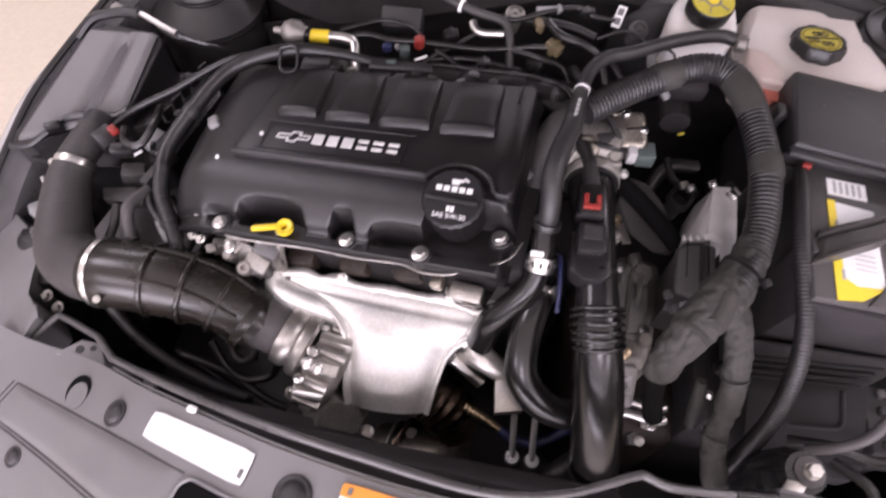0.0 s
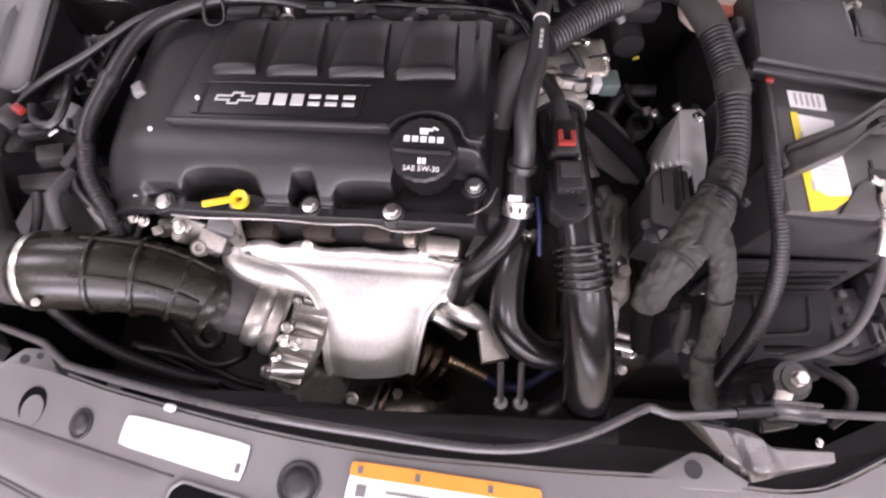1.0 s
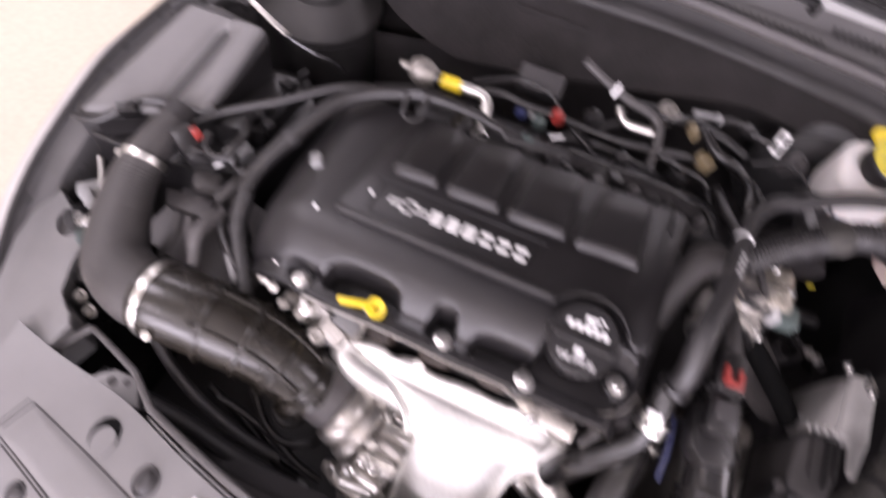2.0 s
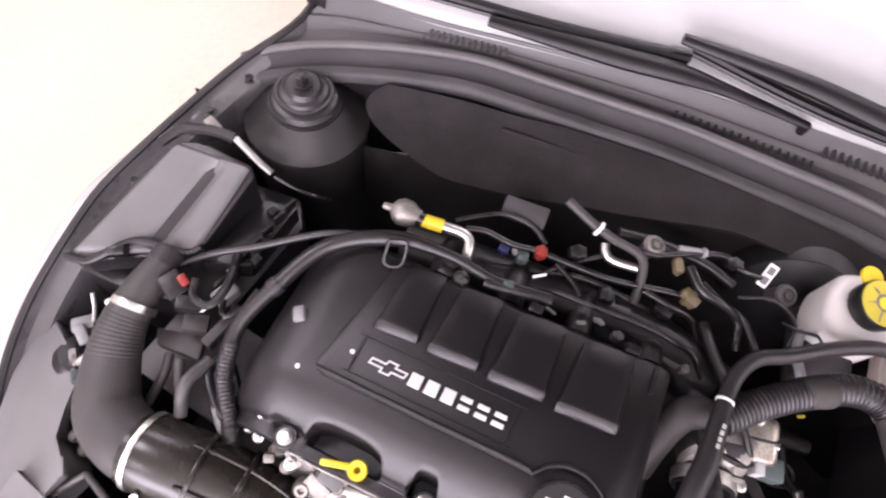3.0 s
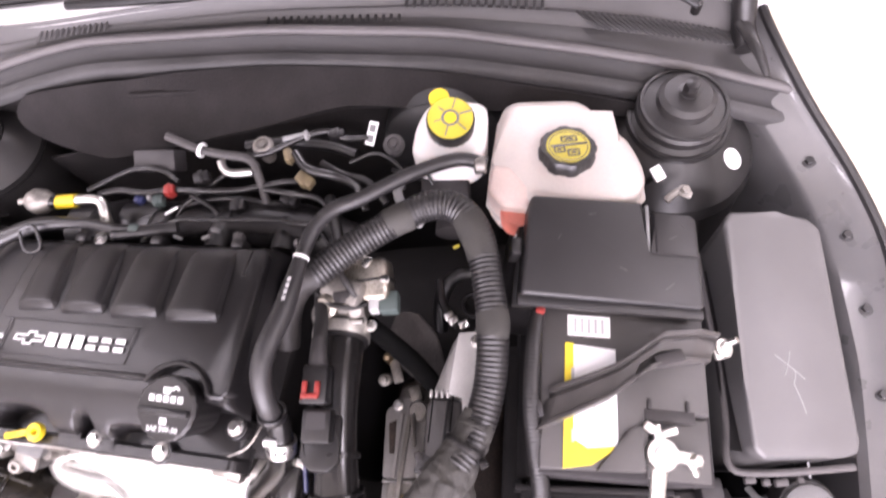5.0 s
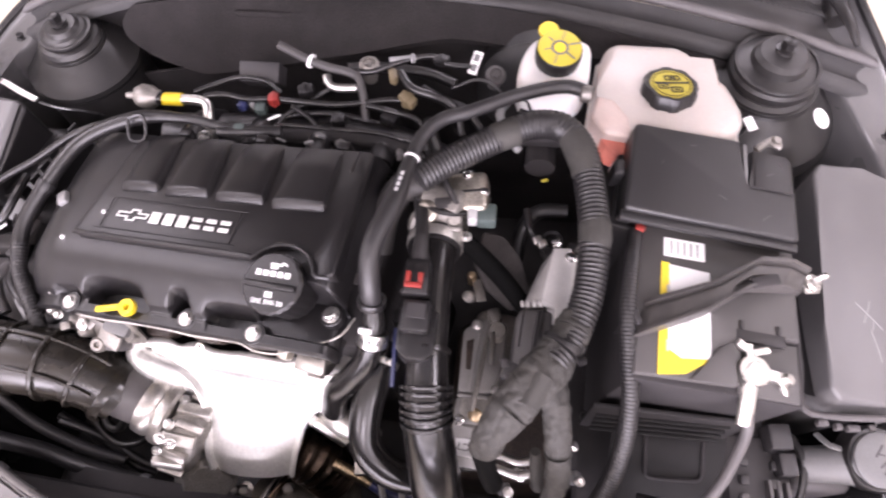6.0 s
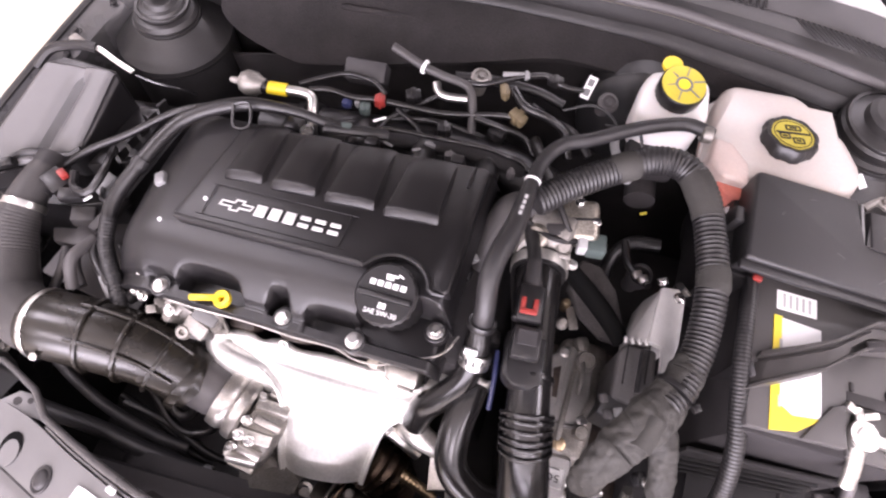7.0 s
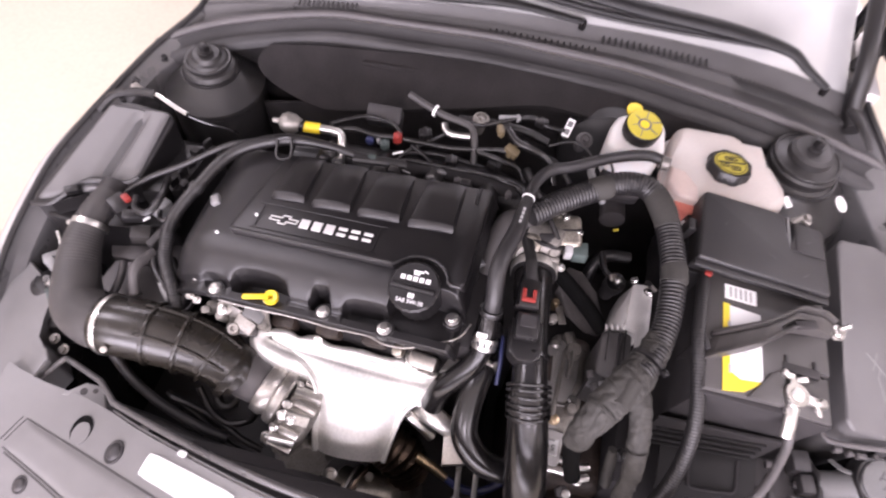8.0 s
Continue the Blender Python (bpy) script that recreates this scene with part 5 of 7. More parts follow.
    ([(0.09, 0.345, 0.86), (0.12, 0.33, 0.858), (0.15, 0.325, 0.85), (0.175, 0.30, 0.84)], 0.005, RUBBER),
    ([(-0.02, 0.375, 0.85), (0.03, 0.38, 0.852), (0.09, 0.375, 0.855), (0.13, 0.365, 0.85)], 0.007, RUBBER),
]
for pts, r, m in REARHOSES:
    cable("engine_hose", pts, r, m, "black rubber hose behind the cam cover", "hose", "hoses behind the engine")
cable("vacuum_pipe", [(-0.036, 0.337, 0.874), (-0.032, 0.327, 0.871), (-0.021, 0.3215, 0.870), (0.008, 0.323, 0.872)], 0.0056, ALUCLAMP, "short bright metal vacuum pipe", "pipe")
clip = thing("hose_clip", (-0.052, 0.338, 0.885), "white plastic clip round a rear hose", "clip")
part("clip", ring((-0.052, 0.339, 0.896), (0.95, -0.25, -0.15), 0.0066, 0.0040, 0.0022), PAPER, clip)
for nm, at, size, rot, m, lab in (
    ("plug", (-0.102, 0.300, 0.860), (0.014, 0.013, 0.014), (0, 0, 10), RED, "small red electrical plug behind the engine"),
    ("plug", (-0.144, 0.289, 0.854), (0.013, 0.010, 0.010), (0, 0, -5), BLUE, "dark blue electrical plug behind the engine"),
    ("plug", (-0.131, 0.292, 0.855), (0.007, 0.009, 0.008), (0, 0, 20), CONNGREY, "pale grey plug end behind the engine"),
    ("plug", (-0.120, 0.290, 0.850), (0.014, 0.014, 0.014), (0, 0, 10), GREENISH, "dull green sensor plug behind the engine"),
    ("plug", (0.076, 0.315, 0.868), (0.023, 0.014, 0.015), (0, 8, -28), TAN, "tan plastic check valve behind the engine"),
    ("plug", (0.052, 0.345, 0.876), (0.011, 0.018, 0.012), (0, 0, 20), TAN, "tan plastic elbow behind the engine"),
    ("plug", (-0.137, 0.352, 0.846), (0.056, 0.028, 0.034), (30, 0, 3), DARKGREY, "grey plastic heater pipe cover"),
    ("plug", (-0.062, 0.318, 0.862), (0.020, 0.014, 0.015), (10, 0, 20), PLASTIC, "black plastic sensor behind the engine"),
    ("plug", (-0.012, 0.285, 0.850), (0.018, 0.015, 0.016), (0, 0, 10), PLASTIC, "black plastic injector plug"),
    ("plug", (0.055, 0.295, 0.852), (0.022, 0.015, 0.016), (0, 0, -20), PLASTIC, "black plastic sensor plug"),
    ("plug", (0.008, 0.234, 0.868), (0.013, 0.009, 0.014), (0, 0, 5), LEAD, "dull grey harness tab"),
    ("plug", (-0.094, 0.272, 0.859), (0.018, 0.0035, 0.003), (0, 0, 35), PAPER, "small white cable tie end"),
    ("plug", (-0.070, 0.232, 0.868), (0.014, 0.004, 0.004), (0, 0, -18), FILLER, "small pale clip behind the cam cover"),
    ("plug", (-0.034, 0.233, 0.868), (0.012, 0.005, 0.005), (0, 0, 25), CONNGREY, "small pale clip behind the cam cover"),
    ("plug", (0.112, 0.372, 0.884), (0.020, 0.011, 0.011), (0, 0, 5), PLASTIC, "small black plastic valve body"),
):
    pl = thing(nm, at, lab, "plug")
    part("housing", rbox(size, at, rot, 0.0025), m, pl)
    if size[0] < 0.03 and size[2] > 0.006:
        part("collar", rbox((size[0] * 0.35, size[1] * 1.2, size[2] * 1.15), at, rot, 0.0015), m, pl)
ptag = thing("printed_tag", (0.155, 0.377, 0.878), "small white tag printed with two dark squares", "tag")
TM = pose(0.155, 0.377, 0.880, 30, 0, -15)
part("card", moved(rbox((0.012, 0.030, 0.002), bevel=0.0006, seg=1), TM), PAPER, ptag)
for dy in (-0.0065, 0.0065):
    part("printed_square", moved(rbox((0.0078, 0.0092, 0.0006), (0, dy, 0.0012), bevel=0), TM), INK, ptag)
for at, axis, r, lab, m in (((0.018, 0.356, 0.880), (0.1, -0.1, 1), 0.011, "round plated fitting behind the engine", CASTDARK), ((0.183, 0.366, 0.872), (0.1, -0.35, 0.9), 0.0112, "round dull grey pressure sensor", LEAD), ((0.074, 0.369, 0.886), (1, 0.2, 0), 0.0042, "small pale pipe union", CONNGREY)):
    ft = thing("pipe_fitting", at, lab, "fitting")
    part("body", lathe([(r * 0.8, -0.03), (r, -0.006), (r, 0.004), (r * 0.75, 0.006), (r * 0.7, 0.003), (r * 0.35, 0.003), (r * 0.3, 0.006), (0, 0.006)], at, axis, 24), m, ft)
    part("collar", ring(at, axis, r, 0.004, 0.002), m, ft)
rail = thing("intake_manifold", (-0.05, 0.26, 0.72), "black plastic intake manifold behind the cam cover", "intake manifold")
part("plenum", tube([(-0.26, 0.27, 0.79), (-0.10, 0.275, 0.805), (0.05, 0.272, 0.815), (0.14, 0.24, 0.82)], 0.035, 18, 0.02), PLASTIC, rail)
for i in range(4):
    part("runner", tube([(-0.20 + 0.085 * i, 0.225, 0.845), (-0.20 + 0.085 * i, 0.27, 0.835), (-0.195 + 0.085 * i, 0.30, 0.80)], 0.016, 12), PLASTIC, rail)
part("fuel_rail", tube([(-0.12, 0.252, 0.838), (0.0, 0.262, 0.845), (0.10, 0.25, 0.848)], 0.010, 12), DEEP, rail)

# ---- throttle, charge pipe and coolant hoses ----
thr = thing("throttle_body", (0.15, 0.16, 0.78), "cast aluminium throttle body with a motor housing", "throttle body")
part("bore", lathe([(0.032, -0.03), (0.034, -0.024), (0.030, 0.0), (0.033, 0.012), (0.028, 0.018), (0.0, 0.018)], (0.142, 0.15, 0.848), (-0.05, -0.75, 0.55), 32), CASTDARK, thr)
part("motor_band", rbox((0.064, 0.008, 0.037), (0.168, 0.185, 0.862), (10, -8, 8), 0.006), PLASTIC, thr)
part("motor", rbox((0.062, 0.05, 0.036), (0.168, 0.185, 0.862), (10, -8, 8), 0.008, 3), ALUGRIME, thr)
part("gear_cover", rbox((0.05, 0.03, 0.03), (0.148, 0.17, 0.872), (10, -8, -15), 0.006), CASTDARK, thr)
part("socket", rbox((0.011, 0.022, 0.018), (0.183, 0.160, 0.867), (0, 0, 5), 0.002), PALEINK, thr, "pale grey plug socket")
part("plug", rbox((0.022, 0.024, 0.020), (0.199, 0.162, 0.864), (0, 0, 5), 0.003), GREENISH, thr)
for x, y, z in ((0.128, 0.185, 0.886), (0.172, 0.203, 0.882), (0.192, 0.185, 0.878), (0.178, 0.138, 0.852)):
    part_at("bolt", SMALLBOLT, pose(x, y, z), thr)
part("shaft_boss", lathe([(0.014, -0.02), (0.014, 0.0), (0.010, 0.004), (0.006, 0.004), (0.005, 0.0), (0, 0.0)], (0.130, 0.150, 0.878), (-0.3, -0.5, 0.8), 20), ALUGRIME, thr)
part("shaft_boss", lathe([(0.010, -0.02), (0.010, 0.0), (0.007, 0.003), (0, 0.003)], (0.163, 0.148, 0.872), (0.2, -0.5, 0.8), 18), CASTDARK, thr)
part("stay", rbox((0.045, 0.006, 0.012), (0.150, 0.138, 0.866), (30, 0, 4), 0.002), CASTDARK, thr)
part("lead", tube([(0.135, 0.205, 0.895), (0.15, 0.18, 0.895), (0.165, 0.16, 0.885)], 0.004, 8), RUBBER, thr)
part("lead", tube([(0.118, 0.165, 0.878), (0.14, 0.150, 0.884), (0.162, 0.150, 0.880), (0.175, 0.158, 0.872)], 0.0032, 8), RUBBER, thr)
part("pocket", rbox((0.022, 0.014, 0.006), (0.150, 0.160, 0.884), (12, -8, 10), 0.002), VOID, thr)

boot = thing("breather_elbow", (0.1, 0.16, 0.80), "dark grey rubber breather elbow beside the throttle body", "hose")
part("elbow", tube([(0.078, 0.115, 0.83, 0.014), (0.082, 0.15, 0.86, 0.016), (0.095, 0.178, 0.873, 0.018), (0.118, 0.188, 0.872, 0.018), (0.135, 0.182, 0.86, 0.016)], 0.016, 18, 0.005), ELBOW, boot)
chp = thing("charge_pipe", (0.165, -0.05, 0.50), "thick black plastic charge air pipe with a bellows section", "pipe")
CP = [(0.143, 0.135, 0.842, 0.027), (0.146, 0.09, 0.848, 0.026), (0.152, 0.04, 0.85, 0.0225), (0.159, -0.015, 0.846, 0.0225), (0.166, -0.061, 0.832, 0.025), (0.176, -0.100, 0.80, 0.0275), (0.187, -0.137, 0.757, 0.028), (0.197, -0.165, 0.70, 0.028), (0.20, -0.178, 0.60, 0.028)]
part("pipe", tube(CP, 0.03, 30, 0.004), HOSE, chp)
part("lower_hose", tube([(0.197, -0.166, 0.695, 0.029), (0.199, -0.172, 0.665, 0.036), (0.20, -0.180, 0.62, 0.046), (0.20, -0.185, 0.56, 0.050)], 0.04, 28, 0.006), RUBBER, chp, "flared black rubber lower hose")
cpath, _ = smooth_path([p[:3] for p in CP], 0.002)
for i in range(6):
    n = int(np.argmin(np.abs(cpath[:, 1] + 0.039 + 0.0066 * i)))
    part("bellows_ring", ring(tuple(cpath[n]), tuple(cpath[n + 1] - cpath[n - 1]), 0.0242, 0.0042, 0.0042), HOSE, chp)
part("cuff", ring((0.143, 0.128, 0.843), (0.06, -1, 0.12), 0.0275, 0.02, 0.004), RUBBER, chp)
part("cuff_clamp", ring((0.143, 0.128, 0.843), (0.06, -1, 0.12), 0.0315, 0.013, 0.0015), ALUDULL, chp)
part("collar", ring((0.157, -0.004, 0.847), (0.12, -1, -0.05), 0.0228, 0.006, 0.003), HOSE, chp)
map_s = thing("pressure_sensor", (0.137, 0.045, 0.87), "black pressure sensor plug with a red lock on the charge pipe", "sensor")
part("plug", rbox((0.027, 0.040, 0.022), (0.138, 0.062, 0.889), (8, 0, 3), 0.004), PLASTIC, map_s)
part("plug_rib", rbox((0.0305, 0.006, 0.016), (0.138, 0.046, 0.886), (8, 0, 3), 0.002), PLASTIC, map_s)
part("lock", joined(rbox((0.018, 0.005, 0.006), (0.137, 0.048, 0.904), (8, 0, 3), 0.001), rbox((0.005, 0.013, 0.006), (0.1305, 0.056, 0.904), (8, 0, 3), 0.001), rbox((0.005, 0.013, 0.006), (0.1435, 0.056, 0.904), (8, 0, 3), 0.001)), RED, map_s, "red plastic lock")
part("base", rbox((0.030, 0.034, 0.018), (0.143, 0.022, 0.880), (6, 0, 3), 0.003), PLASTIC, map_s)
part("base_label", rbox((0.020, 0.016, 0.001), (0.143, 0.026, 0.8895), (6, 0, 3), 0.0003, 1), DARKGREY, map_s)
for dx in (-0.009, -0.003, 0.003, 0.009):
    part("base_slot", rbox((0.003, 0.005, 0.004), (0.143 + dx, 0.0065, 0.882), (6, 0, 3), 0.0006, 1), VOID, map_s)
part("foot_ring", ring((0.146, 0.004, 0.872), (0.05, -0.1, 1), 0.017, 0.003, 0.002), PLASTIC, map_s)
part("boot", tube([(0.137, 0.080, 0.890, 0.011), (0.135, 0.094, 0.893, 0.009), (0.133, 0.110, 0.892, 0.0075)], 0.009, 12), DARKGREY, map_s)
part("foot", prism([(0.122 + 0.0, 0.036), (0.126, -0.012), (0.138, -0.022), (0.158, -0.022), (0.168, -0.012), (0.165, 0.036)], 0.85, 0.873, 0.004), PLASTIC, map_s)
part("lead", tube([(0.137, 0.08, 0.888), (0.134, 0.11, 0.89), (0.128, 0.14, 0.88), (0.12, 0.17, 0.87)], 0.008, 10), LOOM, map_s)

hose2 = thing("coolant_hose", (0.09, -0.03, 0.70), "black rubber coolant hose with a white-marked clamp", "hose")
part("hose", tube([(0.094, 0.032, 0.868, 0.012), (0.096, 0.008, 0.85, 0.0135), (0.090, -0.015, 0.825, 0.0145), (0.072, -0.033, 0.80, 0.0155), (0.054, -0.046, 0.775, 0.0165), (0.045, -0.058, 0.735, 0.0165)], 0.015, 18, 0.005), HOSE, hose2)
part("clamp", ring((0.096, 0.003, 0.846), (0.05, 0.7, 0.6), 0.0135, 0.016, 0.0028), ALUCLAMP, hose2, "white spring clamp")
for k in range(5):
    a = math.radians(30 + 30 * k)
    part("clamp_slot", rbox((0.0035, 0.007, 0.002), (0.096 + 0.0165 * math.cos(a), 0.003 - 0.0105 * math.sin(a), 0.846 + 0.0125 * math.sin(a)), (45, 90 - 30 - 30 * k, 0), 0.0005, 1), DARKGREY, hose2)
part("clamp_ear", rbox((0.014, 0.006, 0.008), (0.090, 0.004, 0.864), (30, 0, 0), 0.001), PAPER, hose2)
hose3 = thing("radiator_hose", (0.11, -0.08, 0.66), "black rubber hose curving under the charge pipe", "hose")
part("hose", tube([(0.108, 0.012, 0.80, 0.015), (0.101, -0.024, 0.80, 0.017), (0.094, -0.062, 0.785, 0.0185), (0.098, -0.098, 0.765, 0.0185), (0.122, -0.118, 0.745, 0.0185), (0.15, -0.122, 0.73, 0.018), (0.19, -0.115, 0.72, 0.018)], 0.018, 20, 0.005), HOSE, hose3)
hose_clamp((0.104, -0.010, 0.801), (0.18, 1, 0.05), 0.0168, (0.116, -0.012, 0.816), hose3, 0.007)
vp = thing("reservoir_pipe", (0.15, 0.2, 0.85), "black plastic coolant vent pipe with a white ring", "pipe")
VP = [(0.302, 0.314, 0.914), (0.27, 0.318, 0.918), (0.22, 0.296, 0.922), (0.165, 0.262, 0.924), (0.137, 0.247, 0.925), (0.119, 0.222, 0.926), (0.111, 0.188, 0.926), (0.104, 0.13, 0.93), (0.094, 0.088, 0.932), (0.091, 0.062, 0.925), (0.094, 0.038, 0.905), (0.095, 0.028, 0.88)]
part("pipe", tube([(*p, 0.0082) if i < 7 else (*p, 0.011) for i, p in enumerate(VP)], 0.009, 16, 0.005), BLACKBOX, vp)
part("white_ring", ring((0.111, 0.188, 0.926), (0.15, 1, 0), 0.0080, 0.0030, 0.0008), PAPER, vp)
for k in range(4):
    part("printed_mark", rbox((0.0035, 0.0045, 0.001), (0.1055 + 0.0008 * k, 0.138 + 0.0068 * k, 0.9405), (0, 0, -6), 0), PALEINK, vp)
part("end_nut", lathe([(0.008, -0.012), (0.0105, -0.010), (0.0105, 0.0), (0.008, 0.002)], (0.300, 0.314, 0.914), (1, 0.05, 0), 12), CASTDARK, vp)
part("end_clip", ring((0.0945, 0.03, 0.885), (0.05, 0.5, 0.9), 0.012, 0.008, 0.003), PLASTIC, vp)
cable("purge_hose", [(0.105, 0.30, 0.85), (0.12, 0.262, 0.86), (0.135, 0.225, 0.875)], 0.007, RUBBER, "short black purge hose", "hose")
cable("wire_lead", [(0.205, 0.325, 0.875), (0.197, 0.295, 0.885), (0.208, 0.272, 0.88), (0.225, 0.262, 0.86)], 0.0055, CONNGREY, "short pale grey wire lead")
cable("blue_wire", [(0.118, 0.02, 0.84), (0.121, -0.01, 0.835), (0.123, -0.04, 0.82)], 0.0028, BLUE, "thin blue wire beside the charge pipe")

# ---- large convoluted loom ----
loom = thing("wiring_loom", (0.27, 0.1, 0.80), "thick grey-black convoluted wiring loom with a taped fork", "wiring loom")
K = [(0.120, 0.176, 0.905), (0.160, 0.212, 0.906), (0.205, 0.242, 0.91), (0.240, 0.258, 0.917), (0.272, 0.255, 0.92), (0.296, 0.228, 0.917), (0.309, 0.18, 0.912), (0.317, 0.127, 0.906), (0.316, 0.07, 0.892), (0.303, 0.02, 0.885), (0.288, -0.006, 0.884)]
part("sleeve", tube(K, 0.0172, 18, 0.0010, rib=bellows(0.0052, 0.075)), LOOM, loom)
for a, b in (((0.196, 0.238, 0.909), (0.222, 0.250, 0.913)), ((0.282, 0.248, 0.919), (0.304, 0.20, 0.914)), ((0.314, 0.145, 0.908), (0.317, 0.118, 0.905))):
    part("tape_wrap", tube([(*a, 0.0166), (*(Vector(a) * 0.75 + Vector(b) * 0.25 + Vector((0.0015, 0.0008, 0.0008))), 0.0174), (*(Vector(a) * 0.25 + Vector(b) * 0.75 + Vector((0.0015, 0.0008, 0.0008))), 0.0174), (*b, 0.0166)], 0.017, 20, 0.003, lump=0.001), TAPE, loom, "grey cloth tape")
def crumple(s, t):
    return 1 + 0.018 * math.sin(s * 83 + 1) * math.sin(s * 47)
fork = part("taped_fork", tube([(0.308, 0.044, 0.889, 0.0172), (0.300, 0.020, 0.887, 0.0190), (0.290, 0.002, 0.885, 0.0215), (0.276, -0.024, 0.880, 0.0240), (0.258, -0.047, 0.872, 0.0225), (0.243, -0.068, 0.857, 0.0200), (0.233, -0.083, 0.838, 0.0175), (0.228, -0.092, 0.822, 0.0145)], 0.02, 84, 0.0012, rib=crumple, flat=0.78, lump=0.0030, crease=0.0010), TAPE, loom, "grey cloth-taped branch")
# near-black stub puts the shade of the sleeve's open end into colour
part("fork_end", tube([(0.229, -0.090, 0.824, 0.0125), (0.236, -0.104, 0.79, 0.011), (0.246, -0.116, 0.76, 0.011)], 0.012, 16), HOLEBLACK, loom)
part("taped_branch", tube([(0.284, -0.018, 0.876, 0.0185), (0.296, -0.050, 0.866, 0.0155), (0.304, -0.078, 0.842, 0.0135), (0.310, -0.105, 0.80, 0.0132), (0.309, -0.130, 0.768, 0.0128), (0.318, -0.156, 0.742, 0.0135), (0.332, -0.182, 0.715, 0.0130)], 0.012, 60, 0.0012, rib=crumple, flat=0.85, lump=0.0024, crease=0.0008), TAPE, loom, "grey cloth-taped branch")
part("taped_tail", tube([(0.285, -0.080, 0.80, 0.006), (0.291, -0.096, 0.765, 0.008), (0.296, -0.108, 0.735, 0.007)], 0.008, 14, 0.004, lump=0.002), TAPE, loom)
part("fork_flap", sheet(lambda u, v: (0.266 + 0.024 * u - 0.012 * v, -0.020 - 0.030 * v - 0.008 * u, 0.9025 - 0.008 * v - 0.010 * (u - 0.5) ** 2 * 4), 6, 6, 0.0012), TAPE, loom, "loose end of cloth tape")
for a, b, r in (((0.304, 0.030, 0.888), (0.35, 1, 0.0), 0.0182), ((0.252, -0.056, 0.866), (0.6, 0.75, 0.35), 0.0200), ((0.305, -0.083, 0.835), (-0.2, 0.5, 0.8), 0.0136), ((0.309, -0.126, 0.773), (0.1, 0.5, 0.85), 0.0132)):
    part("tape_edge", ring(a, b, r, 0.003, 0.0006), TAPE, loom)
part("cable_tie", ring((0.295, 0.011, 0.886), (0.5, 0.85, 0.1), 0.0205, 0.005, 0.0014), PLASTIC, loom)
part("cable_tie", rbox((0.008, 0.008, 0.006), (0.314, -0.004, 0.895), (0, 0, 30), 0.001), PLASTIC, loom)
loom2 = thing("battery_loom", (0.36, 0.03, 0.75), "black convoluted cable sleeve running down beside the battery", "wiring loom")
J = [(0.362, 0.150, 0.892), (0.359, 0.115, 0.895), (0.358, 0.06, 0.888), (0.363, 0.02, 0.874), (0.370, -0.020, 0.855), (0.372, -0.060, 0.825), (0.366, -0.100, 0.78), (0.352, -0.13, 0.73), (0.34, -0.145, 0.69)]
part("sleeve", tube([(*p, 0.008 + 0.0004 * i) for i, p in enumerate(J)], 0.01, 14, 0.0008, rib=bellows(0.0040, 0.06)), LOOM, loom2)
part("red_end", rbox((0.010, 0.007, 0.006), (0.365, 0.150, 0.900), (0, 0, -10), 0.002), RED, loom2, "red terminal cover tip")

# ---- control module, gearbox ----
ecu = thing("control_module", (0.275, 0.08, 0.72), "finned grey metal engine control module with black plugs", "control module")
def hull(points):
    bm = bmesh.new()
    for p in points:
        bm.verts.new(p)
    bmesh.ops.convex_hull(bm, input=bm.verts)
    bmesh.ops.bevel(bm, geom=bm.edges, offset=0.0012, segments=1, affect="EDGES")
    return bm
def module_z(x, y):
    return 0.861 + 0.05 * (y - 0.10) - 0.06 * (x - 0.285)
part("case", hull([(0.279, 0.131, 0.859), (0.272, 0.067, 0.856), (0.254, 0.071, 0.838), (0.255, 0.069, 0.80), (0.270, 0.128, 0.828), (0.300, 0.133, 0.858), (0.302, 0.070, 0.854), (0.300, 0.070, 0.78), (0.300, 0.130, 0.78), (0.270, 0.128, 0.78)]), CASTGREY, ecu, "grey cast aluminium case")
part("plate", prism([(0.279, 0.132), (0.298, 0.135), (0.306, 0.121), (0.304, 0.070), (0.294, 0.030), (0.288, 0.031), (0.288, 0.064), (0.272, 0.066)], 0.85, 0.865, 0.0012, top=module_z), PLATE, ecu, "pale aluminium face")
for i in range(4):
    part("fin", rbox((0.0028, 0.008, 0.004), (0.252 + 0.0065 * i, 0.068 - 0.0005 * i, 0.843 + 0.0042 * i), (0, -36, 6), 0.001, 1), PLATE, ecu)
part_at("bolt", SMALLBOLT, pose(0.299, 0.124, module_z(0.299, 0.124), 0, 4, 0), ecu)
part("corner_stud", lathe([(0.005, -0.01), (0.005, 0.002), (0, 0.003)], (0.300, 0.141, 0.856), (0, 0, 1), 14), PLASTIC, ecu)
part("lock_tab", rbox((0.014, 0.004, 0.008), (0.308, 0.140, 0.850), (0, 20, -30), 0.001), CASTDARK, ecu)
part("plug", prism([(0.246, 0.004), (0.247, 0.056), (0.254, 0.065), (0.286, 0.062), (0.287, 0.03), (0.283, 0.0)], 0.76, 0.85, 0.005, 3, top=lambda x, y: 0.850 - 0.5 * max(0.0, 0.268 - x) - 0.30 * max(0.0, 0.05 - y)), ELBOW, ecu, "dark grey plug cover")
part("plug_lever", rbox((0.004, 0.05, 0.008), (0.270, 0.036, 0.8475), (0, 6, -3), 0.0015), BLACKBOX, ecu)
part("plug_foot", prism([(0.236, -0.012), (0.244, 0.010), (0.282, 0.006), (0.272, -0.020)], 0.77, 0.826, 0.003, top=lambda x, y: 0.824 + 0.3 * (y - 0.0)), BLACKBOX, ecu)
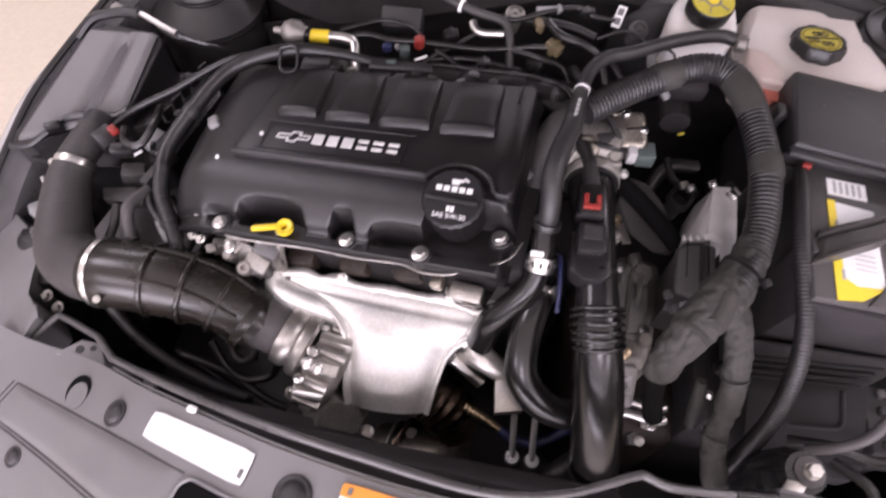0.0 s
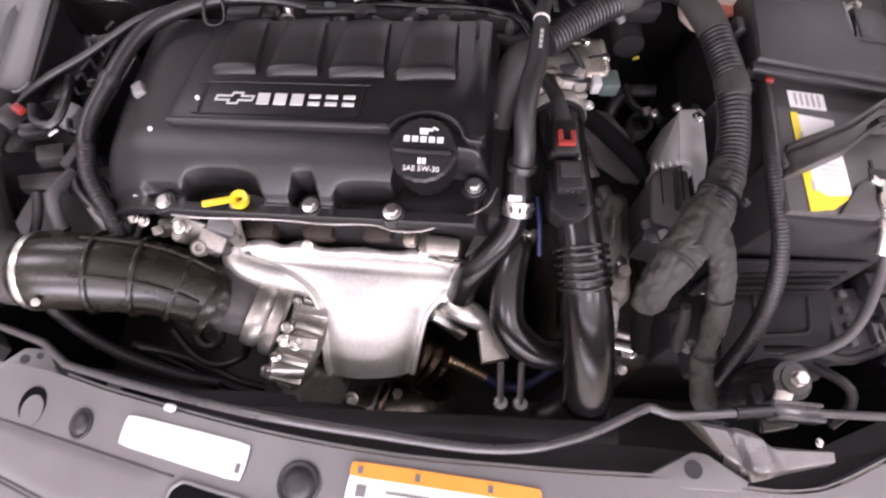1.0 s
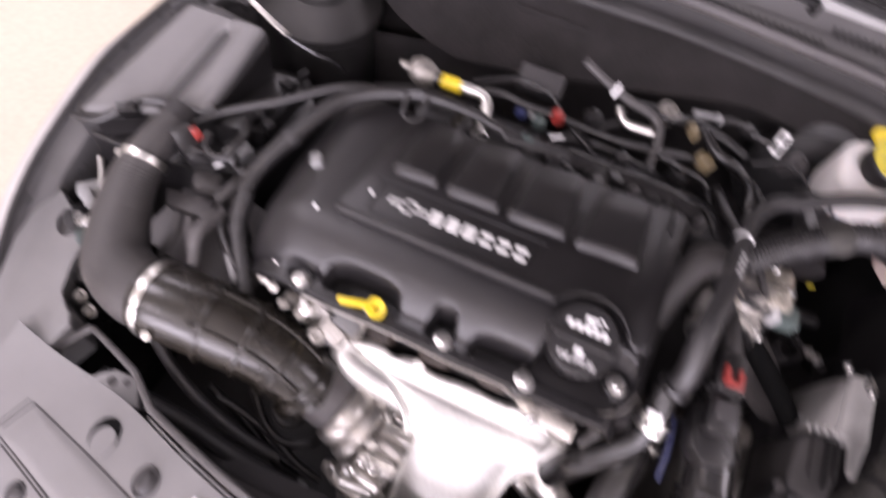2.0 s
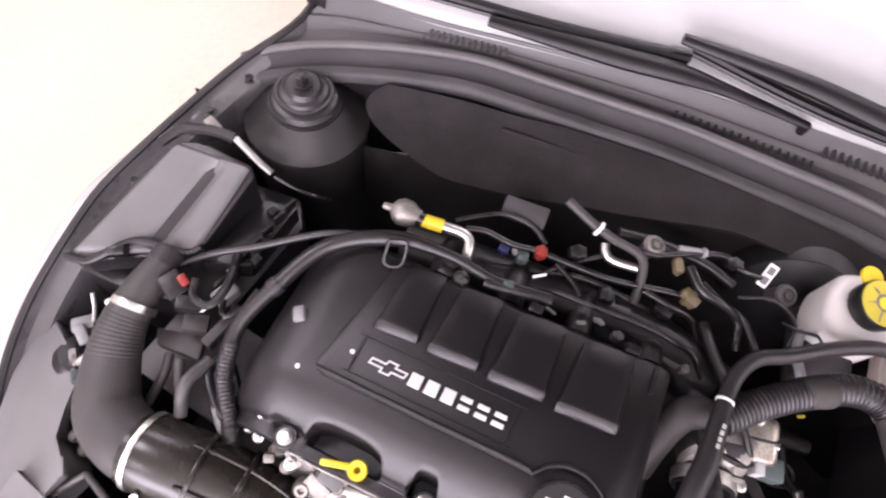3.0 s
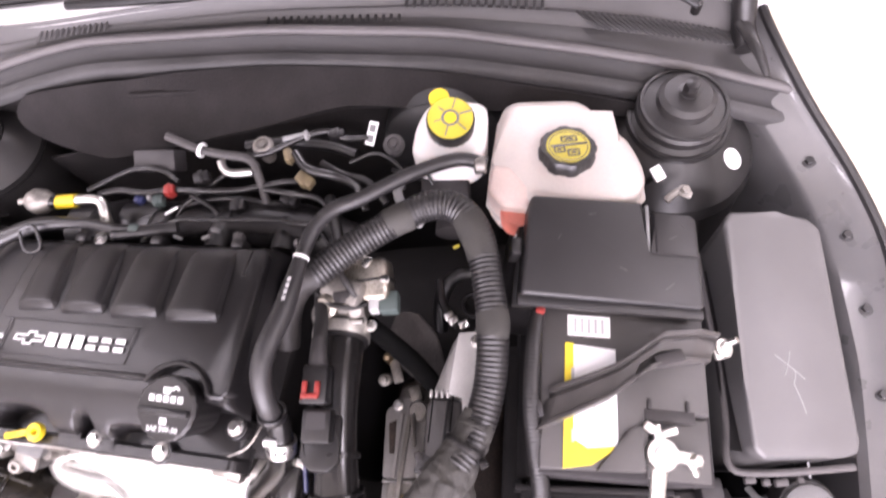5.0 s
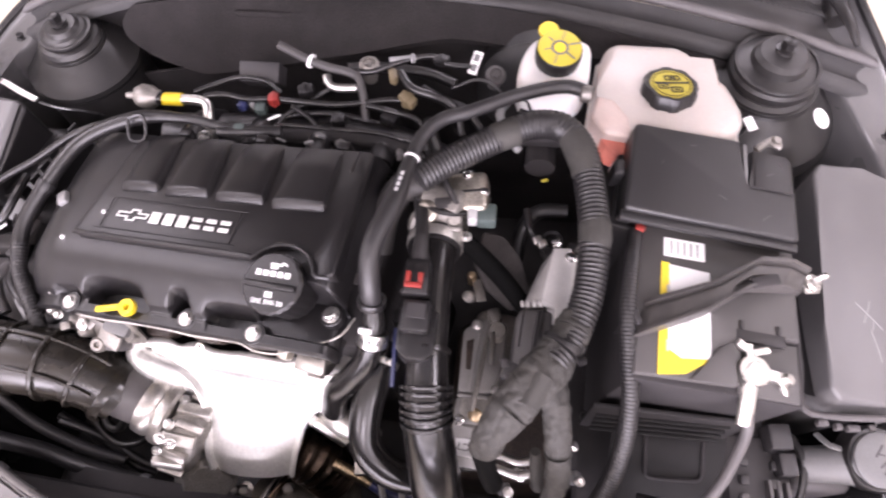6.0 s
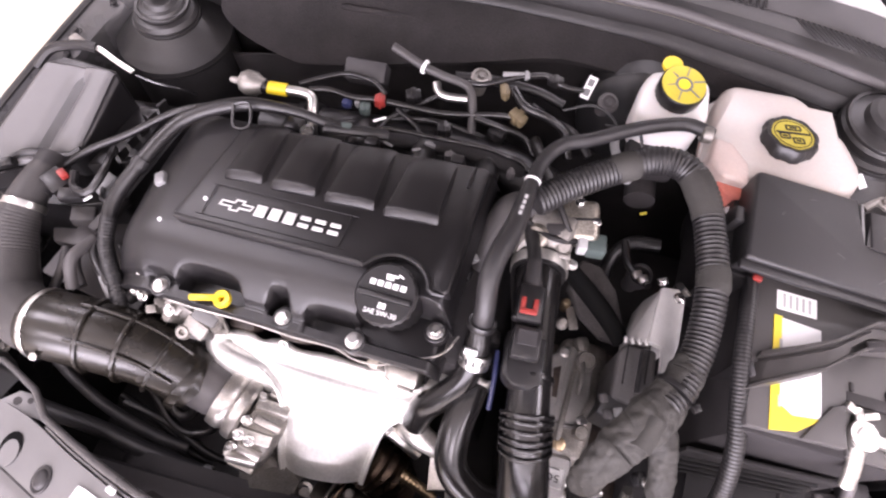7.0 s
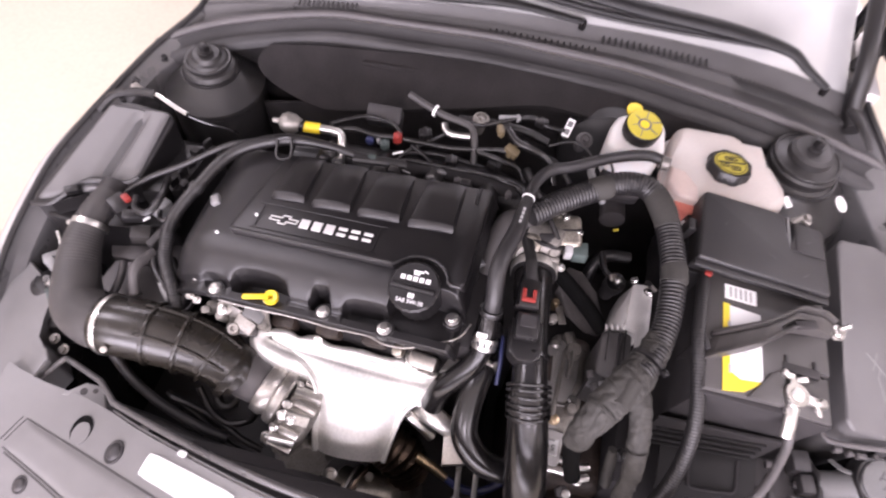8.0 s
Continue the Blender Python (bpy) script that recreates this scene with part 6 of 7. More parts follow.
for x, y, z, m in ((0.248, -0.012, 0.822, LEAD), (0.258, -0.008, 0.826, CONNGREY), (0.241, 0.004, 0.824, LEAD), (0.268, -0.014, 0.822, DARKGREY)):
    part("plug_tab", rbox((0.008, 0.010, 0.008), (x, y, z), (15, 8, 25), 0.0015), m, ecu)
for x, y, z in ((0.254, 0.040, 0.8468), (0.276, 0.044, 0.8505)):
    part("plug_seam", rbox((0.0012, 0.046, 0.0012), (x, y, z), (0, -14, -2), 0), HOLEBLACK, ecu)
gb = thing("gearbox", (0.25, 0.02, 0.31), "dull grey cast aluminium gearbox casing", "gearbox")
part("casing", rbox((0.17, 0.24, 0.28), (0.255, 0.03, 0.43), (0, 0, 4), 0.03, 3), SOOT, gb, "near-black lower casing")
part("upper_casing", rbox((0.06, 0.15, 0.16), (0.224, 0.02, 0.665), (0, 0, -4), 0.014, 3), CASTDARK, gb)
part("boss", lathe([(0.012, 0), (0.012, 0.03), (0.010, 0.034), (0, 0.034)], (0.228, 0.06, 0.735), (0, 0, 1), 20), CASTDARK, gb)
part("boss", lathe([(0.009, 0), (0.009, 0.022), (0.007, 0.026), (0, 0.026)], (0.236, -0.02, 0.735), (0, -0.2, 1), 20), CASTDARK, gb)
part("rib", rbox((0.006, 0.10, 0.02), (0.214, 0.01, 0.748), (0, 0, -4), 0.002), CASTDARK, gb)
part("flange_plate", prism([(0.186, 0.060), (0.204, 0.078), (0.230, 0.078), (0.240, 0.056), (0.240, 0.020), (0.230, -0.016), (0.190, -0.018)], 0.72, 0.752, 0.004), CASTGREY, gb)
part("flange_step", prism([(0.190, -0.056), (0.189, -0.022), (0.229, -0.020), (0.234, -0.050)], 0.70, 0.742, 0.004), CASTGREY, gb)
part("flange_rib", rbox((0.004, 0.075, 0.010), (0.206, 0.020, 0.752), (0, 0, -3), 0.0015), CASTGREY, gb)
part("flange_rib", rbox((0.040, 0.004, 0.008), (0.210, -0.020, 0.746), (0, 0, 3), 0.0015), CASTGREY, gb)
# thin dark plate on the flange paints a recess in shade
part("sump_recess", prism([(0.192, 0.045), (0.196, 0.010), (0.202, 0.010), (0.201, 0.050)], 0.7515, 0.7528, 0.0004), SOOT, gb)
part("strap", tube([(0.224, 0.056, 0.754), (0.224, 0.051, 0.767), (0.2245, 0.040, 0.768), (0.225, 0.030, 0.762), (0.225, 0.024, 0.752)], 0.0062, 10, 0.003, flat=0.5), CAST, gb, "bright folded steel strap")
part("brass_plug", lathe([(0.008, -0.012), (0.008, 0.0), (0.006, 0.002), (0.006, 0.006), (0.0035, 0.007), (0, 0.007)], (0.215, -0.042, 0.748), (0.1, -0.2, 1), 18), BRASS, gb, "brass drain plug")
part("shift_fitting", lathe([(0.006, -0.02), (0.0075, -0.004), (0.0075, 0.004), (0.005, 0.006), (0.005, 0.012), (0, 0.013)], (0.188, 0.091, 0.786), (-0.1, -0.3, 1), 18), CASTDARK, gb, "dull plated fitting")
part("shift_fitting", lathe([(0.005, -0.02), (0.006, 0.0), (0.004, 0.004), (0, 0.005)], (0.188, 0.118, 0.788), (0, 0, 1), 16), BRASS, gb, "brass coloured fitting")
part("shift_lever", rbox((0.012, 0.030, 0.004), (0.199, 0.104, 0.778), (0, 10, 20), 0.0015), CASTDARK, gb)
part("lug", rbox((0.016, 0.02, 0.02), (0.222, 0.082, 0.75), (0, 0, 20), 0.004), CASTDARK, gb)
for x, y, z in ((0.225, 0.070, 0.756), (0.202, 0.067, 0.756), (0.236, -0.010, 0.752), (0.196, -0.050, 0.746)):
    part_at("bolt", SMALLBOLT, pose(x, y, z), gb)
SM = pose(0.210, -0.074, 0.742, 24, 4, 176)
stick = part("sticker", moved(rbox((0.032, 0.036, 0.001), bevel=0.0003, seg=1), SM), PAPER, gb, "white part sticker")
part("sticker_text", moved(lettering("5CT", 0.014, 0.0002), SM @ pose(0, 0.006, 0.0008)), INK, stick)
for i in range(3):
    part("sticker_bar", moved(rbox((0.022, 0.002, 0.0004), (0, -0.006 - 0.004 * i, 0.0008), bevel=0), SM), INK, stick)
part("sticker_step", rbox((0.045, 0.05, 0.05), (0.210, -0.068, 0.713), (24, 4, 0), 0.006), CASTGREY, gb)
for y in (0.0, -0.016):
    cable("cooler_pipe", [(0.19, -0.078 + y, 0.655), (0.24, -0.07 + y, 0.66), (0.275, -0.075 + y, 0.662), (0.29, -0.07 + y, 0.66)], 0.0055, STEEL, "bright steel gearbox cooler pipe", "pipe", "cooler pipes")
mount = thing("heat_mat", (0.25, 0.13, 0.70), "grey insulating mat and black cable beside the throttle body", "mat")
part("mat", prism([(0.196, 0.174), (0.222, 0.174), (0.246, 0.150), (0.262, 0.108), (0.260, 0.086), (0.238, 0.084), (0.206, 0.108), (0.186, 0.140)], 0.776, 0.790, 0.004, 2, top=lambda x, y: 0.790 + 0.25 * (y - 0.13) - 0.006 * math.sin(60 * x)), MAT, mount)
part("cable", tube([(0.160, 0.152, 0.838, 0.010), (0.182, 0.137, 0.834, 0.011), (0.204, 0.122, 0.827, 0.0115), (0.225, 0.107, 0.819, 0.0115), (0.242, 0.092, 0.813, 0.011), (0.256, 0.078, 0.806, 0.010)], 0.010, 14), HOLEBLACK, mount)
pump = thing("heater_hose", (0.27, 0.23, 0.70), "glossy black hose and grommets in the gap below the loom", "hose")
part("hose", tube([(0.240, 0.180, 0.70, 0.010), (0.242, 0.215, 0.735, 0.010), (0.262, 0.240, 0.755, 0.010), (0.300, 0.244, 0.76, 0.009)], 0.010, 14), RUBBER, pump)
part("grommet", lathe([(0.012, -0.06), (0.012, 0.0), (0.015, 0.003), (0.017, 0.0), (0.017, -0.02)], (0.285, 0.205, 0.74), (0, -0.2, 1), 24), VOID, pump)
part("marker", rbox((0.009, 0.004, 0.004), (0.263, 0.262, 0.80), (30, 0, 25), 0.001), CAPYELLOW, pump, "small yellow marker clip")
part("wire", tube([(0.245, 0.215, 0.80), (0.252, 0.185, 0.80), (0.265, 0.165, 0.81), (0.275, 0.15, 0.82)], 0.005, 8), RUBBER, pump)
for at in ((0.262, 0.165, 0.815), (0.268, 0.158, 0.82), (0.283, 0.145, 0.85)):
    part("clip", rbox((0.012, 0.010, 0.006), at, (20, 10, 30), 0.002), STEEL, pump)

# ---- brake and coolant reservoirs ----
boost = thing("brake_booster", (0.24, 0.43, 0.60), "large black round brake booster against the firewall", "brake booster")
part("drum", lathe([(0.080, -0.10), (0.082, -0.02), (0.078, -0.004), (0.080, 0.0), (0.074, 0.006), (0.04, 0.012), (0.0, 0.014)], (0.232, 0.412, 0.795), (0, -1, 0.2), 48), BOOSTER, boost)
part("master_cylinder", tube([(0.25, 0.40, 0.80), (0.252, 0.36, 0.80), (0.255, 0.28, 0.80)], 0.02, 16), VOID, boost)
part("valve", rbox((0.06, 0.05, 0.03), (0.25, 0.315, 0.845), (10, 0, 5), 0.006), VOID, boost)
br_r = thing("brake_fluid_reservoir", (0.255, 0.365, 0.82), "white plastic brake fluid reservoir with a yellow-topped cap", "reservoir")
part("tank", prism([(0.212, 0.335), (0.214, 0.372), (0.225, 0.402), (0.250, 0.412), (0.290, 0.408), (0.299, 0.398), (0.299, 0.345), (0.285, 0.325), (0.225, 0.322)], 0.850, 0.907, 0.011, 4, draft=-0.02), WHITETANK, br_r)
part("neck", lathe([(0.024, -0.02), (0.024, 0.0), (0, 0.0)], (0.258, 0.366, 0.912)), WHITETANK, br_r)
bc = part("cap", lathe([(0.0275, -0.012), (0.0285, 0.006), (0.027, 0.0085), (0, 0.0085)], (0.258, 0.366, 0.922), (0.05, -0.1, 1), 48, wave=lambda a: 1 - 0.025 * (math.cos(a * 24) > 0)), PLASTIC, br_r, "black ribbed cap")
part("cap_print", lathe([(0.0262, 0.0075), (0.0262, 0.0098), (0.009, 0.0098), (0.009, 0.0085)], (0.258, 0.366, 0.922), (0.05, -0.1, 1), 40), CAPYELLOW, bc, "yellow printed warning ring")
part("cap_ring", lathe([(0.0105, 0.0088), (0.0105, 0.0102), (0.008, 0.0102), (0.008, 0.0088)], (0.258, 0.366, 0.922), (0.05, -0.1, 1), 28), INK, bc)
part("cap_print", lathe([(0.0072, 0.0075), (0.0072, 0.0105), (0, 0.0105)], (0.258, 0.366, 0.922), (0.05, -0.1, 1), 24), YELLOW, bc)
for i in range(6):
    a = math.radians(20 + 60 * i)
    part("printed_line", rbox((0.014, 0.0013, 0.0012), (0.258 + 0.018 * math.cos(a) + 0.0005, 0.366 + 0.018 * math.sin(a), 0.9322 + 0.1 * 0.018 * math.sin(a)), (5, 3, math.degrees(a)), 0), INK, bc)
part("cap_tab", lathe([(0.012, 0), (0.012, 0.004), (0, 0.004)], (0.243, 0.394, 0.927), (0, -0.1, 1), 24), YELLOW, bc, "yellow plastic tab")

cr = thing("coolant_reservoir", (0.39, 0.33, 0.80), "translucent white coolant reservoir holding pink coolant", "reservoir")
TO = [(0.304, 0.288), (0.306, 0.33), (0.312, 0.400), (0.326, 0.415), (0.404, 0.418), (0.420, 0.408), (0.434, 0.386), (0.464, 0.362), (0.480, 0.325), (0.482, 0.300), (0.460, 0.276), (0.36, 0.262), (0.318, 0.268)]
part("upper_tank", prism(TO, 0.868, 0.905, 0.015, 5, draft=0.02), TANK, cr)
part("seam", prism([(0.39 + (x - 0.39) * 1.03, 0.335 + (y - 0.335) * 1.03) for x, y in TO], 0.8655, 0.8695, 0.0015), TANK, cr)
part("lower_tank", prism([(0.39 + (x - 0.39) * 0.99, 0.335 + (y - 0.335) * 0.99) for x, y in TO], 0.845, 0.8665, 0.004), PINK, cr, "lower tank tinted by pink coolant")
part("sump", prism([(0.318, 0.268), (0.320, 0.284), (0.352, 0.284), (0.356, 0.256), (0.344, 0.248), (0.326, 0.254)], 0.862, 0.893, 0.005), REDTANK, cr, "red coolant showing in the sump")
part("sump_outlet", rbox((0.007, 0.012, 0.02), (0.338, 0.242, 0.872), (20, 10, -20), 0.002), PAPER, cr)
part("neck", lathe([(0.029, -0.012), (0.029, 0.004), (0, 0.004)], (0.392, 0.337, 0.900)), TANK, cr)
part("coolant_window", prism([(0.303, 0.288), (0.308, 0.322), (0.330, 0.318), (0.350, 0.292), (0.352, 0.264), (0.320, 0.267)], 0.872, 0.9065, 0.006, 3), PINK, cr, "shoulder tinted pink by coolant")
cc = part("cap", lathe([(0.0325, -0.008), (0.033, 0.012), (0.0305, 0.0165), (0.026, 0.0165), (0.0255, 0.0155), (0, 0.0155)], (0.392, 0.337, 0.900), (0.03, 0.17, 1), 60, wave=lambda a: 1 - 0.055 * (math.cos(a * 8) > 0.2)), PLASTIC, cr, "black fluted cap with yellow print")
CPM = Matrix.Translation((0.392, 0.337, 0.900)) @ Vector((0.03, 0.17, 1)).to_track_quat("Z", "Y").to_matrix().to_4x4()
part("cap_print", moved(lathe([(0.0245, 0.0150), (0.0245, 0.0162), (0.0, 0.0162)], sides=40), CPM), CAPYELLOW, cc, "yellow printed warning disc")
part("printed_ring", moved(lathe([(0.0222, 0.0160), (0.0222, 0.0166), (0.0212, 0.0166), (0.0212, 0.0160)], sides=40), CPM), INNERPAINT, cc)
for sx, sy, w, h in ((-0.0075, 0.0085, 0.012, 0.008), (0.0085, 0.0075, 0.011, 0.008), (0.001, -0.0105, 0.017, 0.007)):
    for k, (bw, bh, bx, by) in enumerate(((w, 0.0017, 0, h / 2), (w, 0.0017, 0, -h / 2), (0.0017, h, w / 2, 0), (0.0017, h, -w / 2, 0), (w * 0.5, 0.0022, 0, 0))):
        part("cap_symbol", moved(rbox((bw, bh, 0.0008), (bx, by, 0.00002 * k), bevel=0), CPM @ pose(sx, sy, 0.0164, 0, 0, 20)), INNERPAINT, cc)
part("cap_symbol", moved(rbox((0.040, 0.0028, 0.0008), (0, -0.0015, 0.0164), (0, 0, 20), 0), CPM), INNERPAINT, cc)
tag = thing("white_tag", (0.502, 0.338, 0.85), "small white square tag beside the coolant reservoir", "tag")
part("tag", rbox((0.018, 0.018, 0.002), (0.502, 0.338, 0.862), (20, 20, 40), 0.0006, 1), PAPER, tag)
part("stem", tube([(0.502, 0.34, 0.858), (0.50, 0.35, 0.82)], 0.003, 6), PLASTIC, tag)
bt = thing("hose_bracket", (0.53, 0.315, 0.80), "small plated bracket behind the fuse box", "bracket")
part("strap", tube([(0.512, 0.308, 0.85), (0.525, 0.318, 0.855), (0.540, 0.316, 0.85)], 0.005, 8), CASTDARK, bt)
part_at("bolt", DARKBOLT, pose(0.532, 0.318, 0.856, 0, 10, 0), bt)

# ---- fuse box, battery and side cover ----
FM = pose(0.437, 0.217, 0.904, 1, 8.5, 0)
fb = thing("fuse_box", (0.437, 0.217, 0.78), "satin black fuse box with a clipped lid", "fuse box")
part("lid", moved(prism([(-0.094, -0.056), (-0.087, 0.052), (-0.083, 0.057), (0.036, 0.060), (0.036, 0.0), (0.046, -0.002), (0.046, 0.050), (0.088, 0.050), (0.094, 0.045), (0.096, -0.052), (0.093, -0.056)], -0.03, 0.004, 0.004, 3), FM), BLACKBOX, fb)
part("lid_step", moved(prism([(0.047, 0.0), (0.047, 0.049), (0.088, 0.049), (0.092, 0.0)], -0.01, 0.006, 0.003), FM), BLACKBOX, fb)
part("front_lip", moved(rbox((0.194, 0.012, 0.008), (0.0, -0.060, -0.006), (0, 0, 0), 0.003), FM), BLACKBOX, fb)
part("base", moved(prism([(-0.10, -0.062), (-0.092, 0.060), (0.10, 0.060), (0.102, -0.062)], -0.14, -0.028, 0.004), FM), PLASTIC, fb)
part("slot_clip", moved(rbox((0.004, 0.056, 0.012), (0.041, 0.03, -0.004), bevel=0.001), FM), CONNGREY, fb)
part("lid_line", moved(rbox((0.05, 0.0012, 0.0012), (0.068, 0.0, 0.0062), bevel=0), FM), VOID, fb)
for x, y, a, w in ((0.066, 0.020, 30, 0.010), (0.078, 0.034, -50, 0.007), (-0.02, 0.040, 15, 0.008), (0.012, -0.020, -25, 0.009), (-0.055, 0.010, 60, 0.006), (0.060, -0.035, 40, 0.012)):
    part("scuff", moved(rbox((w, 0.0009, 0.0006), (x, y, 0.0062 if x > 0.047 and y > 0 else 0.0042), (0, 0, a), 0), FM), LEAD, fb)
part("side_clip", moved(rbox((0.012, 0.02, 0.03), (-0.098, 0.0, -0.02), bevel=0.003), FM), BLACKBOX, fb)

BM = pose(0.450, 0.075, 0.868, 1.0, 5.5, 0)
bat = thing("car_battery", (0.45, 0.075, 0.68), "black car battery with a yellow-edged white label", "battery")
# case darker than the battery top: shade on its front put into colour
case = part("case", moved(rbox((0.172, 0.235, 0.19), (0.002, 0.035, -0.095), bevel=0.004), BM), DEEP, bat)
part("top_step", moved(prism([(-0.084, -0.078), (-0.084, 0.14), (0.084, 0.14), (0.084, -0.018), (0.022, -0.018), (0.020, -0.074)], -0.004, 0.008, 0.003), BM), BATTERY, case)
part("terminal_slot", moved(rbox((0.050, 0.012, 0.006), (0.044, -0.020, 0.006), bevel=0.001), BM), VOID, case)
for x in (0.024, 0.062):
    part("slot_post", moved(rbox((0.004, 0.010, 0.006), (x, -0.009, 0.0075), bevel=0.001), BM), VOID, case)
part("ledge", moved(rbox((0.062, 0.060, 0.006), (0.052, -0.050, 0.0005), bevel=0.002), BM), BATTERY, case)
part("front_rim", moved(rbox((0.104, 0.004, 0.004), (-0.032, -0.079, -0.004), bevel=0.001), BM), BATTERY, case)
part("raised_cover", moved(prism([(-0.030, -0.0765), (0.016, -0.0745), (0.016, -0.030), (0.002, -0.036)], 0.008, 0.0115, 0.001), BM), BATTERY, case)
lb = part("label", moved(prism([(-0.056, -0.070), (-0.056, 0.046), (-0.008, 0.043), (-0.008, -0.054), (-0.036, -0.068)], 0.008, 0.0088, 0), BM), PAPER, case, "white label with a yellow edge")
part("label_edge", moved(prism([(-0.0615, -0.076), (-0.0595, 0.047), (-0.051, 0.047), (-0.0515, -0.048), (-0.038, -0.056), (-0.007, -0.052), (-0.034, -0.071)], 0.0086, 0.0095, 0), BM), LABELYELLOW, lb, "yellow printed edge")
for i in range(4):
    part("printed_bar", moved(rbox((0.022, 0.0012, 0.0004), (-0.026, -0.035 + 0.006 * i, 0.0092), bevel=0), BM), PALEINK, lb)
for i in range(3):
    part("printed_bar", moved(rbox((0.003, 0.012, 0.0004), (-0.052, -0.045 + 0.03 * i, 0.0098), bevel=0), BM), PALEINK, lb)
lb2 = part("label", moved(rbox((0.044, 0.022, 0.0008), (-0.035, 0.066, 0.0086), bevel=0), BM), PAPER, case, "small white printed label")
for i in range(5):
    part("printed_bar", moved(rbox((0.003, 0.016, 0.0004), (-0.049 + 0.007 * i, 0.066, 0.0093), bevel=0), BM), PALEINK, lb2)
term = thing("battery_clamp", (0.485, 0.016, 0.85), "bright metal battery terminal clamp with its earth cable", "terminal")
part("clamp", ring((0.484, 0.018, 0.872), (0.1, 0, 1), 0.0085, 0.012, 0.0065), ALUCLAMP, term)
part("post", lathe([(0.0085, -0.010), (0.0085, 0.006), (0.0075, 0.008), (0, 0.008)], (0.484, 0.018, 0.872), (0.1, 0, 1), 20), PLATE, term)
part("jaw", rbox((0.020, 0.011, 0.010), (0.505, 0.017, 0.869), (0, 10, -6), 0.002), ALUCLAMP, term)
part("jaw", rbox((0.009, 0.018, 0.010), (0.480, 0.037, 0.873), (0, 5, 6), 0.002), ALUCLAMP, term)
part("jaw_wing", rbox((0.016, 0.007, 0.009), (0.492, 0.040, 0.873), (10, 0, 18), 0.001), ALUCLAMP, term)
part("jaw_wing", rbox((0.013, 0.009, 0.010), (0.473, 0.043, 0.874), (0, 10, -30), 0.002), ALUCLAMP, term)
part("nut", moved(hexbolt(0.006, 0.009, 1.3), pose(0.514, 0.015, 0.868, 0, 25, 0)), ALUCLAMP, term)
part("tail_stud", tube([(0.514, 0.010, 0.866), (0.520, 0.000, 0.858)], 0.004, 8), CAST, term)
part("lug", tube([(0.482, 0.008, 0.868, 0.009), (0.481, -0.012, 0.862, 0.008), (0.482, -0.028, 0.848, 0.008)], 0.008, 12, flat=0.7), ALUCLAMP, term)
part("cable", tube([(0.484, -0.018, 0.856), (0.488, -0.034, 0.840), (0.481, -0.058, 0.828), (0.469, -0.085, 0.817), (0.452, -0.108, 0.803), (0.43, -0.119, 0.785), (0.405, -0.122, 0.765)], 0.0058, 12), LEAD, term, "grey sleeved earth cable")
hold = thing("battery_hold_down", (0.46, 0.09, 0.86), "dark moulded battery hold-down bar with a bolt", "bracket")
def bar(u, v):
    a = np.array([(0.370, 0.053, 0.886), (0.380, 0.057, 0.892), (0.402, 0.066, 0.897), (0.44, 0.084, 0.900), (0.482, 0.116, 0.898), (0.52, 0.125, 0.886), (0.545, 0.128, 0.868)])
    k = u * (len(a) - 1)
    x, y, z = [float(np.interp(k, range(len(a)), a[:, i])) for i in range(3)]
    w = 0.046 - 0.014 * u
    rim = -0.014 if v < 0.03 or v > 0.97 else 0.003 if v < 0.13 else -0.001 if v < 0.70 else -0.005 if v < 0.84 else 0.004
    if 0.60 < u < 0.74 and 0.10 < v < 0.42:
        rim -= 0.010
    return (x + 0.014 * (v - 0.5), y + w * (v - 0.5), z + rim)
part("bar", sheet(bar, 56, 32, 0.003), HOLDBAR, hold)
# dark block paints the shade of the bar's end recess
part("end_pocket", rbox((0.030, 0.012, 0.004), (0.492, 0.108, 0.896), (0, 4, 18), 0.0015), VOID, hold)
part_at("bolt", BOLT, pose(0.556, 0.130, 0.862, 0, 20, 0) @ Matrix.Scale(1.1, 4), hold)
part("stud", tube([(0.552, 0.132, 0.858), (0.566, 0.136, 0.874)], 0.0035, 8), STEEL, hold)
part("tongue", rbox((0.02, 0.020, 0.005), (0.553, 0.129, 0.858), (0, 20, 20), 0.002), ALUDULL, hold)
part("end_tab", rbox((0.006, 0.016, 0.045), (0.366, 0.052, 0.872), (0, 0, 15), 0.002), DARKGREY, hold)
part("leg", rbox((0.008, 0.03, 0.12), (0.368, 0.05, 0.822), (0, 0, 20), 0.002), DARKGREY, hold)
tray = thing("battery_tray", (0.45, 0.0, 0.60), "black plastic battery tray with moulded ribs", "battery tray")
part("tray", prism([(0.35, -0.115), (0.345, 0.20), (0.57, 0.20), (0.57, -0.06), (0.52, -0.115)], 0.62, 0.648, 0.006), DEEP, tray)
def tray_front(u, v):
    x = 0.385 + 0.132 * u
    y = -0.006 - 0.105 * v + 0.01 * u
    return (x, y, 0.690 - 0.015 * v + 0.02 * u - 0.02 * v * v)
part("front_cover", sheet(tray_front, 10, 10, 0.004), TRAY, tray, "dark grey front cover with a grooved pocket")
POCKET = [(0.425, -0.018), (0.427, -0.060), (0.430, -0.067), (0.438, -0.069), (0.482, -0.066), (0.490, -0.062), (0.492, -0.054), (0.491, -0.022)]
def on_tray(x, y):
    u = (x - 0.385) / 0.132
    v = (-0.006 + 0.01 * u - y) / 0.105
    return (x, y, tray_front(u, v)[2] + 0.0012)
part("pocket_groove", tube([on_tray(x, y) for x, y in POCKET], 0.0028, 8, 0.004), DEEP, tray)
